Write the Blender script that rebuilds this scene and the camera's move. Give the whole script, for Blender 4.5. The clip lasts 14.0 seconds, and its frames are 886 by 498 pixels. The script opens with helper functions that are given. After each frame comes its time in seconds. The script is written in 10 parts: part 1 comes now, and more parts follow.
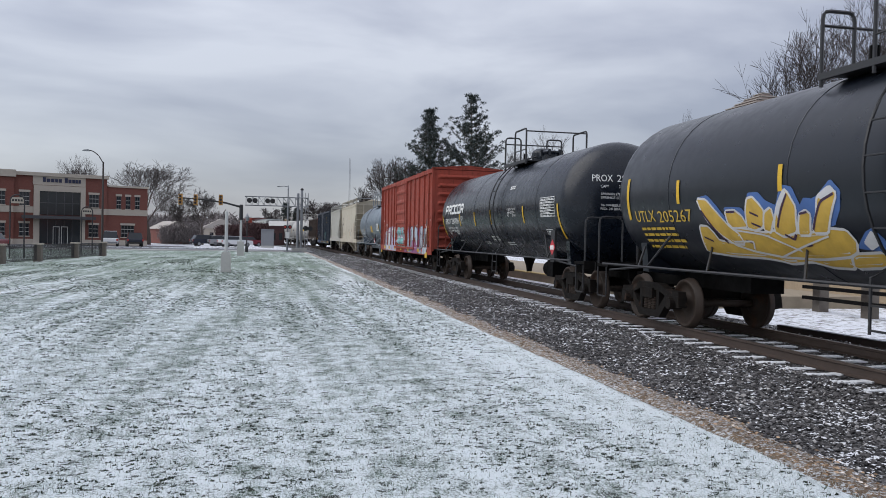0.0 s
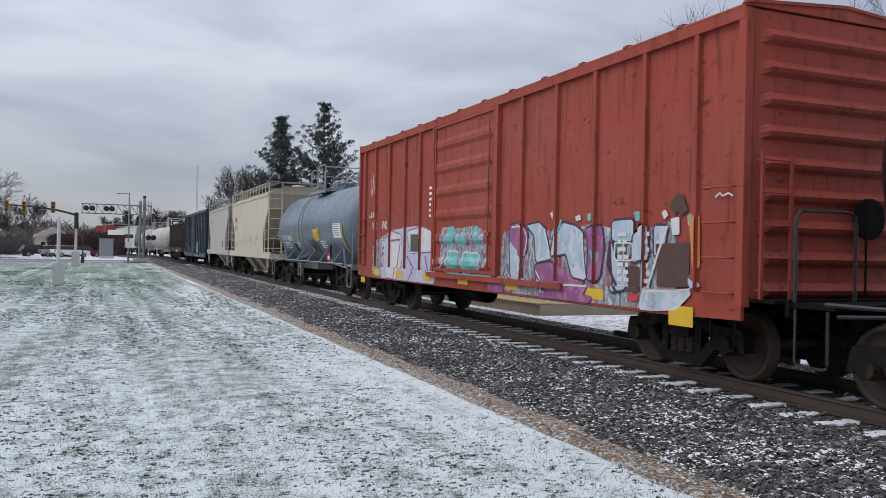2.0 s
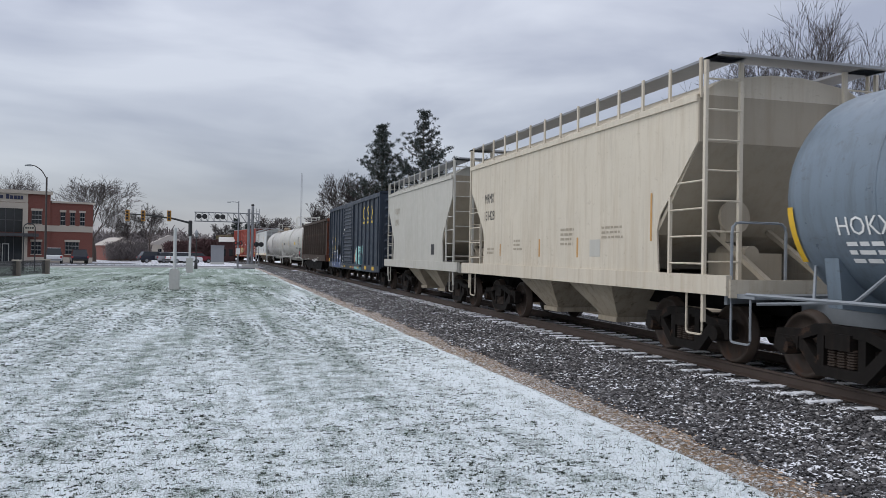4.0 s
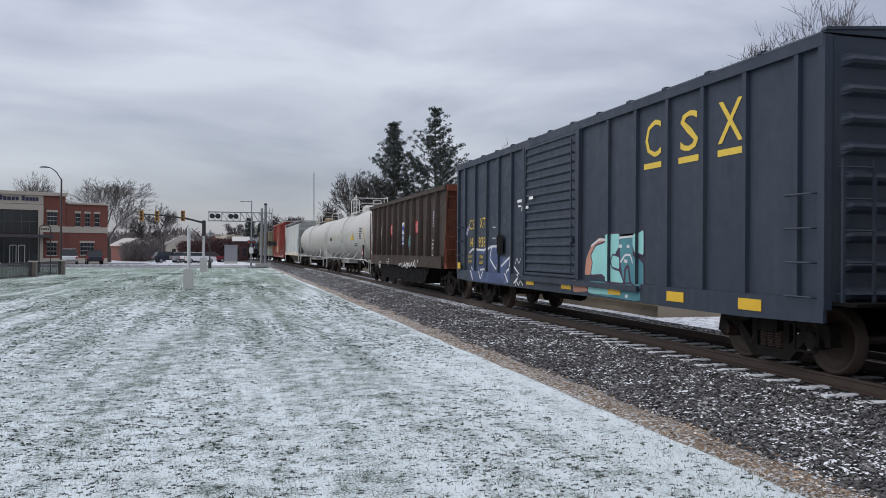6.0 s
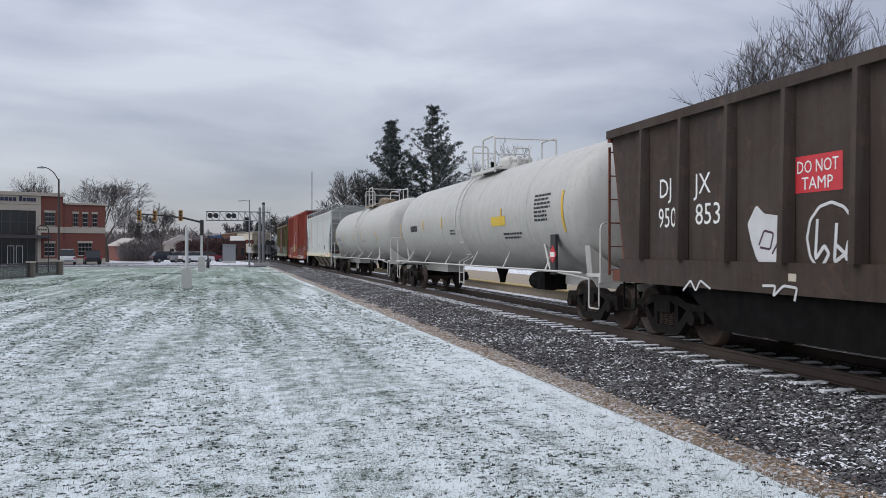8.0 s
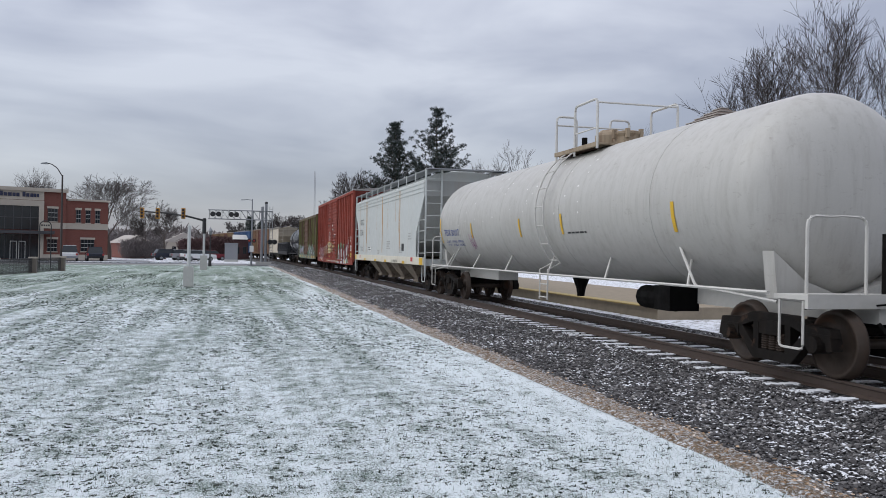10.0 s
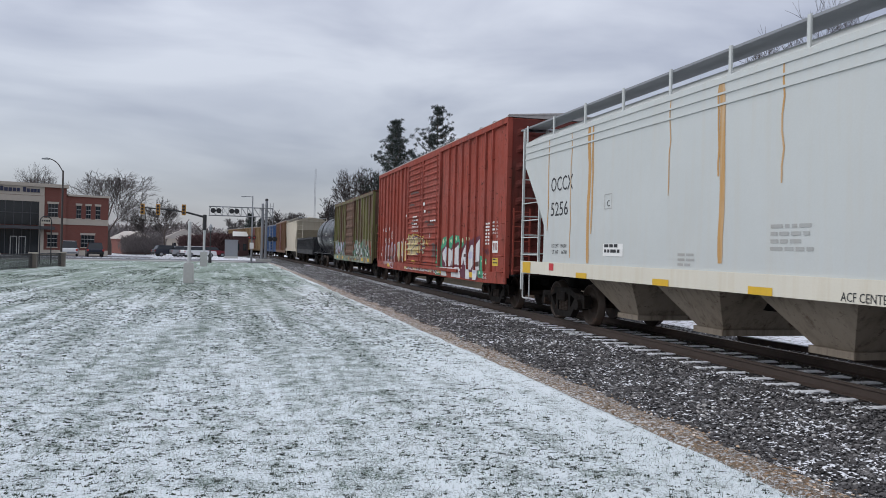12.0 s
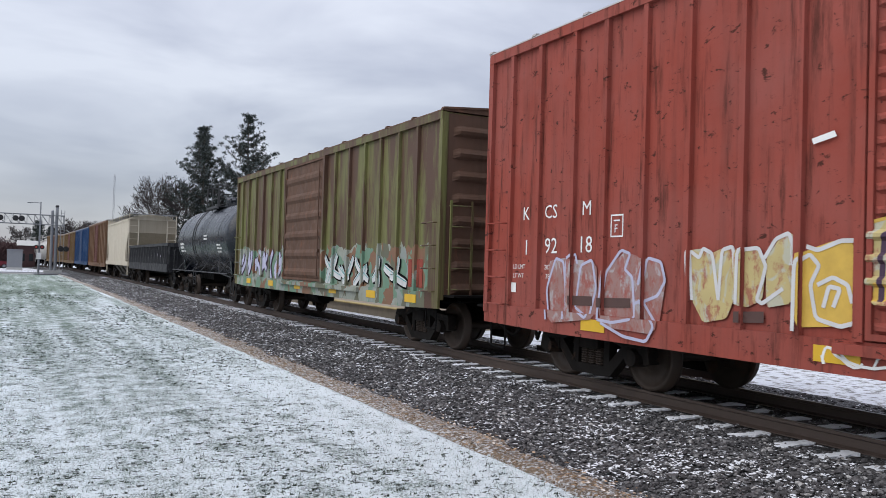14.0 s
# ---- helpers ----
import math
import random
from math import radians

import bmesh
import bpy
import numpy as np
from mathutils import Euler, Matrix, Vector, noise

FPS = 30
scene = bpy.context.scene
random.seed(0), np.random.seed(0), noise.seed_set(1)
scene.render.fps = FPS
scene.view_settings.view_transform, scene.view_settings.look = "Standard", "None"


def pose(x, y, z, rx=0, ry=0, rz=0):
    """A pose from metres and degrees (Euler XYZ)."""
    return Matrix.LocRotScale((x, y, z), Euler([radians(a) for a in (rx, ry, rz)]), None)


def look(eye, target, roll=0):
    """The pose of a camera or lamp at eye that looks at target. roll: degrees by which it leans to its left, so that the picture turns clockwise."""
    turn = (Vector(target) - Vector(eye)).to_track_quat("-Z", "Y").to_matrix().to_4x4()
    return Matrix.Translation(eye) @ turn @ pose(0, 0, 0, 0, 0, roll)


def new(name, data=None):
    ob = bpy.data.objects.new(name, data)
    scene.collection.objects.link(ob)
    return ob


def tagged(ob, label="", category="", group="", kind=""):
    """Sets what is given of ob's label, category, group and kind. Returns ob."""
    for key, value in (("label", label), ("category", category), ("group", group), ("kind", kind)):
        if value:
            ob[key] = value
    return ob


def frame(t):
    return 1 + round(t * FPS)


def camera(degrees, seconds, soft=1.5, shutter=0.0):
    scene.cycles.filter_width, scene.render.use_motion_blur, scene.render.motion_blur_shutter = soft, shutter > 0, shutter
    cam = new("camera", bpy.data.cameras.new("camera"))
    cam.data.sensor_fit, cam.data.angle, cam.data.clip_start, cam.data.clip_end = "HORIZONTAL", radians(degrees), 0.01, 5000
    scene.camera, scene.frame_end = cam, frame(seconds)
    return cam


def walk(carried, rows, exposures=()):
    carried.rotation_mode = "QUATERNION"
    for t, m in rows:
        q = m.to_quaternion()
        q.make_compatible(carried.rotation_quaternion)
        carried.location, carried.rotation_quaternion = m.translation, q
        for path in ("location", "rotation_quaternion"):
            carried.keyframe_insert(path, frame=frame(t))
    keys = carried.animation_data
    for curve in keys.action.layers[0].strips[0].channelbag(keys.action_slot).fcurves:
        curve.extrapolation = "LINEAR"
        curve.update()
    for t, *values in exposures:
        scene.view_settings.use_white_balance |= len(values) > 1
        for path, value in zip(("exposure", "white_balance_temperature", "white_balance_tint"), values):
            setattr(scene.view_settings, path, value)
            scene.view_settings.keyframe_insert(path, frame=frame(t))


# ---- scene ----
cam = camera(57.31, 14.0, soft=0.5, shutter=0.04)
PATH = [
    (0.0, pose(-0.027, 0.027, 1.915, 89.24, -1.22, -12.35)),
    (0.5, pose(0.054, 0.017, 1.941, 89.45, -1.19, -17.10)),
    (1.0, pose(0.074, 0.010, 1.939, 89.74, -1.29, -20.80)),
    (1.5, pose(0.069, 0.021, 1.936, 89.94, -1.28, -22.63)),
    (2.0, pose(0.055, 0.014, 1.935, 90.13, -1.17, -22.65)),
    (2.5, pose(0.051, 0.005, 1.937, 90.31, -1.06, -21.44)),
    (3.0, pose(0.029, -0.015, 1.933, 90.42, -0.97, -19.55)),
    (3.5, pose(-0.001, -0.002, 1.933, 90.42, -0.94, -17.50)),
    (4.0, pose(-0.019, -0.001, 1.935, 90.38, -0.96, -15.68)),
    (6.5, pose(-0.005, -0.005, 1.922, 90.15, -0.32, -14.67)),
    (7.0, pose(0.005, -0.002, 1.921, 90.03, 0.02, -14.77)),
    (7.5, pose(-0.000, -0.000, 1.920, 90.01, 0.05, -14.84)),
    (8.0, pose(-0.001, -0.012, 1.919, 90.06, -0.08, -14.90)),
    (10.5, pose(-0.021, 0.002, 1.919, 90.23, -1.16, -14.66)),
    (11.0, pose(-0.030, -0.026, 1.924, 90.21, -1.25, -14.57)),
    (11.5, pose(-0.027, -0.011, 1.923, 90.15, -1.29, -14.57)),
    (12.0, pose(-0.028, 0.003, 1.915, 90.09, -1.42, -14.77)),
    (12.5, pose(-0.021, 0.007, 1.915, 90.00, -1.45, -15.46)),
    (13.0, pose(-0.012, -0.007, 1.920, 90.04, -1.46, -17.50)),
    (13.5, pose(0.017, 0.016, 1.914, 90.49, -1.58, -21.50)),
    (14.0, pose(0.071, 0.049, 1.918, 91.33, -1.71, -27.94)),
]
walk(cam, PATH, ((0.0, 0.0), (13.2, 0.0), (14.0, 0.18)))

# ---- world and sun: a bright overcast winter day ----
world = bpy.data.worlds.new("overcast")
scene.world = world
world.use_nodes = True
wn, wl = world.node_tree.nodes, world.node_tree.links
wn.clear()
w_out = wn.new("ShaderNodeOutputWorld")
w_sky = wn.new("ShaderNodeTexSky")
w_sky.sky_type, w_sky.sun_disc = "NISHITA", False
w_sky.sun_elevation, w_sky.sun_rotation = radians(48), radians(275)
w_coord = wn.new("ShaderNodeTexCoord")
w_map = wn.new("ShaderNodeMapping")
w_map.inputs["Scale"].default_value = (1.6, 1.6, 5.5)
w_noise = wn.new("ShaderNodeTexNoise")
w_noise.inputs["Scale"].default_value = 1.5
w_noise.inputs["Detail"].default_value = 5.0
w_noise.inputs["Roughness"].default_value = 0.5
w_noise.inputs["Distortion"].default_value = 0.35
w_ramp = wn.new("ShaderNodeValToRGB")
w_ramp.color_ramp.elements[0].position, w_ramp.color_ramp.elements[0].color = 0.36, (0.36, 0.375, 0.46, 1)
w_ramp.color_ramp.elements[1].position, w_ramp.color_ramp.elements[1].color = 0.63, (0.66, 0.68, 0.75, 1)
w_b1 = wn.new("ShaderNodeBackground")
w_b1.inputs["Strength"].default_value = 0.03
w_b2 = wn.new("ShaderNodeBackground")
w_b2.inputs["Strength"].default_value = 0.62
w_add = wn.new("ShaderNodeAddShader")
wl.new(w_coord.outputs["Generated"], w_map.inputs["Vector"])
wl.new(w_map.outputs["Vector"], w_noise.inputs["Vector"])
wl.new(w_noise.outputs["Fac"], w_ramp.inputs["Fac"])
# an overcast sky grows brighter towards the zenith
w_sep = wn.new("ShaderNodeSeparateXYZ")
w_gain = wn.new("ShaderNodeMath")
w_gain.operation = "MULTIPLY_ADD"
w_gain.inputs[1].default_value, w_gain.inputs[2].default_value = 1.9, 1.0
w_scale = wn.new("ShaderNodeVectorMath")
w_scale.operation = "SCALE"
wl.new(w_coord.outputs["Generated"], w_sep.inputs[0])
wl.new(w_sep.outputs[2], w_gain.inputs[0])
wl.new(w_ramp.outputs["Color"], w_scale.inputs[0])
wl.new(w_gain.outputs[0], w_scale.inputs["Scale"])
wl.new(w_scale.outputs["Vector"], w_b2.inputs["Color"])
wl.new(w_sky.outputs["Color"], w_b1.inputs["Color"])
wl.new(w_b1.outputs["Background"], w_add.inputs[0])
wl.new(w_b2.outputs["Background"], w_add.inputs[1])
wl.new(w_add.outputs["Shader"], w_out.inputs["Surface"])
sun_data = bpy.data.lights.new("sun", "SUN")
sun_data.energy, sun_data.angle, sun_data.color = 1.5, radians(70), (1.0, 0.98, 0.95)
sun = new("sun", sun_data)
sun.matrix_basis = look((0, 0, 50), (44, -4, 0))
scene.view_settings.exposure = 0.0

# ---- materials ----
def node_mat(name):
    m = bpy.data.materials.new(name)
    m.use_nodes = True
    nt = m.node_tree
    return m, nt.nodes, nt.links, nt.nodes["Principled BSDF"]


def rgb(c):
    return (c[0], c[1], c[2], 1.0)


def noise_node(n, l, vec, scale, detail=4.0, rough=0.55, dist=0.0):
    t = n.new("ShaderNodeTexNoise")
    t.inputs["Scale"].default_value, t.inputs["Detail"].default_value = scale, detail
    t.inputs["Roughness"].default_value, t.inputs["Distortion"].default_value = rough, dist
    l.new(vec, t.inputs["Vector"])
    return t.outputs["Fac"]


def ramp_node(n, l, fac, stops):
    r = n.new("ShaderNodeValToRGB")
    e = r.color_ramp.elements
    while len(e) < len(stops):
        e.new(0.5)
    for el, (p, c) in zip(e, stops):
        el.position, el.color = p, rgb(c) if len(c) == 3 else c
    l.new(fac, r.inputs["Fac"])
    return r.outputs["Color"]


def mix_node(n, l, fac, a, b):
    m = n.new("ShaderNodeMix")
    m.data_type = "RGBA"
    for sock, v in ((m.inputs[0], fac), (m.inputs[6], a), (m.inputs[7], b)):
        if isinstance(v, (int, float)):
            sock.default_value = v
        elif isinstance(v, tuple):
            sock.default_value = rgb(v)
        else:
            l.new(v, sock)
    return m.outputs[2]


def math_node(n, l, op, a, b=0.0, clamp=False):
    m = n.new("ShaderNodeMath")
    m.operation, m.use_clamp = op, clamp
    for sock, v in ((m.inputs[0], a), (m.inputs[1], b)):
        if isinstance(v, (int, float)):
            sock.default_value = v
        else:
            l.new(v, sock)
    return m.outputs[0]


def coords(n, l, scale=(1, 1, 1)):
    c, m = n.new("ShaderNodeTexCoord"), n.new("ShaderNodeMapping")
    m.inputs["Scale"].default_value = scale
    l.new(c.outputs["Object"], m.inputs["Vector"])
    return m.outputs["Vector"]


def bump_node(n, l, bsdf, height, strength, distance):
    b = n.new("ShaderNodeBump")
    b.inputs["Strength"].default_value, b.inputs["Distance"].default_value = strength, distance
    l.new(height, b.inputs["Height"])
    l.new(b.outputs["Normal"], bsdf.inputs["Normal"])


def paint(name, col, rough=0.55, var=0.18, dirt=(0.06, 0.045, 0.035), streak=0.25, patch=0.0, patch_col=(0.1, 0.05, 0.03), metal=0.0, bump=0.15, spec=None, chips=0.0):
    """Painted or weathered steel: two scales of tone, hanging streaks, patches of wear."""
    m, n, l, b = node_mat(name)
    v = coords(n, l)
    c = mix_node(n, l, noise_node(n, l, v, 0.9, 5), tuple(x * (1 - var) for x in col), tuple(min(1, x * (1 + var)) for x in col))
    if streak:
        f = noise_node(n, l, coords(n, l, (3.5, 3.5, 0.22)), 1.6, 6, 0.65)
        f = ramp_node(n, l, f, [(0.48, (0, 0, 0)), (0.78, (streak,) * 3)])
        c = mix_node(n, l, f, c, dirt)
    if patch:
        f = ramp_node(n, l, noise_node(n, l, v, 2.1, 8, 0.7, 0.6), [(0.60 - 0.12 * patch, (0, 0, 0)), (0.66, (1, 1, 1))])
        c = mix_node(n, l, f, c, patch_col)
    if chips:
        fade = ramp_node(n, l, noise_node(n, l, coords(n, l, (0.5, 0.35, 0.5)), 1.0, 6, 0.6), [(0.42, (0, 0, 0)), (0.62, (0.35 * chips,) * 3)])
        c = mix_node(n, l, fade, c, tuple(x * 0.75 + 0.07 for x in col))
        runs = ramp_node(n, l, noise_node(n, l, coords(n, l, (5.0, 5.0, 0.5)), 1.3, 7, 0.7), [(0.53, (0, 0, 0)), (0.68, (0.8 * chips,) * 3)])
        c = mix_node(n, l, runs, c, tuple(x * 0.45 for x in patch_col))
        spots = ramp_node(n, l, noise_node(n, l, coords(n, l, (1, 1, 1.7)), 5.5, 9, 0.75, 0.4), [(0.595, (0, 0, 0)), (0.63, (0.9 * chips,) * 3)])
        c = mix_node(n, l, spots, c, tuple(x * 0.5 for x in patch_col))
    fine = noise_node(n, l, v, 38, 3)
    c = mix_node(n, l, math_node(n, l, "MULTIPLY", fine, 0.22), c, tuple(x * 0.6 for x in col))
    l.new(c, b.inputs["Base Color"])
    r = ramp_node(n, l, noise_node(n, l, v, 4.0, 5), [(0.3, (rough * 0.8,) * 3), (0.7, (min(1, rough * 1.25),) * 3)])
    l.new(r, b.inputs["Roughness"])
    b.inputs["Metallic"].default_value = metal
    b.inputs["Specular IOR Level"].default_value = spec or (0.5 if rough < 0.5 else 0.28)
    bump_node(n, l, b, noise_node(n, l, v, 7, 5), bump, 0.01)
    return m


def tagged_paint(name, col, palette, z_top, spans, rough=0.6, streak=0.3, patch=0.0, patch_col=(0.1, 0.05, 0.03), wobble=0.9, dirt=(0.06, 0.045, 0.035)):
    """Car paint with sprayed colour over its lower part: cells of colour under an uneven upper edge, within spans along the car."""
    m, n, l, b = node_mat(name)
    v = coords(n, l)
    c = mix_node(n, l, noise_node(n, l, v, 0.9, 5), tuple(x * 0.8 for x in col), tuple(min(1, x * 1.15) for x in col))
    f = noise_node(n, l, coords(n, l, (3.5, 3.5, 0.22)), 1.6, 6, 0.65)
    c = mix_node(n, l, ramp_node(n, l, f, [(0.46, (0, 0, 0)), (0.76, (streak,) * 3)]), c, dirt)
    if patch:
        f = ramp_node(n, l, noise_node(n, l, coords(n, l, (1.1, 1.1, 0.16)), 2.0, 8, 0.7, 0.6), [(0.56 - 0.14 * patch, (0, 0, 0)), (0.55, (1, 1, 1))])
        c = mix_node(n, l, f, c, patch_col)
    vor = n.new("ShaderNodeTexVoronoi")
    vor.inputs["Scale"].default_value, vor.inputs["Randomness"].default_value = 2.8, 1.0
    warp = n.new("ShaderNodeTexNoise")
    warp.inputs["Scale"].default_value = 1.8
    l.new(v, warp.inputs["Vector"])
    add = n.new("ShaderNodeVectorMath")
    l.new(coords(n, l, (0.2, 1.3, 0.8)), add.inputs[0])
    l.new(warp.outputs["Color"], add.inputs[1])
    l.new(add.outputs[0], vor.inputs["Vector"])
    sep0 = n.new("ShaderNodeSeparateColor")
    l.new(vor.outputs["Color"], sep0.inputs[0])
    step = 1.0 / len(palette)
    ramp = n.new("ShaderNodeValToRGB")
    ramp.color_ramp.interpolation = "CONSTANT"
    e = ramp.color_ramp.elements
    while len(e) < len(palette):
        e.new(0.5)
    for i, el in enumerate(e):
        el.position, el.color = i * step, rgb(palette[i])
    l.new(sep0.outputs[0], ramp.inputs["Fac"])
    spray = mix_node(n, l, math_node(n, l, "MULTIPLY", noise_node(n, l, v, 5, 6, 0.7), 0.75), ramp.outputs["Color"], col)
    sep = n.new("ShaderNodeSeparateXYZ")
    l.new(v, sep.inputs[0])
    edge = math_node(n, l, "MULTIPLY", math_node(n, l, "SUBTRACT", noise_node(n, l, coords(n, l, (0.1, 1, 0.5)), 2.4, 3), 0.5), wobble)
    below = math_node(n, l, "LESS_THAN", math_node(n, l, "ADD", sep.outputs[2], edge), z_top)
    total = None
    for y0, y1 in spans:
        inside = math_node(n, l, "MULTIPLY", math_node(n, l, "GREATER_THAN", sep.outputs[1], y0), math_node(n, l, "LESS_THAN", sep.outputs[1], y1))
        total = inside if total is None else math_node(n, l, "MAXIMUM", total, inside)
    c = mix_node(n, l, math_node(n, l, "MULTIPLY", below, total), c, spray)
    l.new(c, b.inputs["Base Color"])
    b.inputs["Roughness"].default_value = rough
    bump_node(n, l, b, noise_node(n, l, v, 7, 5), 0.15, 0.01)
    return m


def plain(name, col, rough=0.6, metal=0.0, var=0.12, scale=9.0, bump=0.0):
    m, n, l, b = node_mat(name)
    v = coords(n, l)
    c = mix_node(n, l, noise_node(n, l, v, scale, 5), tuple(x * (1 - var) for x in col), tuple(min(1, x * (1 + var)) for x in col))
    l.new(c, b.inputs["Base Color"])
    b.inputs["Roughness"].default_value, b.inputs["Metallic"].default_value = rough, metal
    if bump:
        bump_node(n, l, b, noise_node(n, l, v, scale * 4, 4), bump, 0.02)
    return m


def sprayed(name, col, under, wear=0.5, tones=()):
    """Spray paint that has flaked and faded, so that the paint below shows through; tones are further colours misted over it."""
    m, n, l, b = node_mat(name)
    v = coords(n, l)
    c = mix_node(n, l, noise_node(n, l, v, 2.5, 5), tuple(x * 0.72 for x in col), tuple(min(1, x * 1.2) for x in col))
    for k, tone in enumerate(tones):
        f = noise_node(n, l, coords(n, l, (0.3, 1.4 + 0.5 * k, 0.9)), 2.2 + 0.7 * k, 4, 0.6, 1.2)
        c = mix_node(n, l, ramp_node(n, l, f, [(0.52, (0, 0, 0)), (0.57, (0.9, 0.9, 0.9))]), c, tone)
    f = noise_node(n, l, coords(n, l, (1, 1, 0.6)), 6.5, 9, 0.75, 0.3)
    c = mix_node(n, l, ramp_node(n, l, f, [(0.66 - 0.2 * wear, (0, 0, 0)), (0.72 - 0.14 * wear, (0.85, 0.85, 0.85))]), c, under)
    l.new(c, b.inputs["Base Color"])
    b.inputs["Roughness"].default_value = 0.65
    return m


def glow(name, col, strength):
    m, n, l, b = node_mat(name)
    b.inputs["Base Color"].default_value = rgb(col)
    b.inputs["Emission Color"].default_value, b.inputs["Emission Strength"].default_value = rgb(col), strength
    return m


RED = (0.305, 0.062, 0.043)
RED_WORN = (0.285, 0.064, 0.046)
M_STEEL = paint("truck_steel", (0.012, 0.0105, 0.0095), 0.7, 0.35, (0.050, 0.033, 0.024), 0.35, 0.1, (0.05, 0.031, 0.022), spec=0.12)
M_WHEEL = paint("wheel_steel", (0.045, 0.033, 0.026), 0.6, 0.3, (0.08, 0.042, 0.025), 0.3, 0.3, (0.075, 0.038, 0.023))
M_UNDER = paint("underframe_black", (0.0050, 0.0048, 0.0048), 0.8, 0.3, (0.018, 0.014, 0.012), 0.3, spec=0.1)
M_BLACK = paint("tank_black", (0.0050, 0.0080, 0.0140), 0.27, 0.10, (0.012, 0.014, 0.017), 0.10, bump=0.03, spec=0.45)
M_BLACK_OLD = paint("tank_black_dusty", (0.0060, 0.0088, 0.0145), 0.32, 0.14, (0.018, 0.020, 0.022), 0.15, bump=0.04, spec=0.5)
M_BLACK_PIPE = plain("black_pipe", (0.02, 0.02, 0.022), 0.5)
M_GREY = paint("tank_bluegrey", (0.135, 0.175, 0.215), 0.33, 0.14, (0.06, 0.065, 0.07), 0.6, patch_col=(0.10, 0.09, 0.08), bump=0.1, chips=0.35)
M_GREY_PIPE = plain("bluegrey_pipe", (0.20, 0.22, 0.24), 0.5)
M_WHITE = paint("tank_white", (0.44, 0.432, 0.405), 0.45, 0.10, (0.24, 0.21, 0.18), 0.40, patch_col=(0.30, 0.24, 0.19), bump=0.1, chips=0.25)
M_WHITE_PIPE = plain("white_pipe", (0.50, 0.49, 0.46), 0.55)
M_CREAM = paint("hopper_cream", (0.545, 0.495, 0.405), 0.6, 0.14, (0.36, 0.27, 0.17), 0.55, patch_col=(0.34, 0.22, 0.12), chips=0.25)
# the cream darkened, shade on the hopper ends put into the colour
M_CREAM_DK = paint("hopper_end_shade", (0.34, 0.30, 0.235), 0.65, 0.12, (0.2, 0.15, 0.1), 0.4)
M_STONE = paint("hopper_stone_grey", (0.43, 0.42, 0.38), 0.6, 0.10, (0.28, 0.24, 0.18), 0.4)
M_PALE = paint("hopper_pale_grey", (0.505, 0.53, 0.52), 0.55, 0.06, (0.50, 0.38, 0.22), 0.16)
M_PALE_SILL = paint("hopper_sill_white", (0.64, 0.61, 0.52), 0.6, 0.08, (0.48, 0.36, 0.2), 0.3)
# the pale grey darkened likewise: shade of the recessed ends in the paint
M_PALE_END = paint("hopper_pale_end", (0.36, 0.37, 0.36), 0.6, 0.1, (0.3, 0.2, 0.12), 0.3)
M_RUSTSTREAK = paint("rust_streak", (0.47, 0.27, 0.10), 0.7, 0.3, (0.54, 0.47, 0.37), 1.0)
M_RED = paint("boxcar_red", RED, 0.65, 0.14, (0.15, 0.04, 0.03), 0.35, spec=0.12, chips=0.8)
M_RED2 = paint("boxcar_red_worn", RED_WORN, 0.7, 0.22, (0.085, 0.035, 0.028), 0.55, spec=0.1, patch_col=(0.07, 0.035, 0.025), chips=1.0)
# end walls in a red about half as bright as the sides
M_RED2END = paint("boxcar_end_dark_red", (0.13, 0.032, 0.026), 0.75, 0.25, (0.05, 0.025, 0.02), 0.6, spec=0.1, chips=1.0)
M_ROOFGREY = paint("galvanised_roof", (0.36, 0.34, 0.33), 0.5, 0.2, (0.2, 0.1, 0.07), 0.5)
M_BLUEP = paint("boxcar_navy", (0.027, 0.037, 0.055), 0.5, 0.16, (0.075, 0.078, 0.085), 0.4, patch_col=(0.05, 0.05, 0.05), chips=0.35)
M_GREEN = tagged_paint("boxcar_green_rusty", (0.135, 0.138, 0.040), [(0.33, 0.36, 0.35), (0.12, 0.27, 0.22), (0.22, 0.07, 0.06), (0.28, 0.32, 0.34), (0.10, 0.10, 0.09)], 2.0, [(-7.2, 7.4)], streak=0.95, patch=1.0, patch_col=(0.075, 0.036, 0.020), dirt=(0.06, 0.035, 0.02))
M_RUST = paint("rusty_brown", (0.11, 0.062, 0.042), 0.8, 0.3, (0.055, 0.035, 0.028), 0.5, 0.3, (0.16, 0.075, 0.045))
M_RUSTTOP = paint("rust_stained_white", (0.30, 0.24, 0.17), 0.7, 0.25, (0.12, 0.07, 0.04), 0.7, 0.4, (0.14, 0.08, 0.05))
M_GOND = paint("gondola_brown", (0.056, 0.042, 0.035), 0.75, 0.3, (0.025, 0.020, 0.018), 0.6, 0.2, (0.085, 0.055, 0.04), spec=0.15, chips=0.6)
M_GONDRED = paint("gondola_end_rust", (0.165, 0.053, 0.030), 0.8, 0.35, (0.06, 0.028, 0.02), 0.7, 0.3, (0.075, 0.038, 0.026), spec=0.12, chips=1.0)
M_GONDDK = paint("gondola_black", (0.025, 0.026, 0.03), 0.7, 0.3, (0.2, 0.2, 0.2), 0.5)
M_OCHRE = paint("boxcar_ochre", (0.16, 0.09, 0.05), 0.6, 0.15, (0.15, 0.07, 0.04), 0.4)
M_TAN = paint("boxcar_yellow", (0.17, 0.11, 0.05), 0.6, 0.15, (0.15, 0.07, 0.04), 0.4)
M_MAROON = paint("door_maroon", (0.11, 0.03, 0.022), 0.6, 0.2)
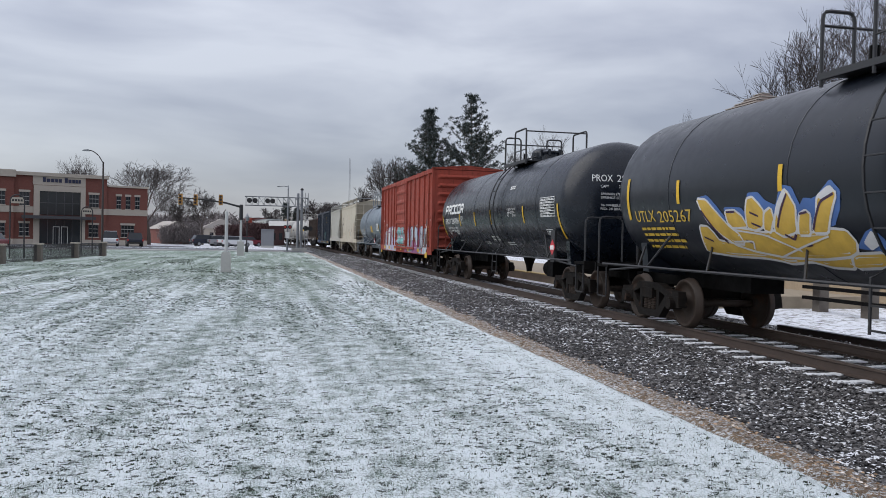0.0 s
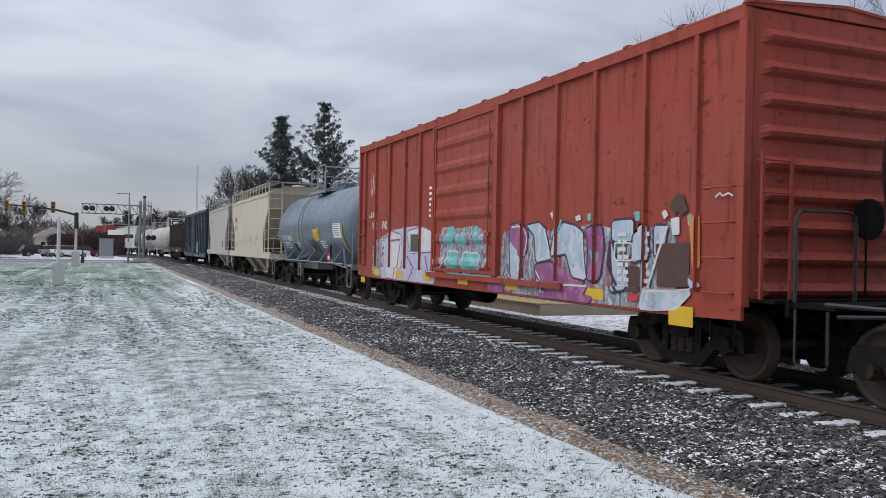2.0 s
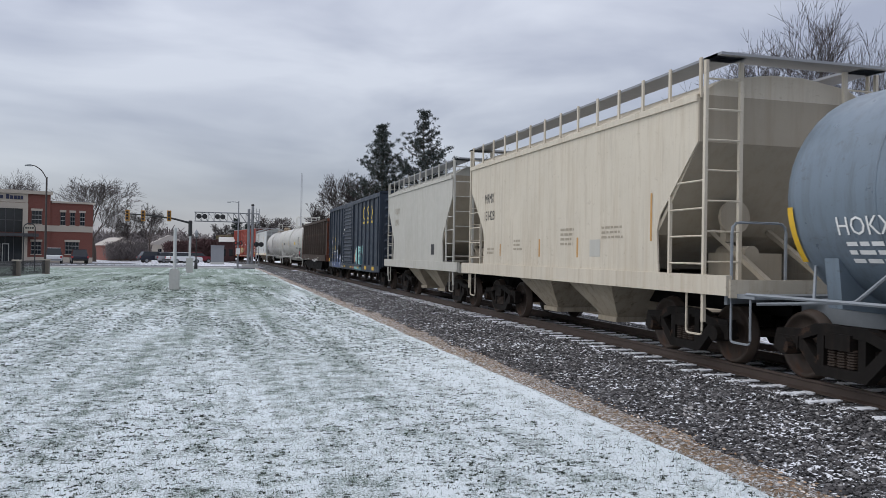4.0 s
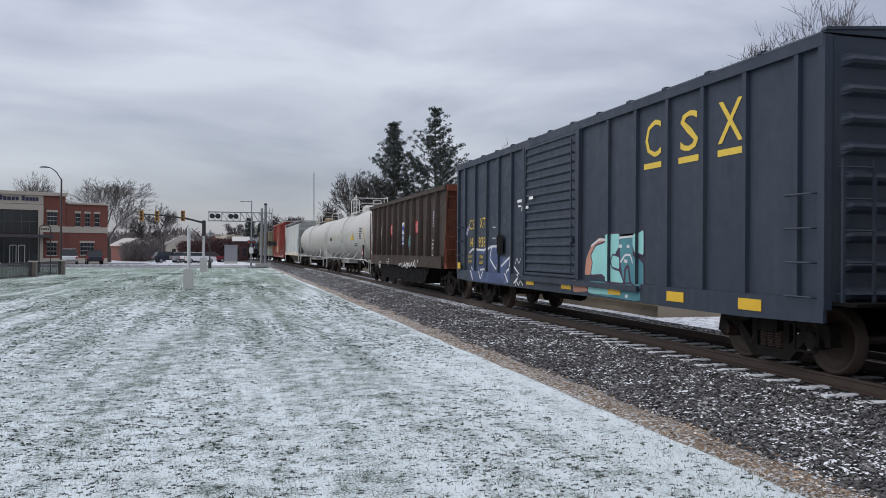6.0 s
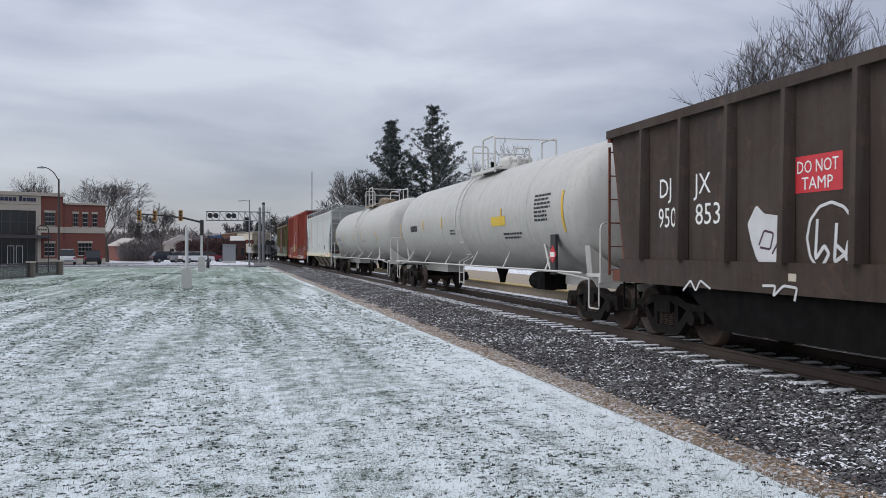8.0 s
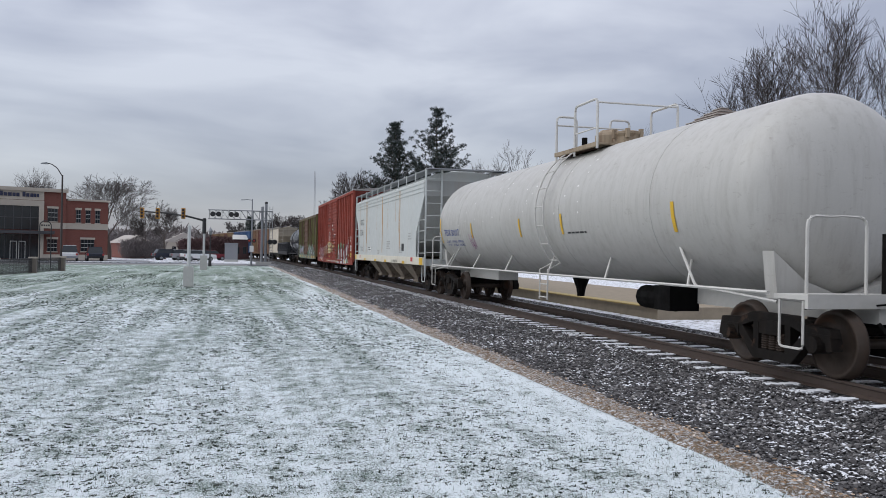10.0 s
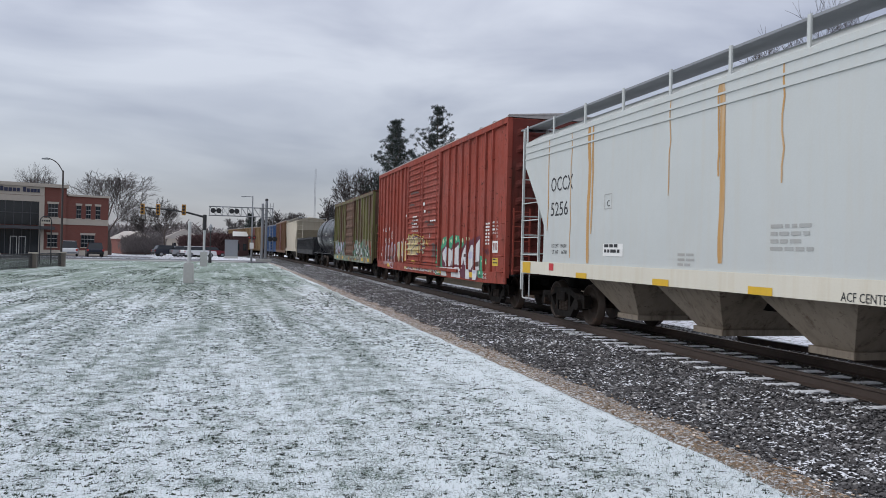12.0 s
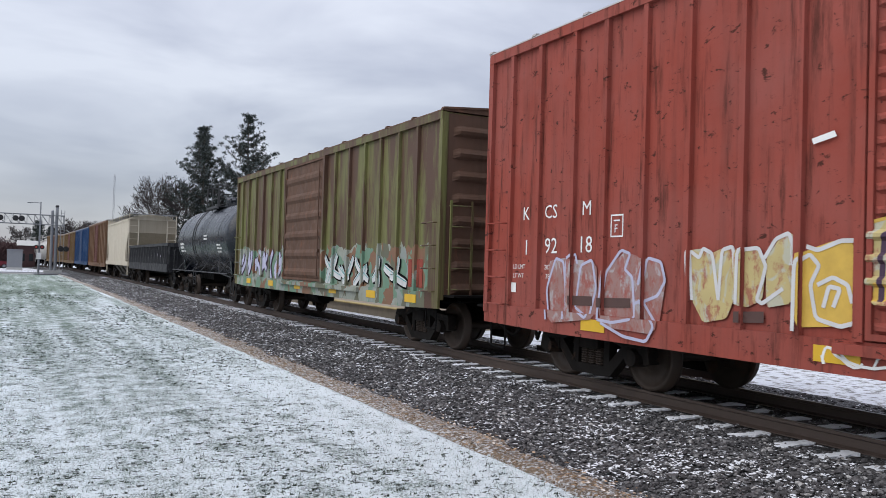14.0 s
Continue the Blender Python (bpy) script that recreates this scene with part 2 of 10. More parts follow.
M_NAVYBRIGHT = paint("boxcar_blue", (0.025, 0.07, 0.17), 0.55, 0.15, (0.05, 0.05, 0.06), 0.3)
# default outlet paint, with the shade under the car put into its colour
M_BAY = paint("grimy_shade_grey", (0.10, 0.092, 0.08), 0.7, 0.25, (0.05, 0.042, 0.036), 0.5)
M_BAYCREAM = paint("cream_outlet", (0.36, 0.31, 0.235), 0.7, 0.2, (0.12, 0.085, 0.06), 0.6, patch_col=(0.14, 0.08, 0.05), chips=0.6)
M_BAYPALE = paint("rust_washed_outlet", (0.27, 0.225, 0.175), 0.75, 0.25, (0.10, 0.07, 0.05), 0.6, patch_col=(0.16, 0.08, 0.045), chips=0.8)
M_YELLOW = plain("reflector_yellow", (0.62, 0.38, 0.02), 0.45)
M_LWHITE = plain("lettering_white", (0.72, 0.72, 0.70), 0.6)
M_LYELLOW = plain("lettering_yellow", (0.60, 0.42, 0.05), 0.6)
M_LGOLD = plain("lettering_gold", (0.55, 0.36, 0.04), 0.6)
M_LBLUE = plain("lettering_blue", (0.03, 0.06, 0.25), 0.6)
M_LBLACK = plain("lettering_black", (0.02, 0.02, 0.022), 0.6)
M_LRED = plain("decal_red", (0.50, 0.03, 0.04), 0.5)
M_DECALBLUE = plain("decal_blue", (0.03, 0.05, 0.28), 0.5)
M_GRYELLOW = plain("spray_yellow", (0.56, 0.36, 0.06), 0.6, var=0.35, scale=4)
M_GRWHITE = plain("spray_white", (0.55, 0.55, 0.55), 0.6, var=0.25, scale=3)
M_GRBLUE = plain("spray_blue", (0.06, 0.13, 0.33), 0.6, var=0.25, scale=3)
M_GRTEAL = sprayed("spray_teal", (0.12, 0.38, 0.37), RED, 0.5, [(0.2, 0.45, 0.45)])
M_GRSALMON = plain("spray_salmon", (0.42, 0.20, 0.14), 0.6, var=0.25, scale=3)
M_GRGREEN = plain("spray_green", (0.04, 0.26, 0.14), 0.6, var=0.25, scale=3)
M_GRDARK = plain("spray_dark", (0.05, 0.02, 0.05), 0.6)
M_GRPURPLE = sprayed("spray_purple", (0.25, 0.075, 0.19), RED, 0.4, [(0.34, 0.14, 0.27)])
M_GRLILAC = plain("spray_lilac", (0.42, 0.42, 0.55), 0.6, var=0.25, scale=3)
M_GRPALEBLUE = sprayed("spray_pale_blue", (0.36, 0.45, 0.53), RED, 0.35, [(0.50, 0.52, 0.56)])
M_GRDEEPTEAL = plain("spray_deep_teal", (0.055, 0.19, 0.22), 0.6, var=0.3, scale=3)
M_GRMINT = plain("spray_mint", (0.25, 0.53, 0.50), 0.6, var=0.2, scale=3)
M_GRPALEYELLOW = sprayed("spray_worn_yellow", (0.48, 0.39, 0.17), RED_WORN, 0.75, [(0.42, 0.42, 0.33)])
M_GRPALEGREEN = plain("spray_pale_green", (0.50, 0.58, 0.34), 0.6, var=0.2, scale=3)
M_GRMAROON = plain("spray_maroon", (0.10, 0.016, 0.035), 0.6, var=0.25, scale=3)
M_GRORANGE = plain("spray_orange", (0.50, 0.20, 0.05), 0.6, var=0.25, scale=3)
M_GRPINKGREY = sprayed("spray_worn_silver", (0.30, 0.17, 0.15), RED_WORN, 0.9, [(0.36, 0.33, 0.33)])
M_GRMIX = sprayed("spray_mixed_colours", (0.30, 0.34, 0.42), RED, 0.7, [(0.25, 0.07, 0.18), (0.46, 0.46, 0.50), (0.10, 0.33, 0.33), (0.16, 0.05, 0.05)])
M_GRNAVY = sprayed("spray_night_blue", (0.045, 0.07, 0.16), (0.027, 0.037, 0.055), 0.8, [(0.075, 0.105, 0.21)])
M_PLATEBROWN = plain("repainted_brown", (0.075, 0.038, 0.032), 0.7, var=0.3, scale=5)
M_SNOWBIT = plain("snow_crust", (0.78, 0.80, 0.84), 0.7, var=0.06, scale=30, bump=0.4)
M_CONC = plain("concrete", (0.44, 0.44, 0.42), 0.85, var=0.15, scale=6, bump=0.3)
M_WHITEPOST = plain("white_painted_post", (0.48, 0.49, 0.49), 0.6, var=0.1, scale=3)
M_IRON = plain("black_iron", (0.018, 0.018, 0.02), 0.5)
M_GALV = plain("galvanised_steel", (0.24, 0.25, 0.265), 0.5, 0.4, var=0.12)
M_BRONZE = plain("dark_bronze_pole", (0.035, 0.026, 0.024), 0.5)
M_SIGYEL = plain("signal_yellow", (0.42, 0.20, 0.015), 0.5)
M_LENS = plain("dark_lens", (0.03, 0.02, 0.02), 0.3)
M_LENSRED = glow("lit_red_lens", (0.35, 0.03, 0.02), 0.25)
M_BRICKWALL = None
M_LIME = plain("limestone_trim", (0.40, 0.355, 0.30), 0.8, var=0.1, scale=3)
M_GLASS = plain("dark_window_glass", (0.012, 0.016, 0.02), 0.12, var=0.2, scale=0.7)
M_FRAME = plain("window_frame_dark", (0.05, 0.05, 0.055), 0.5)
M_DOORFRAME = plain("pale_door_frame", (0.42, 0.42, 0.40), 0.5)
M_SIGNNAVY = plain("sign_navy", (0.012, 0.016, 0.05), 0.5)
M_ROOFSNOW = plain("thin_roof_snow", (0.36, 0.33, 0.30), 0.8, var=0.3, scale=4)
M_SHINGLE = plain("depot_roof_tile", (0.13, 0.10, 0.085), 0.85, var=0.3, scale=5, bump=0.3)
M_BARK = plain("bark_grey_brown", (0.085, 0.068, 0.058), 0.9, var=0.3, scale=12, bump=0.4)
M_TWIG = plain("twig_grey_brown", (0.042, 0.034, 0.032), 0.9, var=0.3, scale=3)
M_TWIGSNOW = plain("twig_snowy", (0.075, 0.066, 0.064), 0.9, var=0.4, scale=3)
M_NEEDLE = plain("pine_needles", (0.020, 0.030, 0.024), 0.8, var=0.5, scale=1.2)
M_NEEDLESNOW = plain("pine_needles_frosted", (0.16, 0.18, 0.19), 0.8, var=0.6, scale=1.5)
M_BUSH = plain("maroon_bush", (0.060, 0.030, 0.030), 0.9, var=0.4, scale=2)
M_FARWOOD = plain("far_woodland", (0.13, 0.115, 0.115), 0.95, var=0.35, scale=0.4)
M_ASPHALT = plain("wet_asphalt", (0.07, 0.072, 0.078), 0.5, var=0.25, scale=1.2, bump=0.2)
M_CARWHITE = plain("car_paint_white", (0.65, 0.66, 0.67), 0.3)
M_CARDARK = plain("car_paint_dark_blue", (0.018, 0.022, 0.035), 0.25)
M_CARSILVER = plain("car_paint_silver", (0.35, 0.36, 0.38), 0.3, 0.4)
M_CARRED = plain("car_paint_red", (0.16, 0.02, 0.03), 0.3)
M_TYRE = plain("tyre_rubber", (0.02, 0.02, 0.02), 0.8)
M_TAIL = plain("tail_lamp", (0.35, 0.02, 0.02), 0.3)
M_TIE = plain("tie_wood", (0.045, 0.036, 0.032), 0.85, var=0.3, scale=8, bump=0.4)
M_RAILSIDE = plain("rail_rusty", (0.055, 0.038, 0.03), 0.7, var=0.25, scale=4)
M_RAILTOP = plain("rail_head", (0.16, 0.15, 0.145), 0.4, 0.7)
M_BUFF = plain("buff_brick", (0.34, 0.26, 0.17), 0.85, var=0.2, scale=8, bump=0.3)
M_PIER = plain("pier_stone", (0.15, 0.13, 0.11), 0.85, var=0.2, scale=8, bump=0.3)
M_PLATFORM = plain("stained_platform_concrete", (0.27, 0.225, 0.165), 0.85, var=0.3, scale=3, bump=0.3)
M_PLATYEL = plain("platform_edge_yellow", (0.38, 0.28, 0.10), 0.7, var=0.2, scale=4)


def brick_material():
    m, n, l, b = node_mat("red_brick")
    v = coords(n, l)
    t = n.new("ShaderNodeTexBrick")
    t.inputs["Scale"].default_value = 1.0
    t.inputs["Brick Width"].default_value, t.inputs["Row Height"].default_value = 0.22, 0.075
    t.inputs["Mortar Size"].default_value = 0.006
    t.inputs["Color1"].default_value, t.inputs["Color2"].default_value = rgb((0.135, 0.042, 0.033)), rgb((0.165, 0.054, 0.040))
    t.inputs["Mortar"].default_value = rgb((0.13, 0.072, 0.058))
    rot = n.new("ShaderNodeMapping")
    rot.inputs["Rotation"].default_value = (radians(90), 0, 0)
    l.new(v, rot.inputs["Vector"])
    l.new(rot.outputs["Vector"], t.inputs["Vector"])
    c = mix_node(n, l, math_node(n, l, "MULTIPLY", noise_node(n, l, v, 0.7, 5), 0.4), t.outputs["Color"], (0.20, 0.07, 0.05))
    l.new(c, b.inputs["Base Color"])
    b.inputs["Roughness"].default_value = 0.85
    return m


M_BRICKWALL = brick_material()


def lawn_material():
    """Thin snow over mown grass: small gaps between tufts with shade painted into them, stripes left by the mower,
    greener patches.
    """
    m, n, l, b = node_mat("snow_dusted_lawn")
    v = coords(n, l)
    big = noise_node(n, l, coords(n, l, (0.55, 0.12, 1)), 1.0, 4)
    lane = noise_node(n, l, coords(n, l, (1.9, 0.07, 1)), 1.0, 3)
    mid = noise_node(n, l, coords(n, l, (1.0, 0.9, 1)), 3.2, 6, 0.62, 0.4)
    fine = noise_node(n, l, coords(n, l, (1.0, 0.6, 1)), 48, 5, 0.75)
    tuft = noise_node(n, l, coords(n, l, (1.0, 1.25, 1)), 9.5, 5, 0.62, 0.5)
    tuft2 = noise_node(n, l, coords(n, l, (0.8, 1.0, 1)), 5.0, 6, 0.7, 0.4)
    sep = n.new("ShaderNodeSeparateXYZ")
    l.new(v, sep.inputs[0])
    # fade with distance from the camera painted in: less snow, paler grass, fainter gaps
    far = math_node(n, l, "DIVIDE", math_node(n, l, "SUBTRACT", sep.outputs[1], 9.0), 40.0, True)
    strip = math_node(n, l, "MULTIPLY", math_node(n, l, "DIVIDE", math_node(n, l, "SUBTRACT", sep.outputs[0], 2.2), 2.0, True), 0.05)
    cover = math_node(n, l, "ADD", math_node(n, l, "MULTIPLY", mid, 0.40), math_node(n, l, "MULTIPLY", fine, 0.60))
    cover = math_node(n, l, "ADD", cover, math_node(n, l, "MULTIPLY", big, 0.20))
    cover = math_node(n, l, "ADD", cover, math_node(n, l, "MULTIPLY", lane, 0.26))
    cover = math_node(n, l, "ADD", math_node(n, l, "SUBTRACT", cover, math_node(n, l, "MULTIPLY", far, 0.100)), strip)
    fac = ramp_node(n, l, cover, [(0.625, (0, 0, 0)), (0.765, (1, 1, 1))])
    grass = mix_node(n, l, fine, (0.030, 0.052, 0.034), (0.15, 0.22, 0.17))
    snow = mix_node(n, l, fine, (0.69, 0.765, 0.795), (0.87, 0.925, 0.955))
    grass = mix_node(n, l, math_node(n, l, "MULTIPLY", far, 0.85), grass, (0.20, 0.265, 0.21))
    c = mix_node(n, l, fac, grass, snow)
    gap = math_node(n, l, "ADD", tuft, math_node(n, l, "MULTIPLY", math_node(n, l, "SUBTRACT", cover, 0.69), 0.35))
    hole = ramp_node(n, l, gap, [(0.402, (1, 1, 1)), (0.422, (0, 0, 0))])
    gap2 = math_node(n, l, "ADD", tuft2, math_node(n, l, "MULTIPLY", math_node(n, l, "SUBTRACT", cover, 0.69), 0.3))
    hole2 = ramp_node(n, l, gap2, [(0.345, (1, 1, 1)), (0.385, (0, 0, 0))])
    hole = math_node(n, l, "MAXIMUM", hole, math_node(n, l, "MULTIPLY", hole2, 0.85))
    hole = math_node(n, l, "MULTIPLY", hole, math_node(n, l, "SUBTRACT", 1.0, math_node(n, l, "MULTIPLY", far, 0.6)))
    # near-black gaps: the shaded sides of the tufts put into the colour
    c = mix_node(n, l, math_node(n, l, "MULTIPLY", hole, 0.95), c, (0.020, 0.028, 0.018))
    l.new(c, b.inputs["Base Color"])
    b.inputs["Roughness"].default_value = 0.9
    h = math_node(n, l, "SUBTRACT", math_node(n, l, "ADD", cover, math_node(n, l, "MULTIPLY", fine, 0.4)), hole)
    bump_node(n, l, b, h, 0.8, 0.05)
    return m


def tuft_material():
    m, n, l, b = node_mat("dark_grass_tuft")
    g = n.new("ShaderNodeNewGeometry")
    c = ramp_node(n, l, g.outputs["Random Per Island"], [(0.0, (0.010, 0.015, 0.009)), (0.7, (0.030, 0.042, 0.024)), (1.0, (0.07, 0.10, 0.06))])
    l.new(c, b.inputs["Base Color"])
    b.inputs["Roughness"].default_value = 0.9
    return m


def ballast_bed_material():
    m, n, l, b = node_mat("ballast_bed")
    v = coords(n, l)
    t = n.new("ShaderNodeTexVoronoi")
    t.inputs["Scale"].default_value = 17
    l.new(v, t.inputs["Vector"])
    sep = n.new("ShaderNodeSeparateColor")
    l.new(t.outputs["Color"], sep.inputs[0])
    c = mix_node(n, l, sep.outputs[0], (0.008, 0.008, 0.009), (0.050, 0.048, 0.048))
    f = ramp_node(n, l, noise_node(n, l, v, 33, 4, 0.6), [(0.56, (0, 0, 0)), (0.61, (1, 1, 1))])
    c = mix_node(n, l, math_node(n, l, "MULTIPLY", f, 0.45), c, (0.72, 0.74, 0.78))
    l.new(c, b.inputs["Base Color"])
    b.inputs["Roughness"].default_value = 0.9
    bump_node(n, l, b, t.outputs["Distance"], 1.0, -0.04)
    return m


def dirt_material():
    m, n, l, b = node_mat("dead_grass_verge")
    v = coords(n, l)
    c = mix_node(n, l, noise_node(n, l, v, 14, 7, 0.75), (0.055, 0.038, 0.025), (0.42, 0.30, 0.19))
    c = mix_node(n, l, ramp_node(n, l, noise_node(n, l, v, 3.0, 5, 0.6), [(0.4, (0, 0, 0)), (0.6, (0.5, 0.5, 0.5))]), c, (0.10, 0.075, 0.055))
    f = ramp_node(n, l, noise_node(n, l, v, 21, 8, 0.78), [(0.505, (0, 0, 0)), (0.55, (1, 1, 1))])
    c = mix_node(n, l, math_node(n, l, "MULTIPLY", f, 0.85), c, (0.70, 0.73, 0.76))
    l.new(c, b.inputs["Base Color"])
    b.inputs["Roughness"].default_value = 0.95
    bump_node(n, l, b, noise_node(n, l, v, 30, 6, 0.7), 1.0, 0.05)
    return m


def litter_material():
    m, n, l, b = node_mat("dead_leaf_litter")
    g = n.new("ShaderNodeNewGeometry")
    c = ramp_node(n, l, g.outputs["Random Per Island"], [(0.0, (0.07, 0.045, 0.028)), (0.45, (0.25, 0.165, 0.10)), (0.8, (0.42, 0.30, 0.20)), (1.0, (0.72, 0.70, 0.68))])
    l.new(c, b.inputs["Base Color"])
    b.inputs["Roughness"].default_value = 0.9
    return m


def snow_material():
    m, n, l, b = node_mat("trodden_snow")
    v = coords(n, l)
    c = mix_node(n, l, noise_node(n, l, v, 1.5, 6), (0.62, 0.65, 0.70), (0.82, 0.84, 0.88))
    f = ramp_node(n, l, noise_node(n, l, v, 5, 7, 0.7), [(0.50, (0, 0, 0)), (0.60, (1, 1, 1))])
    c = mix_node(n, l, math_node(n, l, "MULTIPLY", f, 0.85), c, (0.10, 0.09, 0.07))
    l.new(c, b.inputs["Base Color"])
    b.inputs["Roughness"].default_value = 0.85
    bump_node(n, l, b, noise_node(n, l, v, 8, 6), 0.5, 0.05)
    return m


def stone_material():
    m, n, l, b = node_mat("ballast_stone")
    g = n.new("ShaderNodeNewGeometry")
    c = ramp_node(n, l, g.outputs["Random Per Island"], [(0.0, (0.018, 0.017, 0.018)), (0.6, (0.072, 0.068, 0.070)), (0.93, (0.15, 0.145, 0.145)), (0.97, (0.33, 0.32, 0.31))])
    sep = n.new("ShaderNodeSeparateXYZ")
    l.new(g.outputs["Normal"], sep.inputs[0])
    f = math_node(n, l, "ADD", sep.outputs[2], math_node(n, l, "MULTIPLY", noise_node(n, l, coords(n, l), 9, 4), 1.3))
    drift = noise_node(n, l, coords(n, l), 0.9, 4, 0.6)
    f = math_node(n, l, "ADD", f, math_node(n, l, "MULTIPLY", math_node(n, l, "SUBTRACT", drift, 0.5), 0.8))
    f = math_node(n, l, "GREATER_THAN", f, 1.64)
    c = mix_node(n, l, math_node(n, l, "MULTIPLY", f, 0.85), c, (0.74, 0.76, 0.80))
    l.new(c, b.inputs["Base Color"])
    b.inputs["Roughness"].default_value = 0.85
    return m


def blade_material():
    m, n, l, b = node_mat("frosted_grass_blade")
    g = n.new("ShaderNodeNewGeometry")
    c = ramp_node(n, l, g.outputs["Random Per Island"], [(0.0, (0.03, 0.045, 0.024)), (0.24, (0.12, 0.16, 0.105)), (0.36, (0.52, 0.60, 0.61)), (1.0, (0.80, 0.86, 0.88))])
    l.new(c, b.inputs["Base Color"])
    b.inputs["Roughness"].default_value = 0.8
    return m


M_LAWN, M_BED, M_VERGE, M_SNOW = lawn_material(), ballast_bed_material(), dirt_material(), snow_material()
M_STONEBIT, M_BLADE, M_TUFT, M_LITTER = stone_material(), blade_material(), tuft_material(), litter_material()

# ---- mesh helpers ----
def link_mesh(name, bm, material, parent=None, label="", smooth=False):
    me = bpy.data.meshes.new(name)
    bmesh.ops.recalc_face_normals(bm, faces=bm.faces)
    bm.to_mesh(me)
    bm.free()
    me.materials.append(material)
    if smooth:
        for p in me.polygons:
            p.use_smooth = True
    ob = new(name, me)
    if parent is not None:
        ob.parent = parent
    return tagged(ob, label)


def part(name, bm, material, parent, label="", smooth=False):
    return link_mesh(name, bm, material, parent, label, smooth)


def again(ob, x=0.0, y=0.0, z=0.0, rz=0.0):
    """A second piece on the same mesh, under the same parent."""
    o = ob.copy()
    scene.collection.objects.link(o)
    o.matrix_basis = pose(x, y, z, 0, 0, rz)
    return o


def raw_mesh(name, verts, faces, material, parent=None, smooth=False):
    me = bpy.data.meshes.new(name)
    me.from_pydata(verts, [], faces)
    me.materials.append(material)
    if smooth:
        me.polygons.foreach_set("use_smooth", [True] * len(me.polygons))
    ob = new(name, me)
    if parent is not None:
        ob.parent = parent
    return ob


def thing(name, label, category, at=None, group="", kind=""):
    ob = new(name)
    ob.empty_display_size = 0.3
    if at is not None:
        ob.matrix_basis = at
    return tagged(ob, label, category, group, kind)


def box(bm, x0, x1, y0, y1, z0, z1):
    v = [bm.verts.new((x, y, z)) for x in (x0, x1) for y in (y0, y1) for z in (z0, z1)]
    for f in ((0, 1, 3, 2), (4, 6, 7, 5), (0, 4, 5, 1), (2, 3, 7, 6), (0, 2, 6, 4), (1, 5, 7, 3)):
        bm.faces.new([v[i] for i in f])
    return bm


def prism(bm, pts, axis, a, b):
    """A polygon extruded along an axis; pts are the other two coordinates in xyz order."""
    def at(p, c):
        return {"x": (c, p[0], p[1]), "y": (p[0], c, p[1]), "z": (p[0], p[1], c)}[axis]
    v0, v1 = [bm.verts.new(at(p, a)) for p in pts], [bm.verts.new(at(p, b)) for p in pts]
    bm.faces.new(v0)
    bm.faces.new(v1[::-1])
    for i in range(len(pts)):
        j = (i + 1) % len(pts)
        bm.faces.new((v0[j], v0[i], v1[i], v1[j]))
    return bm


def ring_frame(d):
    d = d.normalized()
    up = Vector((0, 0, 1)) if abs(d.z) < 0.9 else Vector((1, 0, 0))
    a = d.cross(up).normalized()
    return a, d.cross(a).normalized()


def pipe(bm, pts, r, n=6, r1=None):
    """A round tube along a line of points."""
    pts = [Vector(p) for p in pts]
    rings = []
    for i, p in enumerate(pts):
        d = (pts[min(i + 1, len(pts) - 1)] - pts[max(i - 1, 0)])
        a, b = ring_frame(d)
        rr = r if r1 is None else r + (r1 - r) * i / (len(pts) - 1)
        rings.append([bm.verts.new(p + rr * (math.cos(2 * math.pi * k / n) * a + math.sin(2 * math.pi * k / n) * b)) for k in range(n)])
    for q, s in zip(rings, rings[1:]):
        # match the rings by the nearest start
        off = min(range(n), key=lambda o: (s[o].co - q[0].co).length)
        for k in range(n):
            bm.faces.new((q[k], q[(k + 1) % n], s[(k + 1 + off) % n], s[(k + off) % n]))
    bm.faces.new(rings[0][::-1])
    bm.faces.new(rings[-1])
    return bm


def lathe(bm, prof, axis="y", n=24, at=(0, 0, 0)):
    """prof: (along, radius) pairs turned about the axis."""
    rings = []
    for s, r in prof:
        ring = []
        for k in range(n):
            c, d = r * math.cos(2 * math.pi * k / n), r * math.sin(2 * math.pi * k / n)
            p = {"y": (c, s, d), "x": (s, c, d), "z": (c, d, s)}[axis]
            ring.append(bm.verts.new((p[0] + at[0], p[1] + at[1], p[2] + at[2])))
        rings.append(ring)
    for q, s in zip(rings, rings[1:]):
        for k in range(n):
            bm.faces.new((q[k], q[(k + 1) % n], s[(k + 1) % n], s[k]))
    bm.faces.new(rings[0][::-1])
    bm.faces.new(rings[-1])
    return bm


def B():
    return bmesh.new()


def bent(pts, r, steps=3):
    """Points of a bar with rounded corners of radius r."""
    pts = [Vector(p) for p in pts]
    out = [pts[0]]
    for a, b, c in zip(pts, pts[1:], pts[2:]):
        u, w = (a - b).normalized(), (c - b).normalized()
        p, q = b + u * r, b + w * r
        for i in range(steps + 1):
            t = i / steps
            out.append((1 - t) ** 2 * p + 2 * t * (1 - t) * b + t * t * q)
    return out + [pts[-1]]


TEXTS = {}


def text_tris(s, h):
    """Vertices (u, v) and triangles of a word in capitals of height h."""
    if s not in TEXTS:
        cu = bpy.data.curves.new("word", "FONT")
        cu.body, cu.size, cu.resolution_u = s, 1.0, 2
        ob = bpy.data.objects.new("word", cu)
        me = bpy.data.meshes.new_from_object(ob)
        me.calc_loop_triangles()
        TEXTS[s] = ([(v.co.x, v.co.y) for v in me.vertices], [tuple(t.vertices) for t in me.loop_triangles])
        bpy.data.objects.remove(ob)
        bpy.data.curves.remove(cu)
        bpy.data.meshes.remove(me)
    vs, ts = TEXTS[s]
    k = h / 0.70
    return [(u * k, v * k) for u, v in vs], ts


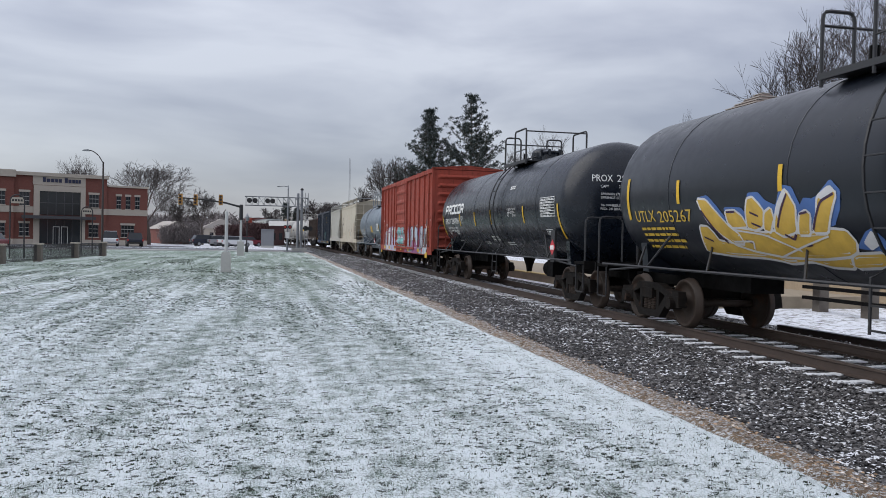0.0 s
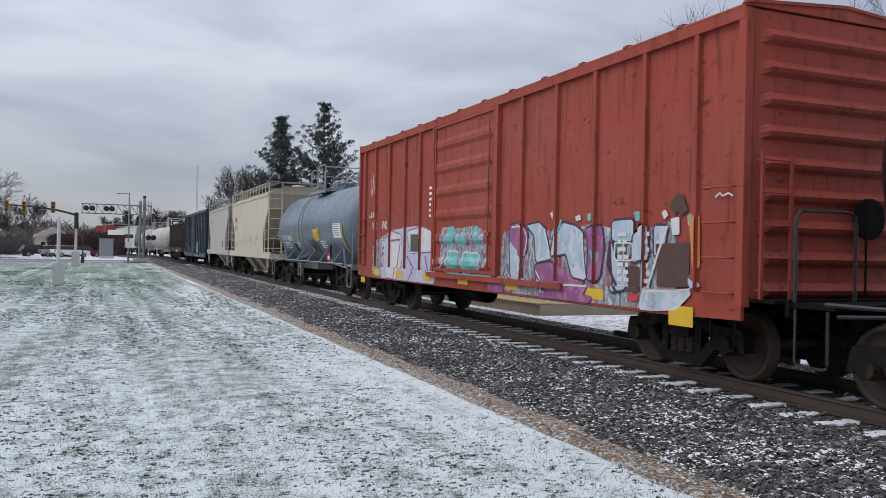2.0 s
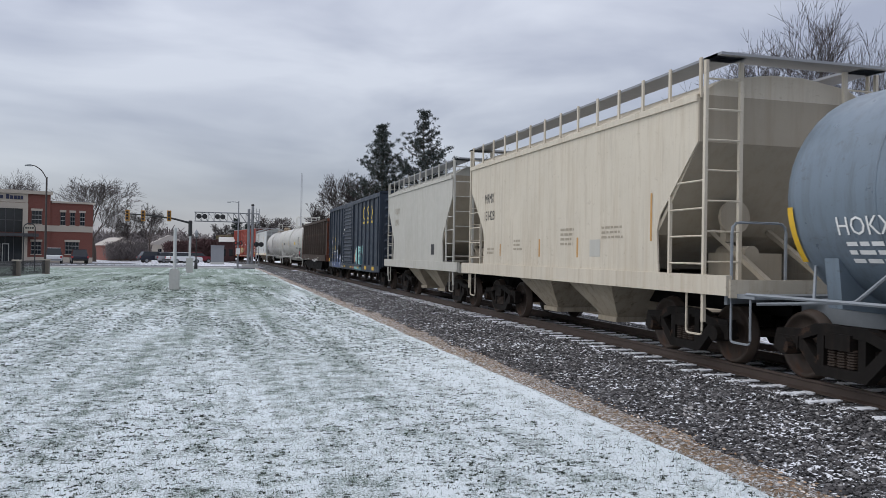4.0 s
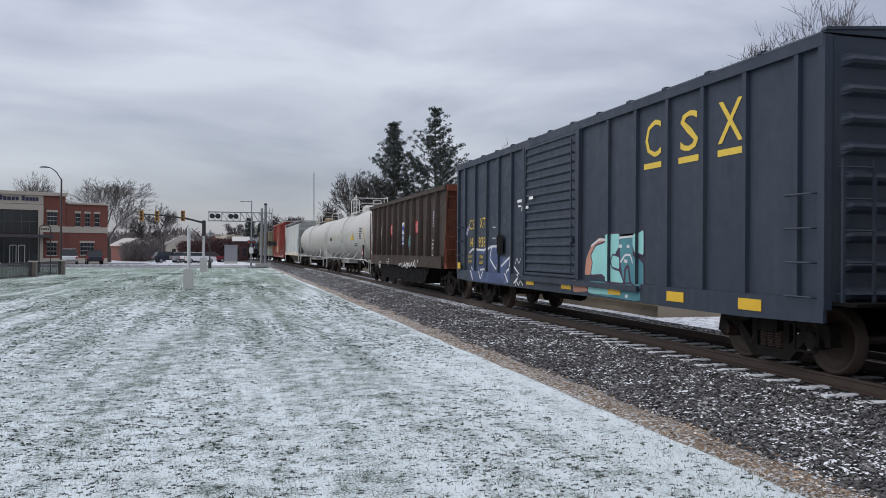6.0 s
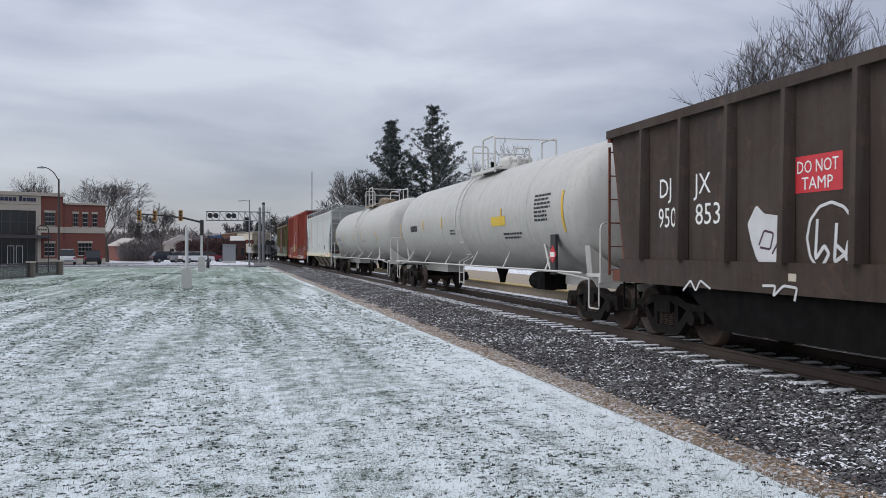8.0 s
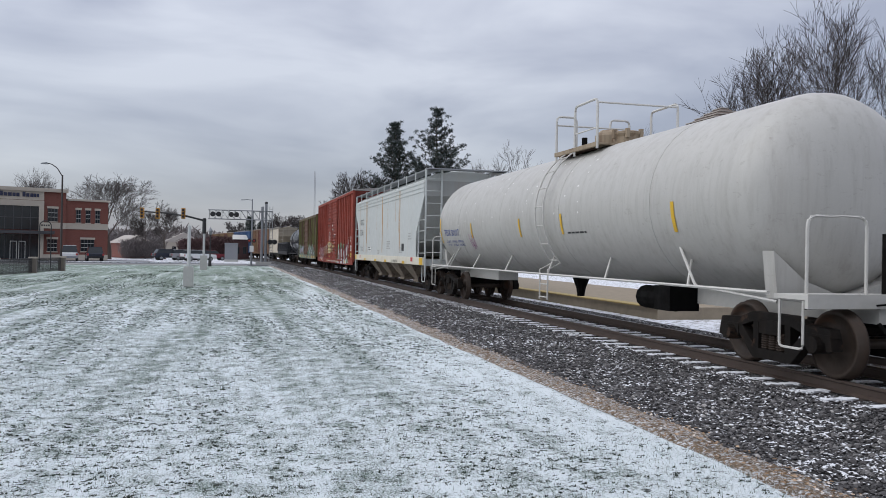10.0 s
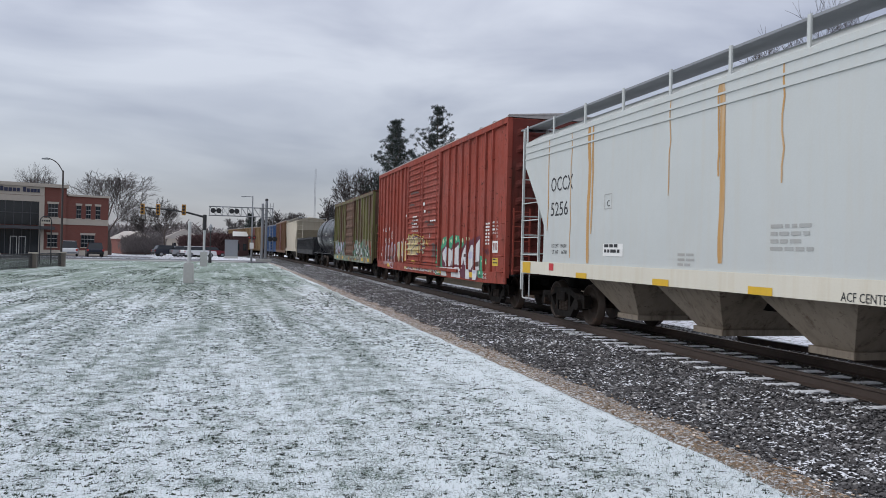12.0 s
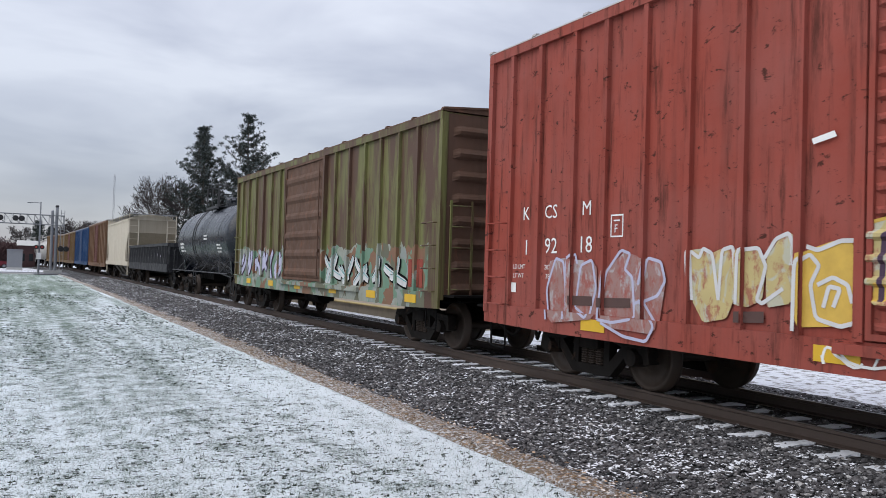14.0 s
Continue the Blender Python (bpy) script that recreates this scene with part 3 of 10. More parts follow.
def flat_side(x, off=0.006):
    return lambda y, z, d=0.0: (-(x + off + d), y, z)


def tank_side(r, cz, off=0.008):
    def f(y, z, d=0.0):
        a = math.asin(max(-0.999, min(0.999, (z - cz) / r)))
        return (-(r + off + d) * math.cos(a), y, cz + (r + off + d) * math.sin(a))
    return f


def words(car, rows, material, side, curved=False, name="lettering"):
    """Writing on a car's side: rows of (text, y of its left end, z of its foot, height, stretch, or the width in place of it)."""
    for s, y, z, h, *w in rows:
        bm = B()
        vs, ts = text_tris(s, h)
        k = w[0] if w else 1.0
        if len(w) > 1:
            k = w[1] / max(u for u, _ in vs)
        sub = B()
        bv = [sub.verts.new((u * k, v, 0)) for u, v in vs]
        for t in ts:
            try:
                sub.faces.new([bv[i] for i in t])
            except ValueError:
                pass
        if curved:
            lo, hi = min(v for _, v in vs), max(v for _, v in vs)
            step = 0.07
            for i in range(1, int((hi - lo) / step) + 1):
                bmesh.ops.bisect_plane(sub, geom=sub.verts[:] + sub.edges[:] + sub.faces[:], plane_co=(0, lo + i * step, 0), plane_no=(0, 1, 0))
        made = {v: bm.verts.new(side(y - v.co.x, z + v.co.y)) for v in sub.verts}
        for f in sub.faces:
            bm.faces.new([made[v] for v in f.verts])
        sub.free()
        part(name, bm, material, car)


def bars(car, rows, material, side, name="lettering", label=""):
    """Small print as plain bars: rows of (y left, y right, z low, z high)."""
    if 1 < len(rows) <= 3 and name != "lettering":
        return [bars(car, [row], material, side, name, label) for row in rows]
    bm = B()
    for y0, y1, z0, z1 in rows:
        n = max(1, int(abs(z1 - z0) / 0.12))
        for i in range(n):
            a, b = z0 + (z1 - z0) * i / n, z0 + (z1 - z0) * (i + 1) / n
            bm.faces.new([bm.verts.new(side(*p)) for p in ((y0, a), (y1, a), (y1, b), (y0, b))])
    ob = part(name, bm, material, car, label)
    return tagged(ob, label, kind="stuff") if len(rows) > 4 else ob


def small_print(y, z, w, rows, h=0.05, gap=0.035, seed=1):
    """Rows of bars that stand for lines of small print."""
    rnd = random.Random(seed)
    out = []
    for i in range(rows):
        x, end = 0.0, w * rnd.uniform(0.7, 1.0)
        while x < end:
            k = min(rnd.uniform(0.08, 0.24), end - x)
            out.append((y - x, y - x - k, z - i * (h + gap), z - i * (h + gap) + h))
            x += k + 0.04
    return out


def stroke(bm, pts, r, side, d=0.0):
    """A sprayed line of radius r along points (y, z)."""
    fine = [pts[0]]
    for a, b in zip(pts, pts[1:]):
        n = max(1, int(math.dist(a, b) / 0.10))
        fine += [(a[0] + (b[0] - a[0]) * i / n, a[1] + (b[1] - a[1]) * i / n) for i in range(1, n + 1)]
    rows = []
    for i, p in enumerate(fine):
        q, s = fine[max(0, i - 1)], fine[min(len(fine) - 1, i + 1)]
        dy, dz = s[0] - q[0], s[1] - q[1]
        k = math.hypot(dy, dz) or 1.0
        ny, nz = -dz / k, dy / k
        rr = r * (0.75 if i in (0, len(fine) - 1) else 1.0)
        rows.append([bm.verts.new(side(p[0] + ny * rr * e, p[1] + nz * rr * e, d)) for e in (-1, -0.33, 0.33, 1)])
    for a, b in zip(rows, rows[1:]):
        for k in range(3):
            bm.faces.new((a[k], a[k + 1], b[k + 1], b[k]))


def sprayed_piece(car, y0, y1, z0, z1, n, side, fill, line, shine=None, seed=1, fat=0.13, shape=None):
    """A sprayed piece: n knots of bold sweeps from y0 (left) to y1, in a fill over a wider outline, with thin highlights."""
    rnd = random.Random(seed)
    w, h = (y0 - y1) / n, z1 - z0
    k = 0
    for i in range(n):
        lift = shape[i] if shape else rnd.uniform(0.8, 1.0)
        for j in range(rnd.choice((2, 3, 3))):
            # a bold bent sweep that leans across its cell, with no letter's form
            a = (rnd.uniform(-0.15, 0.5), rnd.uniform(0.55, 1.0))
            b = (rnd.uniform(0.0, 1.0), rnd.uniform(0.2, 0.8))
            c = (rnd.uniform(0.4, 1.2), rnd.uniform(0.0, 0.35))
            if rnd.random() < 0.5:
                a, c = (a[0], 1 - a[1]), (c[0], 1 - c[1])
            bend = [((1 - q) ** 2 * a[0] + 2 * q * (1 - q) * b[0] + q * q * c[0], (1 - q) ** 2 * a[1] + 2 * q * (1 - q) * b[1] + q * q * c[1]) for q in [e / 6 for e in range(7)]]
            pts = [(y0 - w * (i + p[0]), z0 + h * lift * p[1]) for p in bend]
            k += 1
            bm = B()
            stroke(bm, pts, h * fat * 1.55, side, 0.0003 * k)
            part("graffiti_outline", bm, line, car)
            bm = B()
            stroke(bm, pts, h * fat, side, 0.014 + 0.0003 * k)
            part("graffiti_fill", bm, fill, car)
            if shine is not None:
                off = h * fat * 0.55
                bm = B()
                stroke(bm, [(a - off * 0.5, b + off) for a, b in pts], h * 0.014, side, 0.026 + 0.0003 * k)
                part("graffiti_highlight", bm, shine, car)


def scrawl(car, y0, y1, z0, z1, n, side, material, seed=1, r=0.018):
    """Thin sprayed handwriting that cannot be read."""
    rnd = random.Random(seed)
    bm = B()
    w, h = (y0 - y1) / n, z1 - z0
    for i in range(n):
        # a loose loop, joined to the next by a swing of the hand
        a, b, ph, tilt = rnd.uniform(0.25, 0.6), rnd.uniform(0.3, 0.5), rnd.uniform(0, 6.28), rnd.uniform(-0.5, 0.5)
        pts = []
        for e in range(15):
            q = e / 14
            u = q * 1.1 + a * math.sin(ph + q * 7.5)
            v = 0.5 + b * math.cos(ph * 1.7 + q * rnd.choice((8.6, 9.0, 9.4)))
            pts.append((y0 - w * (i + u + tilt * (v - 0.5)), z0 + h * v))
        stroke(bm, pts, r, side, 0.0004 * i)
    return part("graffiti_line", bm, material, car)

LAYERS = {}
SHARP = ("repainted", "grimy", "sign_", "decal", "lettering")


def relief(x, posts=(), sill_z=None, doors=(), rib=(0.0, 1.0, 0.0), foot=-9.0):
    """A car's flat side with its posts, sill and ribbed doors: where paint lies, and where a film must be cut to follow it."""
    z0, step, deep = rib

    def at(y, z, yc, zc, d):
        k = x
        if sill_z is not None and zc < sill_z:
            k = x + 0.06
        elif any(a < yc < b for a, b in doors):
            i = max(0.0, (z - z0) / step)
            lo, hi = [max(0.0, math.sin(2 * math.pi * (math.floor(i) + e) / 6)) for e in (0, 1)]
            k = x + 0.05 + deep * (lo + (hi - lo) * (i - math.floor(i)))
        elif any(abs(yc - p) < 0.046 for p in posts):
            k = x + 0.066
        return (-(k + d), y, max(z, foot))
    ycuts = [p + e for p in posts for e in (-0.046, 0.046)] + [e for ab in doors for e in ab]
    zcuts = ([] if sill_z is None else [sill_z]) + ([z0 + step * i for i in range(40)] if deep else [])
    return at, ycuts, zcuts


def tank_relief(r, cz):
    f = tank_side(r, cz, 0.0)
    return lambda y, z, yc, zc, d: f(y, z, d), [], [cz - r + 0.07 * i for i in range(1, int(2 * r / 0.07))]


def lay_film(car, name, polys, material, side):
    """Flat shapes (y, z) laid on a car's side as a thin film of paint, cut wherever the side steps."""
    at, ycuts, zcuts = side
    LAYERS[car.name] = LAYERS.get(car.name, 0) + 1
    d = 0.004 + 0.0004 * LAYERS[car.name]
    sub = B()
    for poly in polys:
        sub.faces.new([sub.verts.new((y, z, 0)) for y, z in poly])
    bmesh.ops.triangulate(sub, faces=sub.faces[:])
    for cuts, no, k in ((ycuts, (1, 0, 0), 0), (zcuts, (0, 1, 0), 1)):
        lo, hi = min(v.co[k] for v in sub.verts), max(v.co[k] for v in sub.verts)
        for c in cuts:
            if lo < c < hi:
                bmesh.ops.bisect_plane(sub, geom=sub.verts[:] + sub.edges[:] + sub.faces[:], plane_co=(c, c, 0), plane_no=no)
    bm = B()
    for f in sub.faces:
        m = f.calc_center_median()
        bm.faces.new([bm.verts.new(at(v.co.x, v.co.y, m.x, m.y, d)) for v in f.verts])
    sub.free()
    return part(name, bm, material, car)


def rounded(pts, loop=True):
    out = []
    n = len(pts)
    for i in range(n if loop else n - 1):
        a, b = pts[i], pts[(i + 1) % n]
        for k in (0.1, 0.9):
            out.append((a[0] + (b[0] - a[0]) * k, a[1] + (b[1] - a[1]) * k))
    return out if loop else [pts[0]] + out[1:-1] + [pts[-1]]


def ribbon(pts, r):
    """Quads of a line of radius r through points."""
    rows = []
    for i, p in enumerate(pts):
        q, s = pts[max(0, i - 1)], pts[min(len(pts) - 1, i + 1)]
        dy, dz = s[0] - q[0], s[1] - q[1]
        k = math.hypot(dy, dz) or 1.0
        rows.append(((p[0] - dz / k * r, p[1] + dy / k * r), (p[0] + dz / k * r, p[1] - dy / k * r)))
    return [(a[0], a[1], b[1], b[0]) for a, b in zip(rows, rows[1:])]


def film(car, material, pts, side, line=None):
    """A filled shape of spray paint, with an outline if a second paint is given."""
    if not material.name.startswith(SHARP):
        pts = rounded(pts)
    if line is not None:
        lay_film(car, "graffiti_outline", ribbon(pts + pts[:2], 0.036), line, side)
    return lay_film(car, "graffiti_fill", [pts], material, side)


def spray(car, material, pts, side, r=0.02):
    return lay_film(car, "graffiti_line", ribbon(rounded(rounded(pts, False), False), r), material, side)


# ---- the line of the track ----
TRACK, RAIL = 8.6, 0.32


def track_x(y):
    """The track runs straight past the lawn, bends away beyond the crossing, then runs straight again."""
    k = min(y, 142.0)
    x = TRACK - 1.47e-4 * max(0.0, k - 50) ** 2 - 0.0030 * max(0.0, k - 118) ** 2
    return x - math.tan(radians(heading(y))) * max(0.0, y - 142.0)


def heading(y):
    k = min(y, 142.0)
    return math.degrees(math.atan((2 * 1.47e-4 * max(0.0, k - 50)) + 2 * 0.0030 * max(0.0, k - 118)))


def strip(name, lines, material, label, category="", kind="structure", smooth=False):
    """A sheet whose cross lines are given from near to far."""
    verts = [p for line in lines for p in line]
    n = len(lines[0])
    faces = [(i * n + k, i * n + k + 1, (i + 1) * n + k + 1, (i + 1) * n + k) for i in range(len(lines) - 1) for k in range(n - 1)]
    return tagged(raw_mesh(name, verts, faces, material, smooth=smooth), label, category, "", kind)


def spaced(a, b, n, power=1.0):
    return [a + (b - a) * (i / n) ** power for i in range(n + 1)]


# one base sheet to the horizon, lying under everything
strip("ground", [[(x, y, -0.06) for x in (-2500, -200, -40, 40, 200, 2500)] for y in (-600, -60, 40, 150, 400, 2500)], M_SNOW, "snowy open ground reaching the horizon", "ground")


def lawn_edge(y):
    return 4.52 + 0.05 * noise.noise((6.0, y * 2.6, 2.0)) + 0.07 * noise.noise((0.0, y * 0.6, 3.1)) + 0.10 * noise.noise((4.0, y * 0.15, 1.0)) - 1.0e-4 * max(0.0, y - 50) ** 2


def bump_at(x, y):
    return 0.035 * noise.noise((x * 0.35, y * 0.35, 0.0)) + 0.02 * noise.noise((x * 1.1, y * 1.1, 5.0))


# the lawn, finer near the walker
lawn_rows = spaced(-7, 30, 110) + spaced(30.6, 91, 60)
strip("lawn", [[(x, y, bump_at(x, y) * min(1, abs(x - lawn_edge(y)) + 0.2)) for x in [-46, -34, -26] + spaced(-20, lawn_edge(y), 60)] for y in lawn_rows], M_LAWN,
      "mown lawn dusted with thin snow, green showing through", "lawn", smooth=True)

# the brown verge between lawn and ballast, and the ballast bed
verge_rows = spaced(-7, 40, 130) + spaced(40.8, 100, 60)


def verge_w(y):
    return 0.30 + 0.26 * noise.noise((9.0, y * 0.8, 0.0)) + 0.12 * noise.noise((2.0, y * 2.5, 0.0))


strip("verge", [[(lawn_edge(y) - 0.08, y, 0.002), (lawn_edge(y) + 0.02, y, 0.035), (lawn_edge(y) + verge_w(y) * 0.5, y, 0.03 + 0.03 * noise.noise((1.0, y * 3, 0))), (lawn_edge(y) + verge_w(y) + 0.15, y, -0.01)] for y in verge_rows], M_VERGE,
      "strip of dead brown grass and dirt with snow", "verge")


def bed_z(dx):
    """Height of the ballast at a distance from the track's middle."""
    a = abs(dx)
    return 0.135 if a < 1.55 else max(-0.03, 0.135 - (a - 1.55) * 0.082)


bed_rows = spaced(-7, 40, 90) + spaced(41, 235, 110) + spaced(240, 480, 20)
strip("ballast_bed", [[(track_x(y) + dx, y, bed_z(dx) + 0.012 * noise.noise((dx * 2, y * 2, 0))) for dx in spaced(-4.0, -1.4, 16) + [0] + spaced(1.4, 3.4, 12)] for y in bed_rows], M_BED,
      "dark grey crushed-stone track bed with snow between stones", "ballast")


def scatter_stones():
    """Single crushed stones over the near bed, all in one mesh."""
    rnd = np.random.RandomState(4)
    base = np.array([(1, 0, 0), (-1, 0, 0), (0, 1, 0), (0, -1, 0), (0, 0, 1), (0, 0, -1), (.6, .6, .55), (-.6, .55, .6), (.55, -.6, .6), (-.6, -.6, .5)], float)
    hull = bmesh.new()
    for p in base:
        hull.verts.new(p)
    bmesh.ops.convex_hull(hull, input=hull.verts)
    hull.verts.index_update()
    used = [v for v in hull.verts if v.link_faces]
    idx = {v: i for i, v in enumerate(used)}
    pts = np.array([v.co[:] for v in used])
    tri = np.array([[idx[v] for v in f.verts] for f in hull.faces])
    hull.free()
    n = 62000
    y = 1.5 + 74 * rnd.rand(n) ** 2.1
    dx = np.where(rnd.rand(n) < 0.86, -3.75 + 2.6 * rnd.rand(n), -1.2 + 4.2 * rnd.rand(n))
    size = 0.014 + 0.022 * rnd.rand(n)
    size *= np.where(dx > 1.5, 1.1, 1.0) * (1 + np.maximum(0, y - 25) * 0.012)
    ang = rnd.rand(n) * 6.283
    sc = np.stack([0.7 + 0.6 * rnd.rand(n), 0.7 + 0.6 * rnd.rand(n), 0.5 + 0.4 * rnd.rand(n)], 1)
    loc = pts[None] * sc[:, None] * size[:, None, None] * (0.8 + 0.4 * rnd.rand(n, len(pts), 1))
    ca, sa = np.cos(ang)[:, None], np.sin(ang)[:, None]
    tilt = rnd.rand(n)[:, None] * 0.8 - 0.4
    x0, y0, z0 = loc[..., 0], loc[..., 1], loc[..., 2]
    z1 = z0 + tilt * x0
    xs, ys = x0 * ca - y0 * sa, x0 * sa + y0 * ca
    zb = np.where(np.abs(dx) < 1.55, 0.135, np.maximum(-0.03, 0.135 - (np.abs(dx) - 1.55) * 0.082))
    out = np.stack([xs + (TRACK + dx)[:, None], ys + y[:, None], z1 + (zb + size * 0.25)[:, None]], 2).reshape(-1, 3)
    faces = (tri[None] + (np.arange(n) * len(pts))[:, None, None]).reshape(-1, 3)
    ob = raw_mesh("ballast_stones", out.tolist(), faces.tolist(), M_STONEBIT)
    tagged(ob, "loose dark grey crushed stones dusted with snow", "ballast", "", "stuff")


scatter_stones()


def scatter_blades():
    """Short frosted grass blades over the near lawn, all in one mesh."""
    rnd = np.random.RandomState(7)
    n = 190000
    y = 2.6 + 22 * rnd.rand(n) ** 1.6
    x = -9.5 + 13.95 * rnd.rand(n)
    keep = (np.abs(x + 0.1 - 0.18 * y) < 0.85 * y)
    x, y = x[keep], y[keep]
    n = len(x)
    h = (0.018 + 0.03 * rnd.rand(n))
    a = rnd.rand(n) * 6.283
    lean = 0.9 * rnd.rand(n)
    w = 0.0022 + 0.002 * rnd.rand(n)
    b = rnd.rand(n) * 6.283
    ground = np.array([bump_at(float(p), float(q)) for p, q in zip(x, y)])
    z = ground - 0.004
    v0 = np.stack([x - w * np.cos(a), y - w * np.sin(a), z], 1)
    v1 = np.stack([x + w * np.cos(a), y + w * np.sin(a), z], 1)
    v2 = np.stack([x + h * lean * np.cos(b), y + h * lean * np.sin(b), z + h], 1)
    verts = np.stack([v0, v1, v2], 1).reshape(-1, 3)
    faces = np.arange(n * 3).reshape(-1, 3)
    ob = raw_mesh("grass_blades", verts.tolist(), faces.tolist(), M_BLADE)
    tagged(ob, "short frosted grass blades poking through thin snow", "grass", "", "stuff")


scatter_blades()


def scatter_tufts():
    """Dark tufts of mown grass that stand out of the snow, all in one mesh."""
    rnd = np.random.RandomState(11)
    n = 60000
    y = 2.4 + 70 * rnd.rand(n) ** 1.6
    x = -24 + 28.3 * rnd.rand(n)
    keep = (np.abs(x - 0.18 * y) < 0.75 * y + 1)
    x, y = x[keep], y[keep]
    patchy = np.array([noise.noise((float(p) * 0.45, float(q) * 0.2, 8.0)) for p, q in zip(x, y)])
    keep = patchy + 0.55 * rnd.rand(len(x)) > 0.18 + np.maximum(0, y - 25) * 0.011
    x, y = x[keep], y[keep]
    n = len(x)
    k = 7
    size = 0.016 + 0.034 * rnd.rand(n) ** 2
    px = x[:, None] + size[:, None] * (rnd.rand(n, k) - 0.5) * 2.0
    py = y[:, None] + size[:, None] * (rnd.rand(n, k) - 0.5) * 1.2
    ground = np.array([bump_at(float(p), float(q)) for p, q in zip(x, y)])
    z = np.repeat(ground[:, None], k, 1) - 0.004
    h = (0.012 + 0.014 * rnd.rand(n, k)) * (0.7 + 0.012 * y[:, None])
    w = 0.007 + 0.008 * rnd.rand(n, k)
    lean = 0.03 * (rnd.rand(n, k) - 0.5)
    v0 = np.stack([px - w, py, z], 2)
    v1 = np.stack([px + w, py + 0.006, z], 2)
    v2 = np.stack([px + lean, py + lean * 0.5, z + h], 2)
    verts = np.stack([v0, v1, v2], 2).reshape(-1, 3)
    ob = raw_mesh("grass_tufts", verts.tolist(), np.arange(len(verts)).reshape(-1, 3).tolist(), M_TUFT)
    tagged(ob, "small dark tufts of mown grass in thin snow", "grass", "", "stuff")


scatter_tufts()


def scatter_litter():
    """Dead leaves and straw lying along the verge, all in one mesh."""
    rnd = np.random.RandomState(21)
    n = 6500
    y = 2.0 + 58 * rnd.rand(n) ** 1.9
    edge = np.array([lawn_edge(float(q)) for q in y])
    wide = np.array([verge_w(float(q)) for q in y])
    x = edge - 0.10 + (wide + 0.16) * rnd.rand(n) + 0.06 * rnd.randn(n)
    a = rnd.rand(n) * 6.283
    ln = 0.010 + 0.020 * rnd.rand(n)
    w = ln * (0.2 + 0.5 * rnd.rand(n))
    z = 0.022 + 0.035 * rnd.rand(n)
    ca, sa = np.cos(a), np.sin(a)
    lift = 0.02 * rnd.rand(n)
    p = np.stack([np.stack([x - ln * ca, y - ln * sa, z], 1), np.stack([x + w * sa, y - w * ca, z + lift], 1), np.stack([x + ln * ca, y + ln * sa, z + 0.3 * lift], 1), np.stack([x - w * sa, y + w * ca, z], 1)], 1).reshape(-1, 3)
    ob = raw_mesh("leaf_litter", p.tolist(), np.arange(n * 4).reshape(-1, 4).tolist(), M_LITTER)
    tagged(ob, "dead brown leaves and straw along the ballast", "leaf litter", "", "stuff")


scatter_litter()


# ---- rails and ties ----
def rail_line(offset, name):
    prof = [(-0.075, -0.17), (-0.075, -0.155), (-0.012, -0.135), (-0.012, -0.045), (-0.036, -0.035), (-0.036, -0.004), (-0.028, 0.0), (0.028, 0.0), (0.036, -0.004), (0.036, -0.035), (0.012, -0.045), (0.012, -0.135), (0.075, -0.155), (0.075, -0.17)]
    ys = spaced(-7, 50, 12) + spaced(54, 240, 60) + spaced(250, 480, 12)
    verts = [(track_x(y) + offset + u, y, RAIL + w) for y in ys for u, w in prof]
    n = len(prof)
    side, top = [], []
    for i in range(len(ys) - 1):
        for k in range(n - 1):
            f = (i * n + k, i * n + k + 1, (i + 1) * n + k + 1, (i + 1) * n + k)
            (top if k in (6,) else side).append(f)
    ob = tagged(raw_mesh(name, verts, side + top, M_RAILSIDE), "rusty brown steel running rail on wooden ties", "rail", "rails of the track", "structure")
    ob.data.materials.append(M_RAILTOP)
    ob.data.polygons.foreach_set("material_index", [0] * len(side) + [1] * len(top))
    return ob


rail_line(-0.7525, "rail")
rail_line(0.7525, "rail")


# ---- the street beyond the lawn ----
def along(x, y, ang, u, v):
    """A point u along and v across a line through (x, y) at an angle."""
    a = radians(ang)
    return (x + u * math.cos(a) - v * math.sin(a), y + u * math.sin(a) + v * math.cos(a))


def slab(name, x, y, ang, u0, u1, v0, v1, z0, z1, material, label, category):
    bm = B()
    prism(bm, [along(x, y, ang, *p) for p in ((u0, v0), (u1, v0), (u1, v1), (u0, v1))], "z", z0, z1)
    return tagged(link_mesh(name, bm, material), label, category, "", "structure")


slab("road", -8.6, 90.5, 14, -70, 60, 0, 11, -0.3, 0.03, M_ASPHALT, "wet grey street crossing the track", "road")
slab("pavement", -8.6, 90.5, 14, -70, 10.5, -1.6, -0.05, -0.3, 0.10, M_CONC, "concrete pavement beside the street", "pavement")
slab("pavement", -8.6, 90.5, 14, -70, 8.5, 11.05, 12.6, -0.3, 0.12, M_SNOW, "snow-covered pavement across the street", "pavement")
slab("parking_lot", -8.6, 90.5, 14, -60, 4, 12.65, 26, -0.3, 0.05, M_ASPHALT, "wet asphalt parking lot", "parking lot")


# ---- posts, lamps and signals ----
def white_post():
    t = thing("marker_post", "tall white post on a concrete footing in the lawn", "post", pose(-1.95, 42.2, 0))
    bm = B()
    prism(bm, [(-0.24, -0.24), (0.24, -0.24), (0.24, 0.24), (-0.24, 0.24)], "z", -0.1, 0.9)
    prism(bm, [(-0.20, -0.20), (0.20, -0.20), (0.20, 0.20), (-0.20, 0.20)], "z", 0.9, 0.99)
    part("footing", bm, M_CONC, t, "grey concrete footing")
    bm = B()
    lathe(bm, [(0.95, 0.085), (3.0, 0.08), (3.04, 0.06)], "z", 12)
    part("post", bm, M_WHITEPOST, t)


white_post()


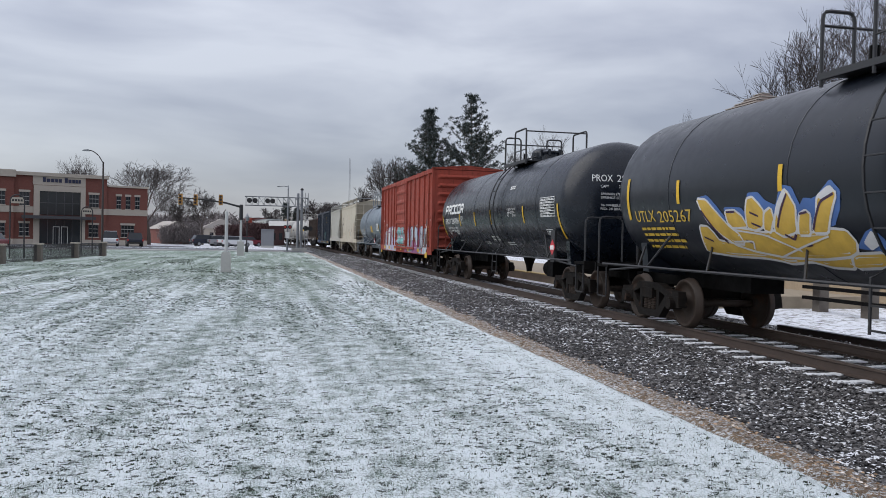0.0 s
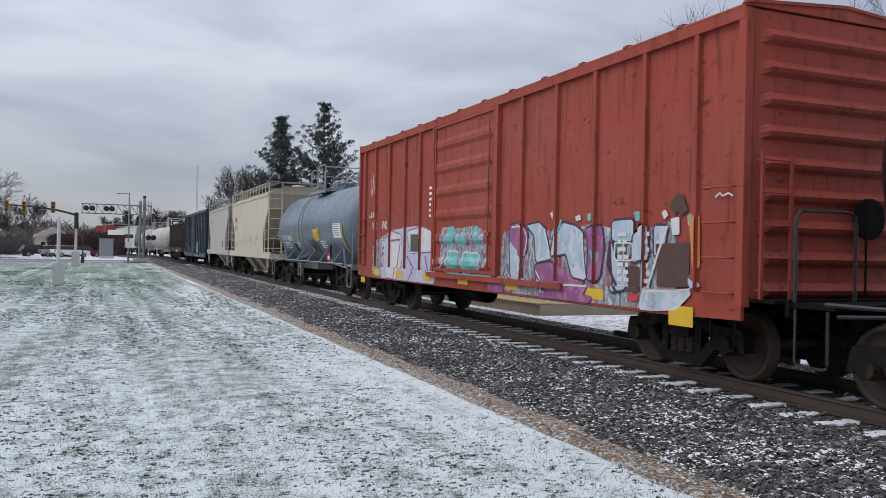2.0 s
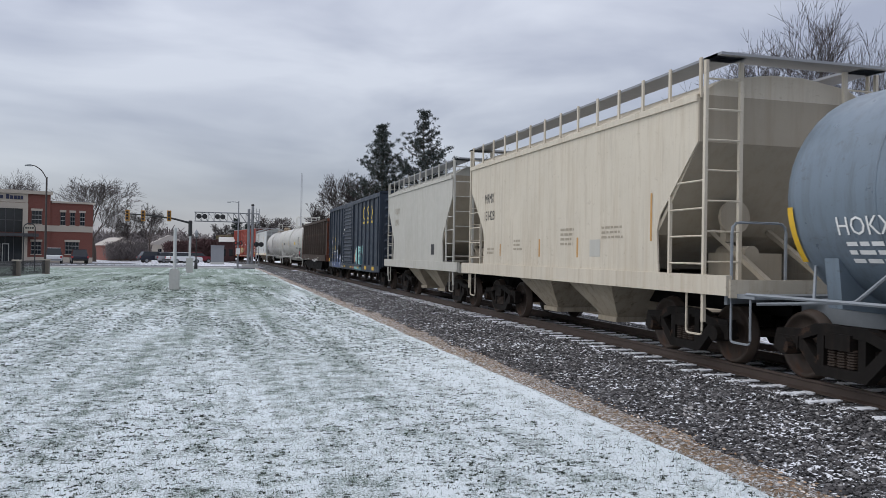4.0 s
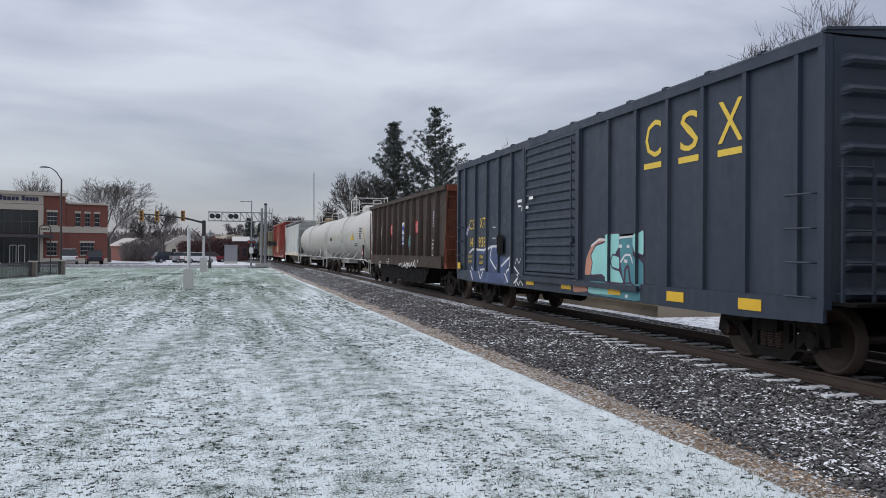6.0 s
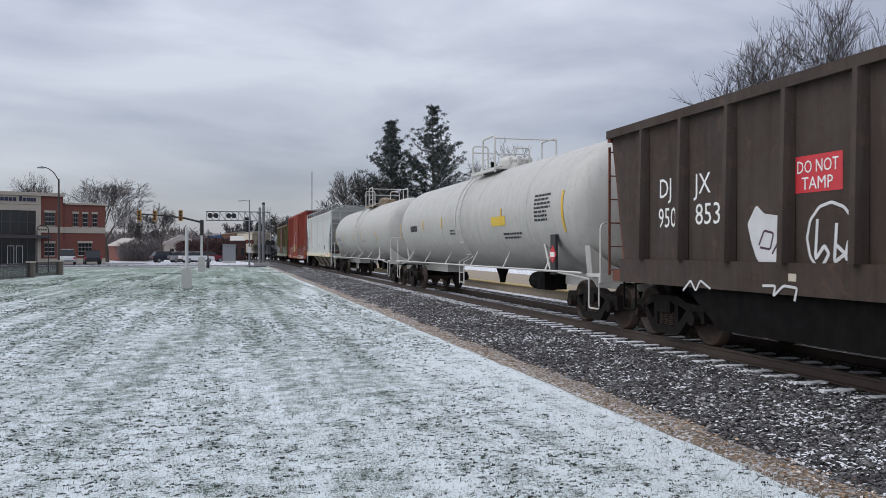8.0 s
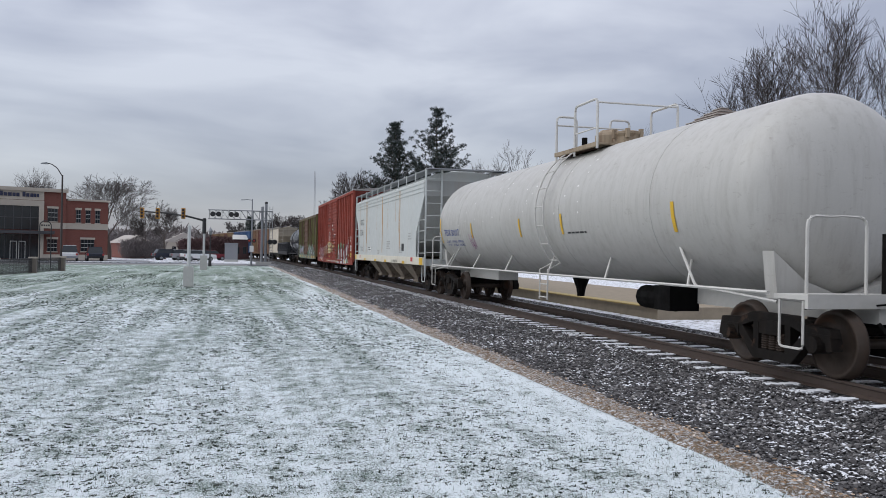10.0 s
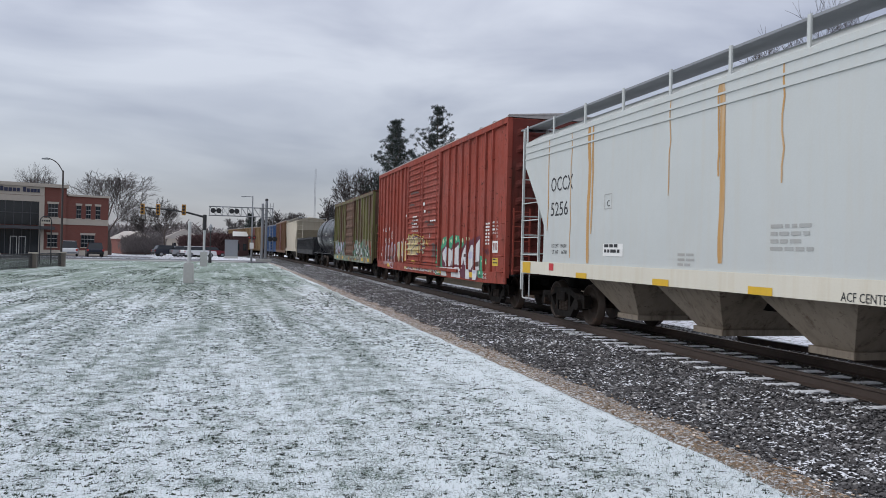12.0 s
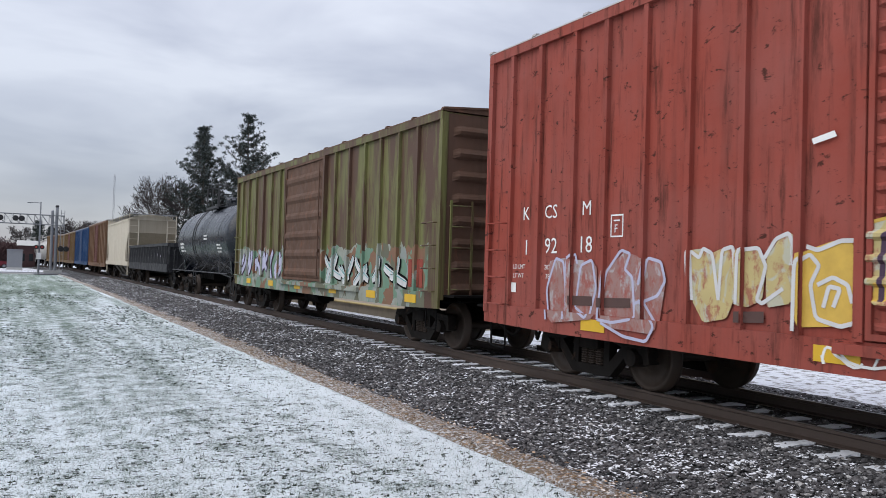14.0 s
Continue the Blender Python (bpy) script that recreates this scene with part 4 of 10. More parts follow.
def signal_head(parent, x, y, z, lit=-1):
    bm = B()
    box(bm, x - 0.15, x + 0.15, y - 0.12, y + 0.12, z - 0.42, z + 0.42)
    h = part("signal_head", bm, M_SIGYEL, parent, "yellow three-lens traffic signal")
    for i in range(3):
        bm = B()
        lathe(bm, [(-0.30, 0.11), (-0.12, 0.11)], "y", 10, (x, y, z + 0.27 - 0.27 * i))
        part("visor", bm, M_LENS, h)
    bm = B()
    box(bm, x - 0.17, x + 0.17, y + 0.121, y + 0.14, z - 0.46, z + 0.46)
    part("backplate", bm, M_SIGYEL, h)


def traffic_signal():
    t = thing("traffic_signal", "black mast-arm traffic signal with yellow heads", "traffic light", pose(-2.15, 73.5, 0))
    bm = B()
    prism(bm, [(-0.3, -0.3), (0.3, -0.3), (0.3, 0.3), (-0.3, 0.3)], "z", -0.1, 1.25)
    part("footing", bm, M_CONC, t)
    bm = B()
    lathe(bm, [(1.2, 0.105), (3.15, 0.10)], "z", 12)
    part("lower_pole", bm, M_WHITEPOST, t, "pale lower pole")
    bm = B()
    lathe(bm, [(3.15, 0.17), (4.45, 0.16), (4.5, 0.1)], "z", 12)
    part("pole", bm, M_IRON, t)
    bm = B()
    pipe(bm, [(0.0, 0, 4.28), (-1.4, 0, 4.62), (-3.2, 0, 4.85), (-5.4, 0, 4.95)], 0.10, 8, 0.05)
    part("mast_arm", bm, M_IRON, t)
    for x, z in ((-1.75, 4.85), (-3.85, 4.80), (-5.10, 4.80)):
        signal_head(t, x, -0.2, z)


traffic_signal()


def lamp_post():
    t = thing("street_lamp", "slim dark street lamp with a curved arm", "street lamp", pose(-12.25, 66.3, 0))
    bm = B()
    lathe(bm, [(0, 0.16), (0.5, 0.14), (0.52, 0.09), (7.2, 0.06)], "z", 10)
    part("pole", bm, M_BRONZE, t)
    bm = B()
    pipe(bm, bent([(0, 0, 7.1), (-0.35, 0, 7.7), (-0.75, 0, 8.0), (-1.0, 0, 8.05)], 0.15), 0.04, 6)
    part("arm", bm, M_BRONZE, t)
    bm = B()
    prism(bm, [(-1.5, 7.98), (-1.0, 7.98), (-0.95, 8.06), (-1.1, 8.12), (-1.45, 8.06)], "y", -0.12, 0.12)
    part("lamp_head", bm, M_GALV, t, "flat grey lamp head")


lamp_post()


def plain_lamp():
    t = thing("street_lamp", "thin grey street light pole by the crossing", "street lamp", pose(2.5, 97.6, 0))
    bm = B()
    lathe(bm, [(0, 0.12), (7.75, 0.06)], "z", 8)
    part("pole", bm, M_GALV, t)
    bm = B()
    pipe(bm, [(0, 0, 7.6), (-0.6, 0, 7.66), (-1.0, 0, 7.62)], 0.045, 6)
    box(bm, -1.3, -0.9, -0.1, 0.1, 7.55, 7.64)
    part("arm", bm, M_GALV, t)
    for x in (-0.28, 0.28):
        bm = B()
        lathe(bm, [(-0.10, 0.24), (-0.06, 0.24), (0.05, 0.1)], "y", 14, (x, -0.12, 2.85))
        h = part("warning_light", bm, M_LENS, t, "round red crossing light")
        bm = B()
        lathe(bm, [(-0.14, 0.10), (-0.105, 0.10)], "y", 12, (x, -0.12, 2.85))
        part("lens", bm, M_LENSRED if x < 0 else M_TAIL, h)
    bm = B()
    box(bm, -0.23, 0.23, -0.13, -0.11, 1.55, 2.25)
    part("notice", bm, M_LWHITE, t, "small white notice")
    bm = B()
    box(bm, -0.4, 0.4, -0.08, -0.02, 2.75, 2.95)
    part("crossarm", bm, M_GALV, t)


plain_lamp()


def cantilever():
    t = thing("crossing_signal", "galvanised cantilever crossing signal over the street", "crossing signal", pose(3.95, 99.0, 0))
    bm = B()
    box(bm, -0.9, 0.9, -0.7, 0.7, -0.1, 0.35)
    part("footing", bm, M_CONC, t)
    for x, z in ((-0.22, 6.9), (0.22, 7.3)):
        bm = B()
        lathe(bm, [(0.3, 0.16), (z, 0.15), (z + 0.06, 0.1)], "z", 10, (x, 0, 0))
        part("mast", bm, M_GALV, t)
    bm = B()
    lathe(bm, [(7.3, 0.17), (7.45, 0.19), (7.55, 0.12)], "z", 10, (0.22, 0, 0))
    part("bell", bm, M_IRON, t, "black crossing bell")
    for z in (5.35, 6.40):
        bm = B()
        for y in (-0.3, 0.3):
            pipe(bm, [(1.0, y, z), (-6.4, y, z)], 0.055, 6)
        part("arm_chord", bm, M_GALV, t)
    for i in range(11):
        x = 0.9 - 0.72 * i
        for y in (-0.3, 0.3):
            bm = B()
            pipe(bm, [(x, y, 5.35), (x - 0.72 if i < 10 else x, y, 6.40)], 0.03, 4)
            pipe(bm, [(x, y, 5.35), (x, y, 6.40)], 0.025, 4)
            part("arm_brace", bm, M_GALV, t)
    bm = B()
    box(bm, 0.62, 0.66, -0.3, 0.3, 0.4, 7.0)
    for i in range(18):
        pipe(bm, [(0.64, -0.28, 0.7 + 0.35 * i), (0.98, -0.28, 0.7 + 0.35 * i)], 0.018, 4)
    pipe(bm, [(0.98, -0.28, 0.4), (0.98, -0.28, 7.0)], 0.03, 4)
    part("ladder", bm, M_GALV, t)
    for k, x in enumerate((-5.90, -5.25, -3.80, -3.22)):
        bm = B()
        lathe(bm, [(-0.06, 0.30), (0.0, 0.30)], "y", 16, (x, -0.45, 5.9))
        lathe(bm, [(-0.32, 0.17), (-0.06, 0.17)], "y", 12, (x, -0.45, 5.9))
        h = part("flasher", bm, M_IRON, t, "black round flasher with hood")
        bm = B()
        lathe(bm, [(-0.30, 0.12), (-0.26, 0.12)], "y", 10, (x, -0.45, 5.9))
        part("lens", bm, M_LENSRED if k in (1, 3) else M_LENS, h)
    bm = B()
    for s in (-1, 1):
        prism(bm, [(-4.55 - 0.5, 5.9 - 0.42 * s), (-4.55 - 0.45, 5.9 - 0.5 * s), (-4.55 + 0.5, 5.9 + 0.42 * s), (-4.55 + 0.45, 5.9 + 0.5 * s)], "y", -0.42 - 0.02 * s, -0.40 - 0.02 * s)
    part("crossbuck", bm, M_LWHITE, t, "white crossbuck boards")
    for x in (0.7, 1.25):
        bm = B()
        lathe(bm, [(-0.05, 0.30), (0.0, 0.30)], "y", 16, (x, -0.3, 2.75))
        lathe(bm, [(-0.3, 0.16), (-0.05, 0.16)], "y", 12, (x, -0.3, 2.75))
        part("flasher", bm, M_IRON, t)
    bm = B()
    box(bm, 0.2, 1.3, -0.12, -0.06, 2.70, 2.80)
    part("crossarm", bm, M_GALV, t)


cantilever()


def park_lamp(x, y):
    t = thing("post_lamp", "old-style black iron post lamp", "street lamp", pose(x, y, 0), "old-style post lamps")
    bm = B()
    lathe(bm, [(0, 0.18), (0.6, 0.15), (0.7, 0.07), (3.2, 0.05), (3.3, 0.12)], "z", 10)
    part("post", bm, M_IRON, t)
    bm = B()
    lathe(bm, [(3.3, 0.13), (3.7, 0.2), (3.95, 0.1), (4.1, 0.02)], "z", 8)
    part("lantern", bm, M_GALV, t)


park_lamp(-1.95, 88.0)


def cabinet():
    t = thing("signal_cabinet", "grey steel railway signal cabinet", "cabinet", pose(0.25, 121.0, 0))
    bm = B()
    box(bm, -0.95, 0.95, -0.9, 0.9, 0.0, 0.3)
    part("base", bm, M_CONC, t)
    bm = B()
    box(bm, -0.9, 0.9, -0.8, 0.8, 0.3, 2.55)
    part("body", bm, M_GALV, t)
    bm = B()
    prism(bm, [(-1.0, 2.55), (1.0, 2.55), (0.9, 2.68), (-0.9, 2.68)], "y", -0.9, 0.9)
    part("lid", bm, M_GALV, t)
    bm = B()
    box(bm, -0.6, -0.05, -0.83, -0.80, 0.4, 2.3)
    part("door", bm, M_GALV, t)


cabinet()


# ---- iron fence with brick piers ----
def iron_fence():
    t = thing("iron_fence", "black iron fence with pale stone-capped piers", "fence")
    pts = [(-12.05, 65.6), (-12.85, 60.2), (-13.5, 53.4), (-14.2, 48.6), (-15.0, 43.6)]
    for x, y in pts:
        bm = B()
        box(bm, x - 0.22, x + 0.22, y - 0.22, y + 0.22, -0.05, 1.0)
        p = part("pier", bm, M_PIER, t, "grey-brown stone pier")
        bm = B()
        box(bm, x - 0.27, x + 0.27, y - 0.27, y + 0.27, 1.0, 1.1)
        part("cap", bm, M_LIME, p)
    for (x0, y0), (x1, y1) in zip(pts, pts[1:]):
        bm = B()
        for z in (0.15, 0.85, 1.0):
            pipe(bm, [(x0, y0, z), (x1, y1, z)], 0.02, 4)
        part("rail", bm, M_IRON, t)
        n = int(math.dist((x0, y0), (x1, y1)) / 0.13)
        bm = B()
        for i in range(1, n):
            k = i / n
            px, py = x0 + (x1 - x0) * k, y0 + (y1 - y0) * k
            box(bm, px - 0.014, px + 0.014, py - 0.014, py + 0.014, 0.05, 1.02)
        tagged(part("picket_row", bm, M_IRON, t), kind="stuff")


iron_fence()


def arch_frame(x, y, w, h):
    t = thing("arch_sign", "black iron arch carrying a small board", "sign", pose(x, y, 0, 0, 0, 14), "iron arches by the fence")
    bm = B()
    pipe(bm, [(-w, 0, 0), (-w, 0, h - w)] + [(w * math.cos(a), 0, h - w + w * math.sin(a)) for a in [math.pi - math.pi * i / 10 for i in range(1, 10)]] + [(w, 0, h - w), (w, 0, 0)], 0.05, 6)
    part("arch", bm, M_IRON, t)
    bm = B()
    box(bm, -w * 0.9, w * 0.9, -0.03, 0.03, h - w - 0.15, h - w + 0.25)
    b = part("board", bm, M_LIME, t)
    bm = B()
    for i in range(4):
        box(bm, -w * 0.75 + i * w * 0.4, -w * 0.75 + i * w * 0.4 + w * 0.28, -0.04, -0.031, h - w - 0.02, h - w + 0.12)
    part("letter_bars", bm, M_LBLACK, b)


arch_frame(-14.6, 72.5, 0.42, 3.9)
arch_frame(-16.1, 58.5, 0.42, 4.2)


# ---- the brick shop ----
def brick_shop():
    t = thing("brick_shop", "two-storey red brick shop with stone bands and a glazed entrance", "building", pose(-21.1, 117.1, 0, 0, 0, 20))

    def wall(name, x0, x1, y0, y1, z0, z1, material=M_BRICKWALL, parent=None, label=""):
        bm = B()
        box(bm, x0, x1, y0, y1, z0, z1)
        return part(name, bm, material, parent or t, label)
    wall("wall", -20, 0, 0, 14, 0, 8.9)
    wall("wall", 0, 5.35, 0.25, 13, 0, 7.9)
    wall("wall", -20, -11.2, -0.5, -0.002, 0, 8.6)
    wall("cornice", -20.2, 0.2, -0.35, 14.2, 8.9, 9.35, M_LIME)
    wall("cornice", -20.2, -11.0, -0.8, -0.3, 8.6, 9.5, M_LIME)
    wall("cornice", 0.2, 5.5, 0.05, 13.2, 7.9, 8.15, M_LIME)
    wall("frieze", -9.0, -2.7, -0.14, -0.003, 7.75, 8.9, M_LIME)
    for a, b, y in ((-11.19, -8.9, 0), (-2.75, -0.003, 0), (0.003, 5.37, 0.25), (-19.9, -11.22, -0.5)):
        wall("stone_band", a, b, y - 0.08, y - 0.003, 4.1, 4.9, M_LIME)
        wall("stone_base", a, b, y - 0.08, y - 0.003, 0, 0.7, M_LIME)
    # entrance bay
    wall("surround", -8.9, -8.2, -0.3, -0.002, 0, 7.7, M_LIME)
    wall("surround", -3.3, -2.7, -0.3, -0.002, 0, 7.7, M_LIME)
    wall("surround", -8.2, -3.3, -0.3, -0.002, 6.95, 7.7, M_LIME)
    g = wall("glazing", -8.2, -3.3, -0.12, -0.004, 3.9, 6.95, M_GLASS)
    wall("glazing", -8.2, -3.3, -0.12, -0.004, 0.1, 3.3, M_GLASS)
    for i in range(6):
        x = -8.2 + 4.9 * i / 5
        wall("mullion", x - 0.04, x + 0.04, -0.16, -0.121, 0.1, 6.95, M_FRAME)
    wall("mullion", -8.2, -3.3, -0.17, -0.161, 5.4, 5.48, M_FRAME)
    for x in (-6.6, -5.6):
        wall("door", x, x + 0.08, -0.2, -0.17, 0.05, 2.4, M_DOORFRAME)
        wall("door", x + 0.72, x + 0.80, -0.2, -0.17, 0.05, 2.4, M_DOORFRAME)
        wall("door", x + 0.08, x + 0.72, -0.2, -0.17, 2.3, 2.4, M_DOORFRAME)
    wall("canopy", -10.3, -1.6, -1.6, -0.31, 3.35, 3.75, M_FRAME, None, "dark flat canopy")

    def window(x0, x1, z0, z1, y, nx, nz):
        w = wall("window", x0, x1, y - 0.03, y - 0.003, z0, z1, M_GLASS)
        wall("lintel", x0 - 0.12, x1 + 0.12, y - 0.10, y - 0.004, z1, z1 + 0.28, M_LIME, w)
        wall("sill", x0 - 0.1, x1 + 0.1, y - 0.12, y - 0.004, z0 - 0.12, z0, M_LIME, w)
        for i in range(nx + 1):
            x = x0 + (x1 - x0) * i / nx
            wall("frame", x - 0.035, x + 0.035, y - 0.06, y - 0.031, z0, z1, M_FRAME, w)
        for i in range(1, nz):
            z = z0 + (z1 - z0) * i / nz
            wall("frame", x0, x1, y - 0.07, y - 0.061, z - 0.03, z + 0.03, M_DOORFRAME, w)
    for x0, x1 in ((-10.5, -9.4), (-2.2, -1.05)):
        window(x0, x1, 5.05, 6.75, 0, 3, 3)
        window(x0, x1, 1.1, 2.7, 0, 3, 3)
    for x in (1.3, 2.5, 3.72):
        window(x, x + 0.55, 5.0, 6.7, 0.25, 2, 3)
    window(1.95, 3.6, 1.15, 2.75, 0.25, 4, 3)
    for x in (-18.5, -16.0, -13.4):
        window(x, x + 1.2, 5.05, 6.75, -0.5, 3, 3)
        window(x, x + 1.2, 1.1, 2.7, -0.5, 3, 3)
    # name board as plain bars
    for i, (a, b) in enumerate(((-7.85, -7.5), (-7.4, -7.0), (-6.9, -6.5), (-6.4, -6.05), (-5.95, -5.6), (-5.25, -4.9), (-4.8, -4.45), (-4.35, -4.0), (-3.95, -3.65), (-3.58, -3.3))):
        wall("letter_bar", a, b, -0.22, -0.145, 8.15, 8.15 + (0.62 if i in (0, 5) else 0.45), M_SIGNNAVY)


brick_shop()


# ---- the old depot across the track ----
def depot():
    t = thing("depot", "buff brick depot with a ribbed hipped roof and wide chimney", "building")
    bm = B()
    box(bm, 20.2, 24.0, 31.5, 35.3, 0, 7.3)
    part("wall", bm, M_BUFF, t)
    bm = B()
    box(bm, 20.6, 28.6, 19.6, 31.49, 0, 4.3)
    part("wall", bm, M_BUFF, t)
    # small hipped roof over the tall part
    bm = B()
    e = [(19.7, 31.0, 7.35), (24.5, 31.0, 7.35), (24.5, 35.8, 7.35), (19.7, 35.8, 7.35)]
    r = [(22.1, 33.2, 8.9), (22.1, 33.6, 8.9)]
    v, w = [bm.verts.new(p) for p in e], [bm.verts.new(p) for p in r]
    for f in ((v[0], v[1], w[0]), (v[1], v[2], w[1], w[0]), (v[2], v[3], w[1]), (v[3], v[0], w[0], w[1]), (v[3], v[2], v[1], v[0])):
        bm.faces.new(f)
    roof = part("roof", bm, M_SHINGLE, t)
    for i in range(8):
        # thin snow lying along the courses of the slope
        k = (i + 0.4) / 8
        z, x = 7.36 + 1.55 * k, 19.7 + 2.4 * k
        ya, yb = 31.0 + 2.2 * k, 35.8 - 2.2 * k
        bm = B()
        box(bm, x - 0.02, x + 0.08, ya, yb, z + 0.01, z + 0.05)
        part("snow_line", bm, M_ROOFSNOW, roof)
        bm = B()
        box(bm, x + 0.081, 24.5 - 2.4 * k, ya - 0.02, ya + 0.08, z + 0.01, z + 0.05)
        part("snow_line", bm, M_ROOFSNOW, roof)
    bm = B()
    box(bm, 24.8, 27.2, 20.3, 22.5, 0.0, 9.75)
    ch = part("chimney", bm, M_BUFF, t, "wide buff brick chimney")
    bm = B()
    box(bm, 24.65, 27.35, 20.15, 22.65, 9.75, 10.05)
    part("cap", bm, M_LIME, ch)
    bm = B()
    box(bm, 25.5, 25.9, 21.3, 21.7, 10.05, 10.4)
    part("flue", bm, M_BUFF, ch)


depot()

# platform with a yellow edge, snow ground and a low fence across the track
slab("platform", 12.8, 22.5, 90, 0, 90, -6, 0, -0.2, 0.32, M_PLATFORM, "stained concrete station platform", "platform")
slab("platform_edge", 12.75, 22.5, 90, 0, 90, -0.45, 0.05, 0.30, 0.335, M_PLATYEL, "yellow tactile platform edge", "platform")


def post_rail():
    t = thing("post_and_rail_fence", "low fence of square weathered posts and dark rails", "fence")
    ys = [9.2 + 2.05 * i for i in range(7)]
    for y in ys:
        bm = B()
        box(bm, 16.24, 16.56, y - 0.16, y + 0.16, -0.1, 0.82)
        part("post", bm, M_PIER, t)
    for z in (0.30, 0.62):
        bm = B()
        box(bm, 16.05, 16.18, ys[0] - 6, ys[-1] + 0.4, z, z + 0.1)
        part("rail", bm, M_UNDER, t)


post_rail()


def spare_rails():
    t = thing("spare_rail", "old rail lying in the snow beside the track", "rail", pose(10.95, 13.0, 0.05, 0, 0, 4))
    bm = B()
    prism(bm, [(-0.07, 0), (0.07, 0), (0.015, 0.03), (0.015, 0.12), (0.035, 0.16), (-0.035, 0.16), (-0.015, 0.12), (-0.015, 0.03)], "y", -2.5, 2.5)
    part("rail", bm, M_RAILSIDE, t)
    bm = B()
    box(bm, -0.035, 0.035, -2.4, 2.4, 0.161, 0.18)
    part("snow_cap", bm, M_SNOWBIT, t)


spare_rails()


# ---- vehicles ----
def parked(name, label, x, y, rz, paint_mat, L=4.7, H=1.65, cab=(-0.9, 1.9), pickup=False):
    """A parked vehicle; its own y points to its front."""
    t = thing(name, label, "car", pose(x, y, 0.05, 0, 0, rz), "parked vehicles")
    w, h = 0.92, L / 2
    bm = B()
    prism(bm, [(-h, 0.38), (h, 0.38), (h, 0.75), (h - 0.1, 0.92), (0.9, 1.02), (-h + 0.05, 1.02), (-h, 0.9)], "x", -w, w)
    part("body", bm, paint_mat, t)
    bm = B()
    a, b = (-0.4, 1.25) if pickup else (-h + 0.25, 1.1)
    v0 = [bm.verts.new(p) for p in ((-w + 0.05, a, 1.0), (w - 0.05, a, 1.0), (w - 0.05, b, 1.0), (-w + 0.05, b, 1.0))]
    v1 = [bm.verts.new(p) for p in ((-w + 0.2, a + 0.3, H), (w - 0.2, a + 0.3, H), (w - 0.2, b - 0.6, H), (-w + 0.2, b - 0.6, H))]
    bm.faces.new(v1)
    for i in range(4):
        j = (i + 1) % 4
        bm.faces.new((v0[i], v0[j], v1[j], v1[i]))
    part("glasshouse", bm, M_GLASS, t)
    bm = B()
    box(bm, -w + 0.2, w - 0.2, a + 0.3, b - 0.6, H - 0.02, H + 0.05)
    part("roof", bm, paint_mat, t)
    for sx in (-1, 1):
        for sy in (-h * 0.62, h * 0.62):
            bm = B()
            lathe(bm, [(-0.1, 0.22), (-0.1, 0.34), (0.1, 0.34), (0.1, 0.22)], "x", 14, (sx * (w - 0.1), sy, 0.34))
            wh = part("wheel", bm, M_TYRE, t)
            bm = B()
            lathe(bm, [(-0.02, 0.2), (0.02, 0.2)], "x", 10, (sx * (w + 0.0), sy, 0.34))
            part("rim", bm, M_GALV, wh)
        bm = B()
        box(bm, sx * w - 0.06 - 0.1 * (sx > 0), sx * w + 0.06 + 0.1 * (sx < 0) - 0.0, -h - 0.015, -h + 0.02, 0.7, 0.95)
        part("tail_lamp", bm, M_TAIL, t)
    bm = B()
    box(bm, -w + 0.05, w - 0.05, -h - 0.06, -h + 0.05, 0.4, 0.6)
    part("bumper", bm, M_TYRE if not pickup else M_GALV, t)


parked("pickup_truck", "white pickup truck parked before the shop", -18.8, 107.0, 8, M_CARWHITE, 5.6, 1.85, pickup=True)
parked("suv", "dark blue estate car parked before the shop", -16.1, 107.6, 12, M_CARDARK, 4.8, 1.7)
parked("car", "silver car waiting on the street", -5.9, 121.0, -70, M_CARSILVER, 4.6, 1.5)
parked("car", "dark car waiting on the street", -8.2, 121.5, -70, M_CARDARK, 4.6, 1.55)
parked("car", "dark red car parked beyond the street", -2.6, 126.0, -75, M_CARRED, 4.6, 1.5)
parked("car", "white car parked beyond the street", -4.2, 118.8, -65, M_CARWHITE, 4.6, 1.5)
parked("car", "dark red car parked by the fence", -23.5, 74.0, 80, M_CARRED, 4.6, 1.5)


def cottage(x, y, rz, w, d, h, wall_mat, label):
    t = thing("cottage", label, "house", pose(x, y, 0, 0, 0, rz), "far cottages")
    bm = B()
    box(bm, -w, w, -d, d, 0, h)
    part("wall", bm, wall_mat, t)
    bm = B()
    prism(bm, [(-w - 0.3, h), (w + 0.3, h), (0, h + w * 0.55)], "y", -d - 0.3, d + 0.3)
    part("roof", bm, M_ROOFSNOW, t, "gable roof under thin snow")
    for k in (-0.5, 0.45):
        bm = B()
        box(bm, w * k - 0.4, w * k + 0.4, -d - 0.03, -d - 0.003, 0.9, 2.1)
        part("window", bm, M_GLASS, t)
    bm = B()
    box(bm, w * 0.8, w + 0.9, -d - 0.9, -d + 0.2, h - 0.35, h - 0.1)
    part("porch", bm, M_LIME, t)


cottage(-16.6, 151, 25, 2.6, 3.5, 2.5, M_BRICKWALL, "small brick house with a snowy roof")
cottage(-10.5, 190, 10, 4, 5, 3.0, M_LIME, "pale house with a snowy roof among trees")


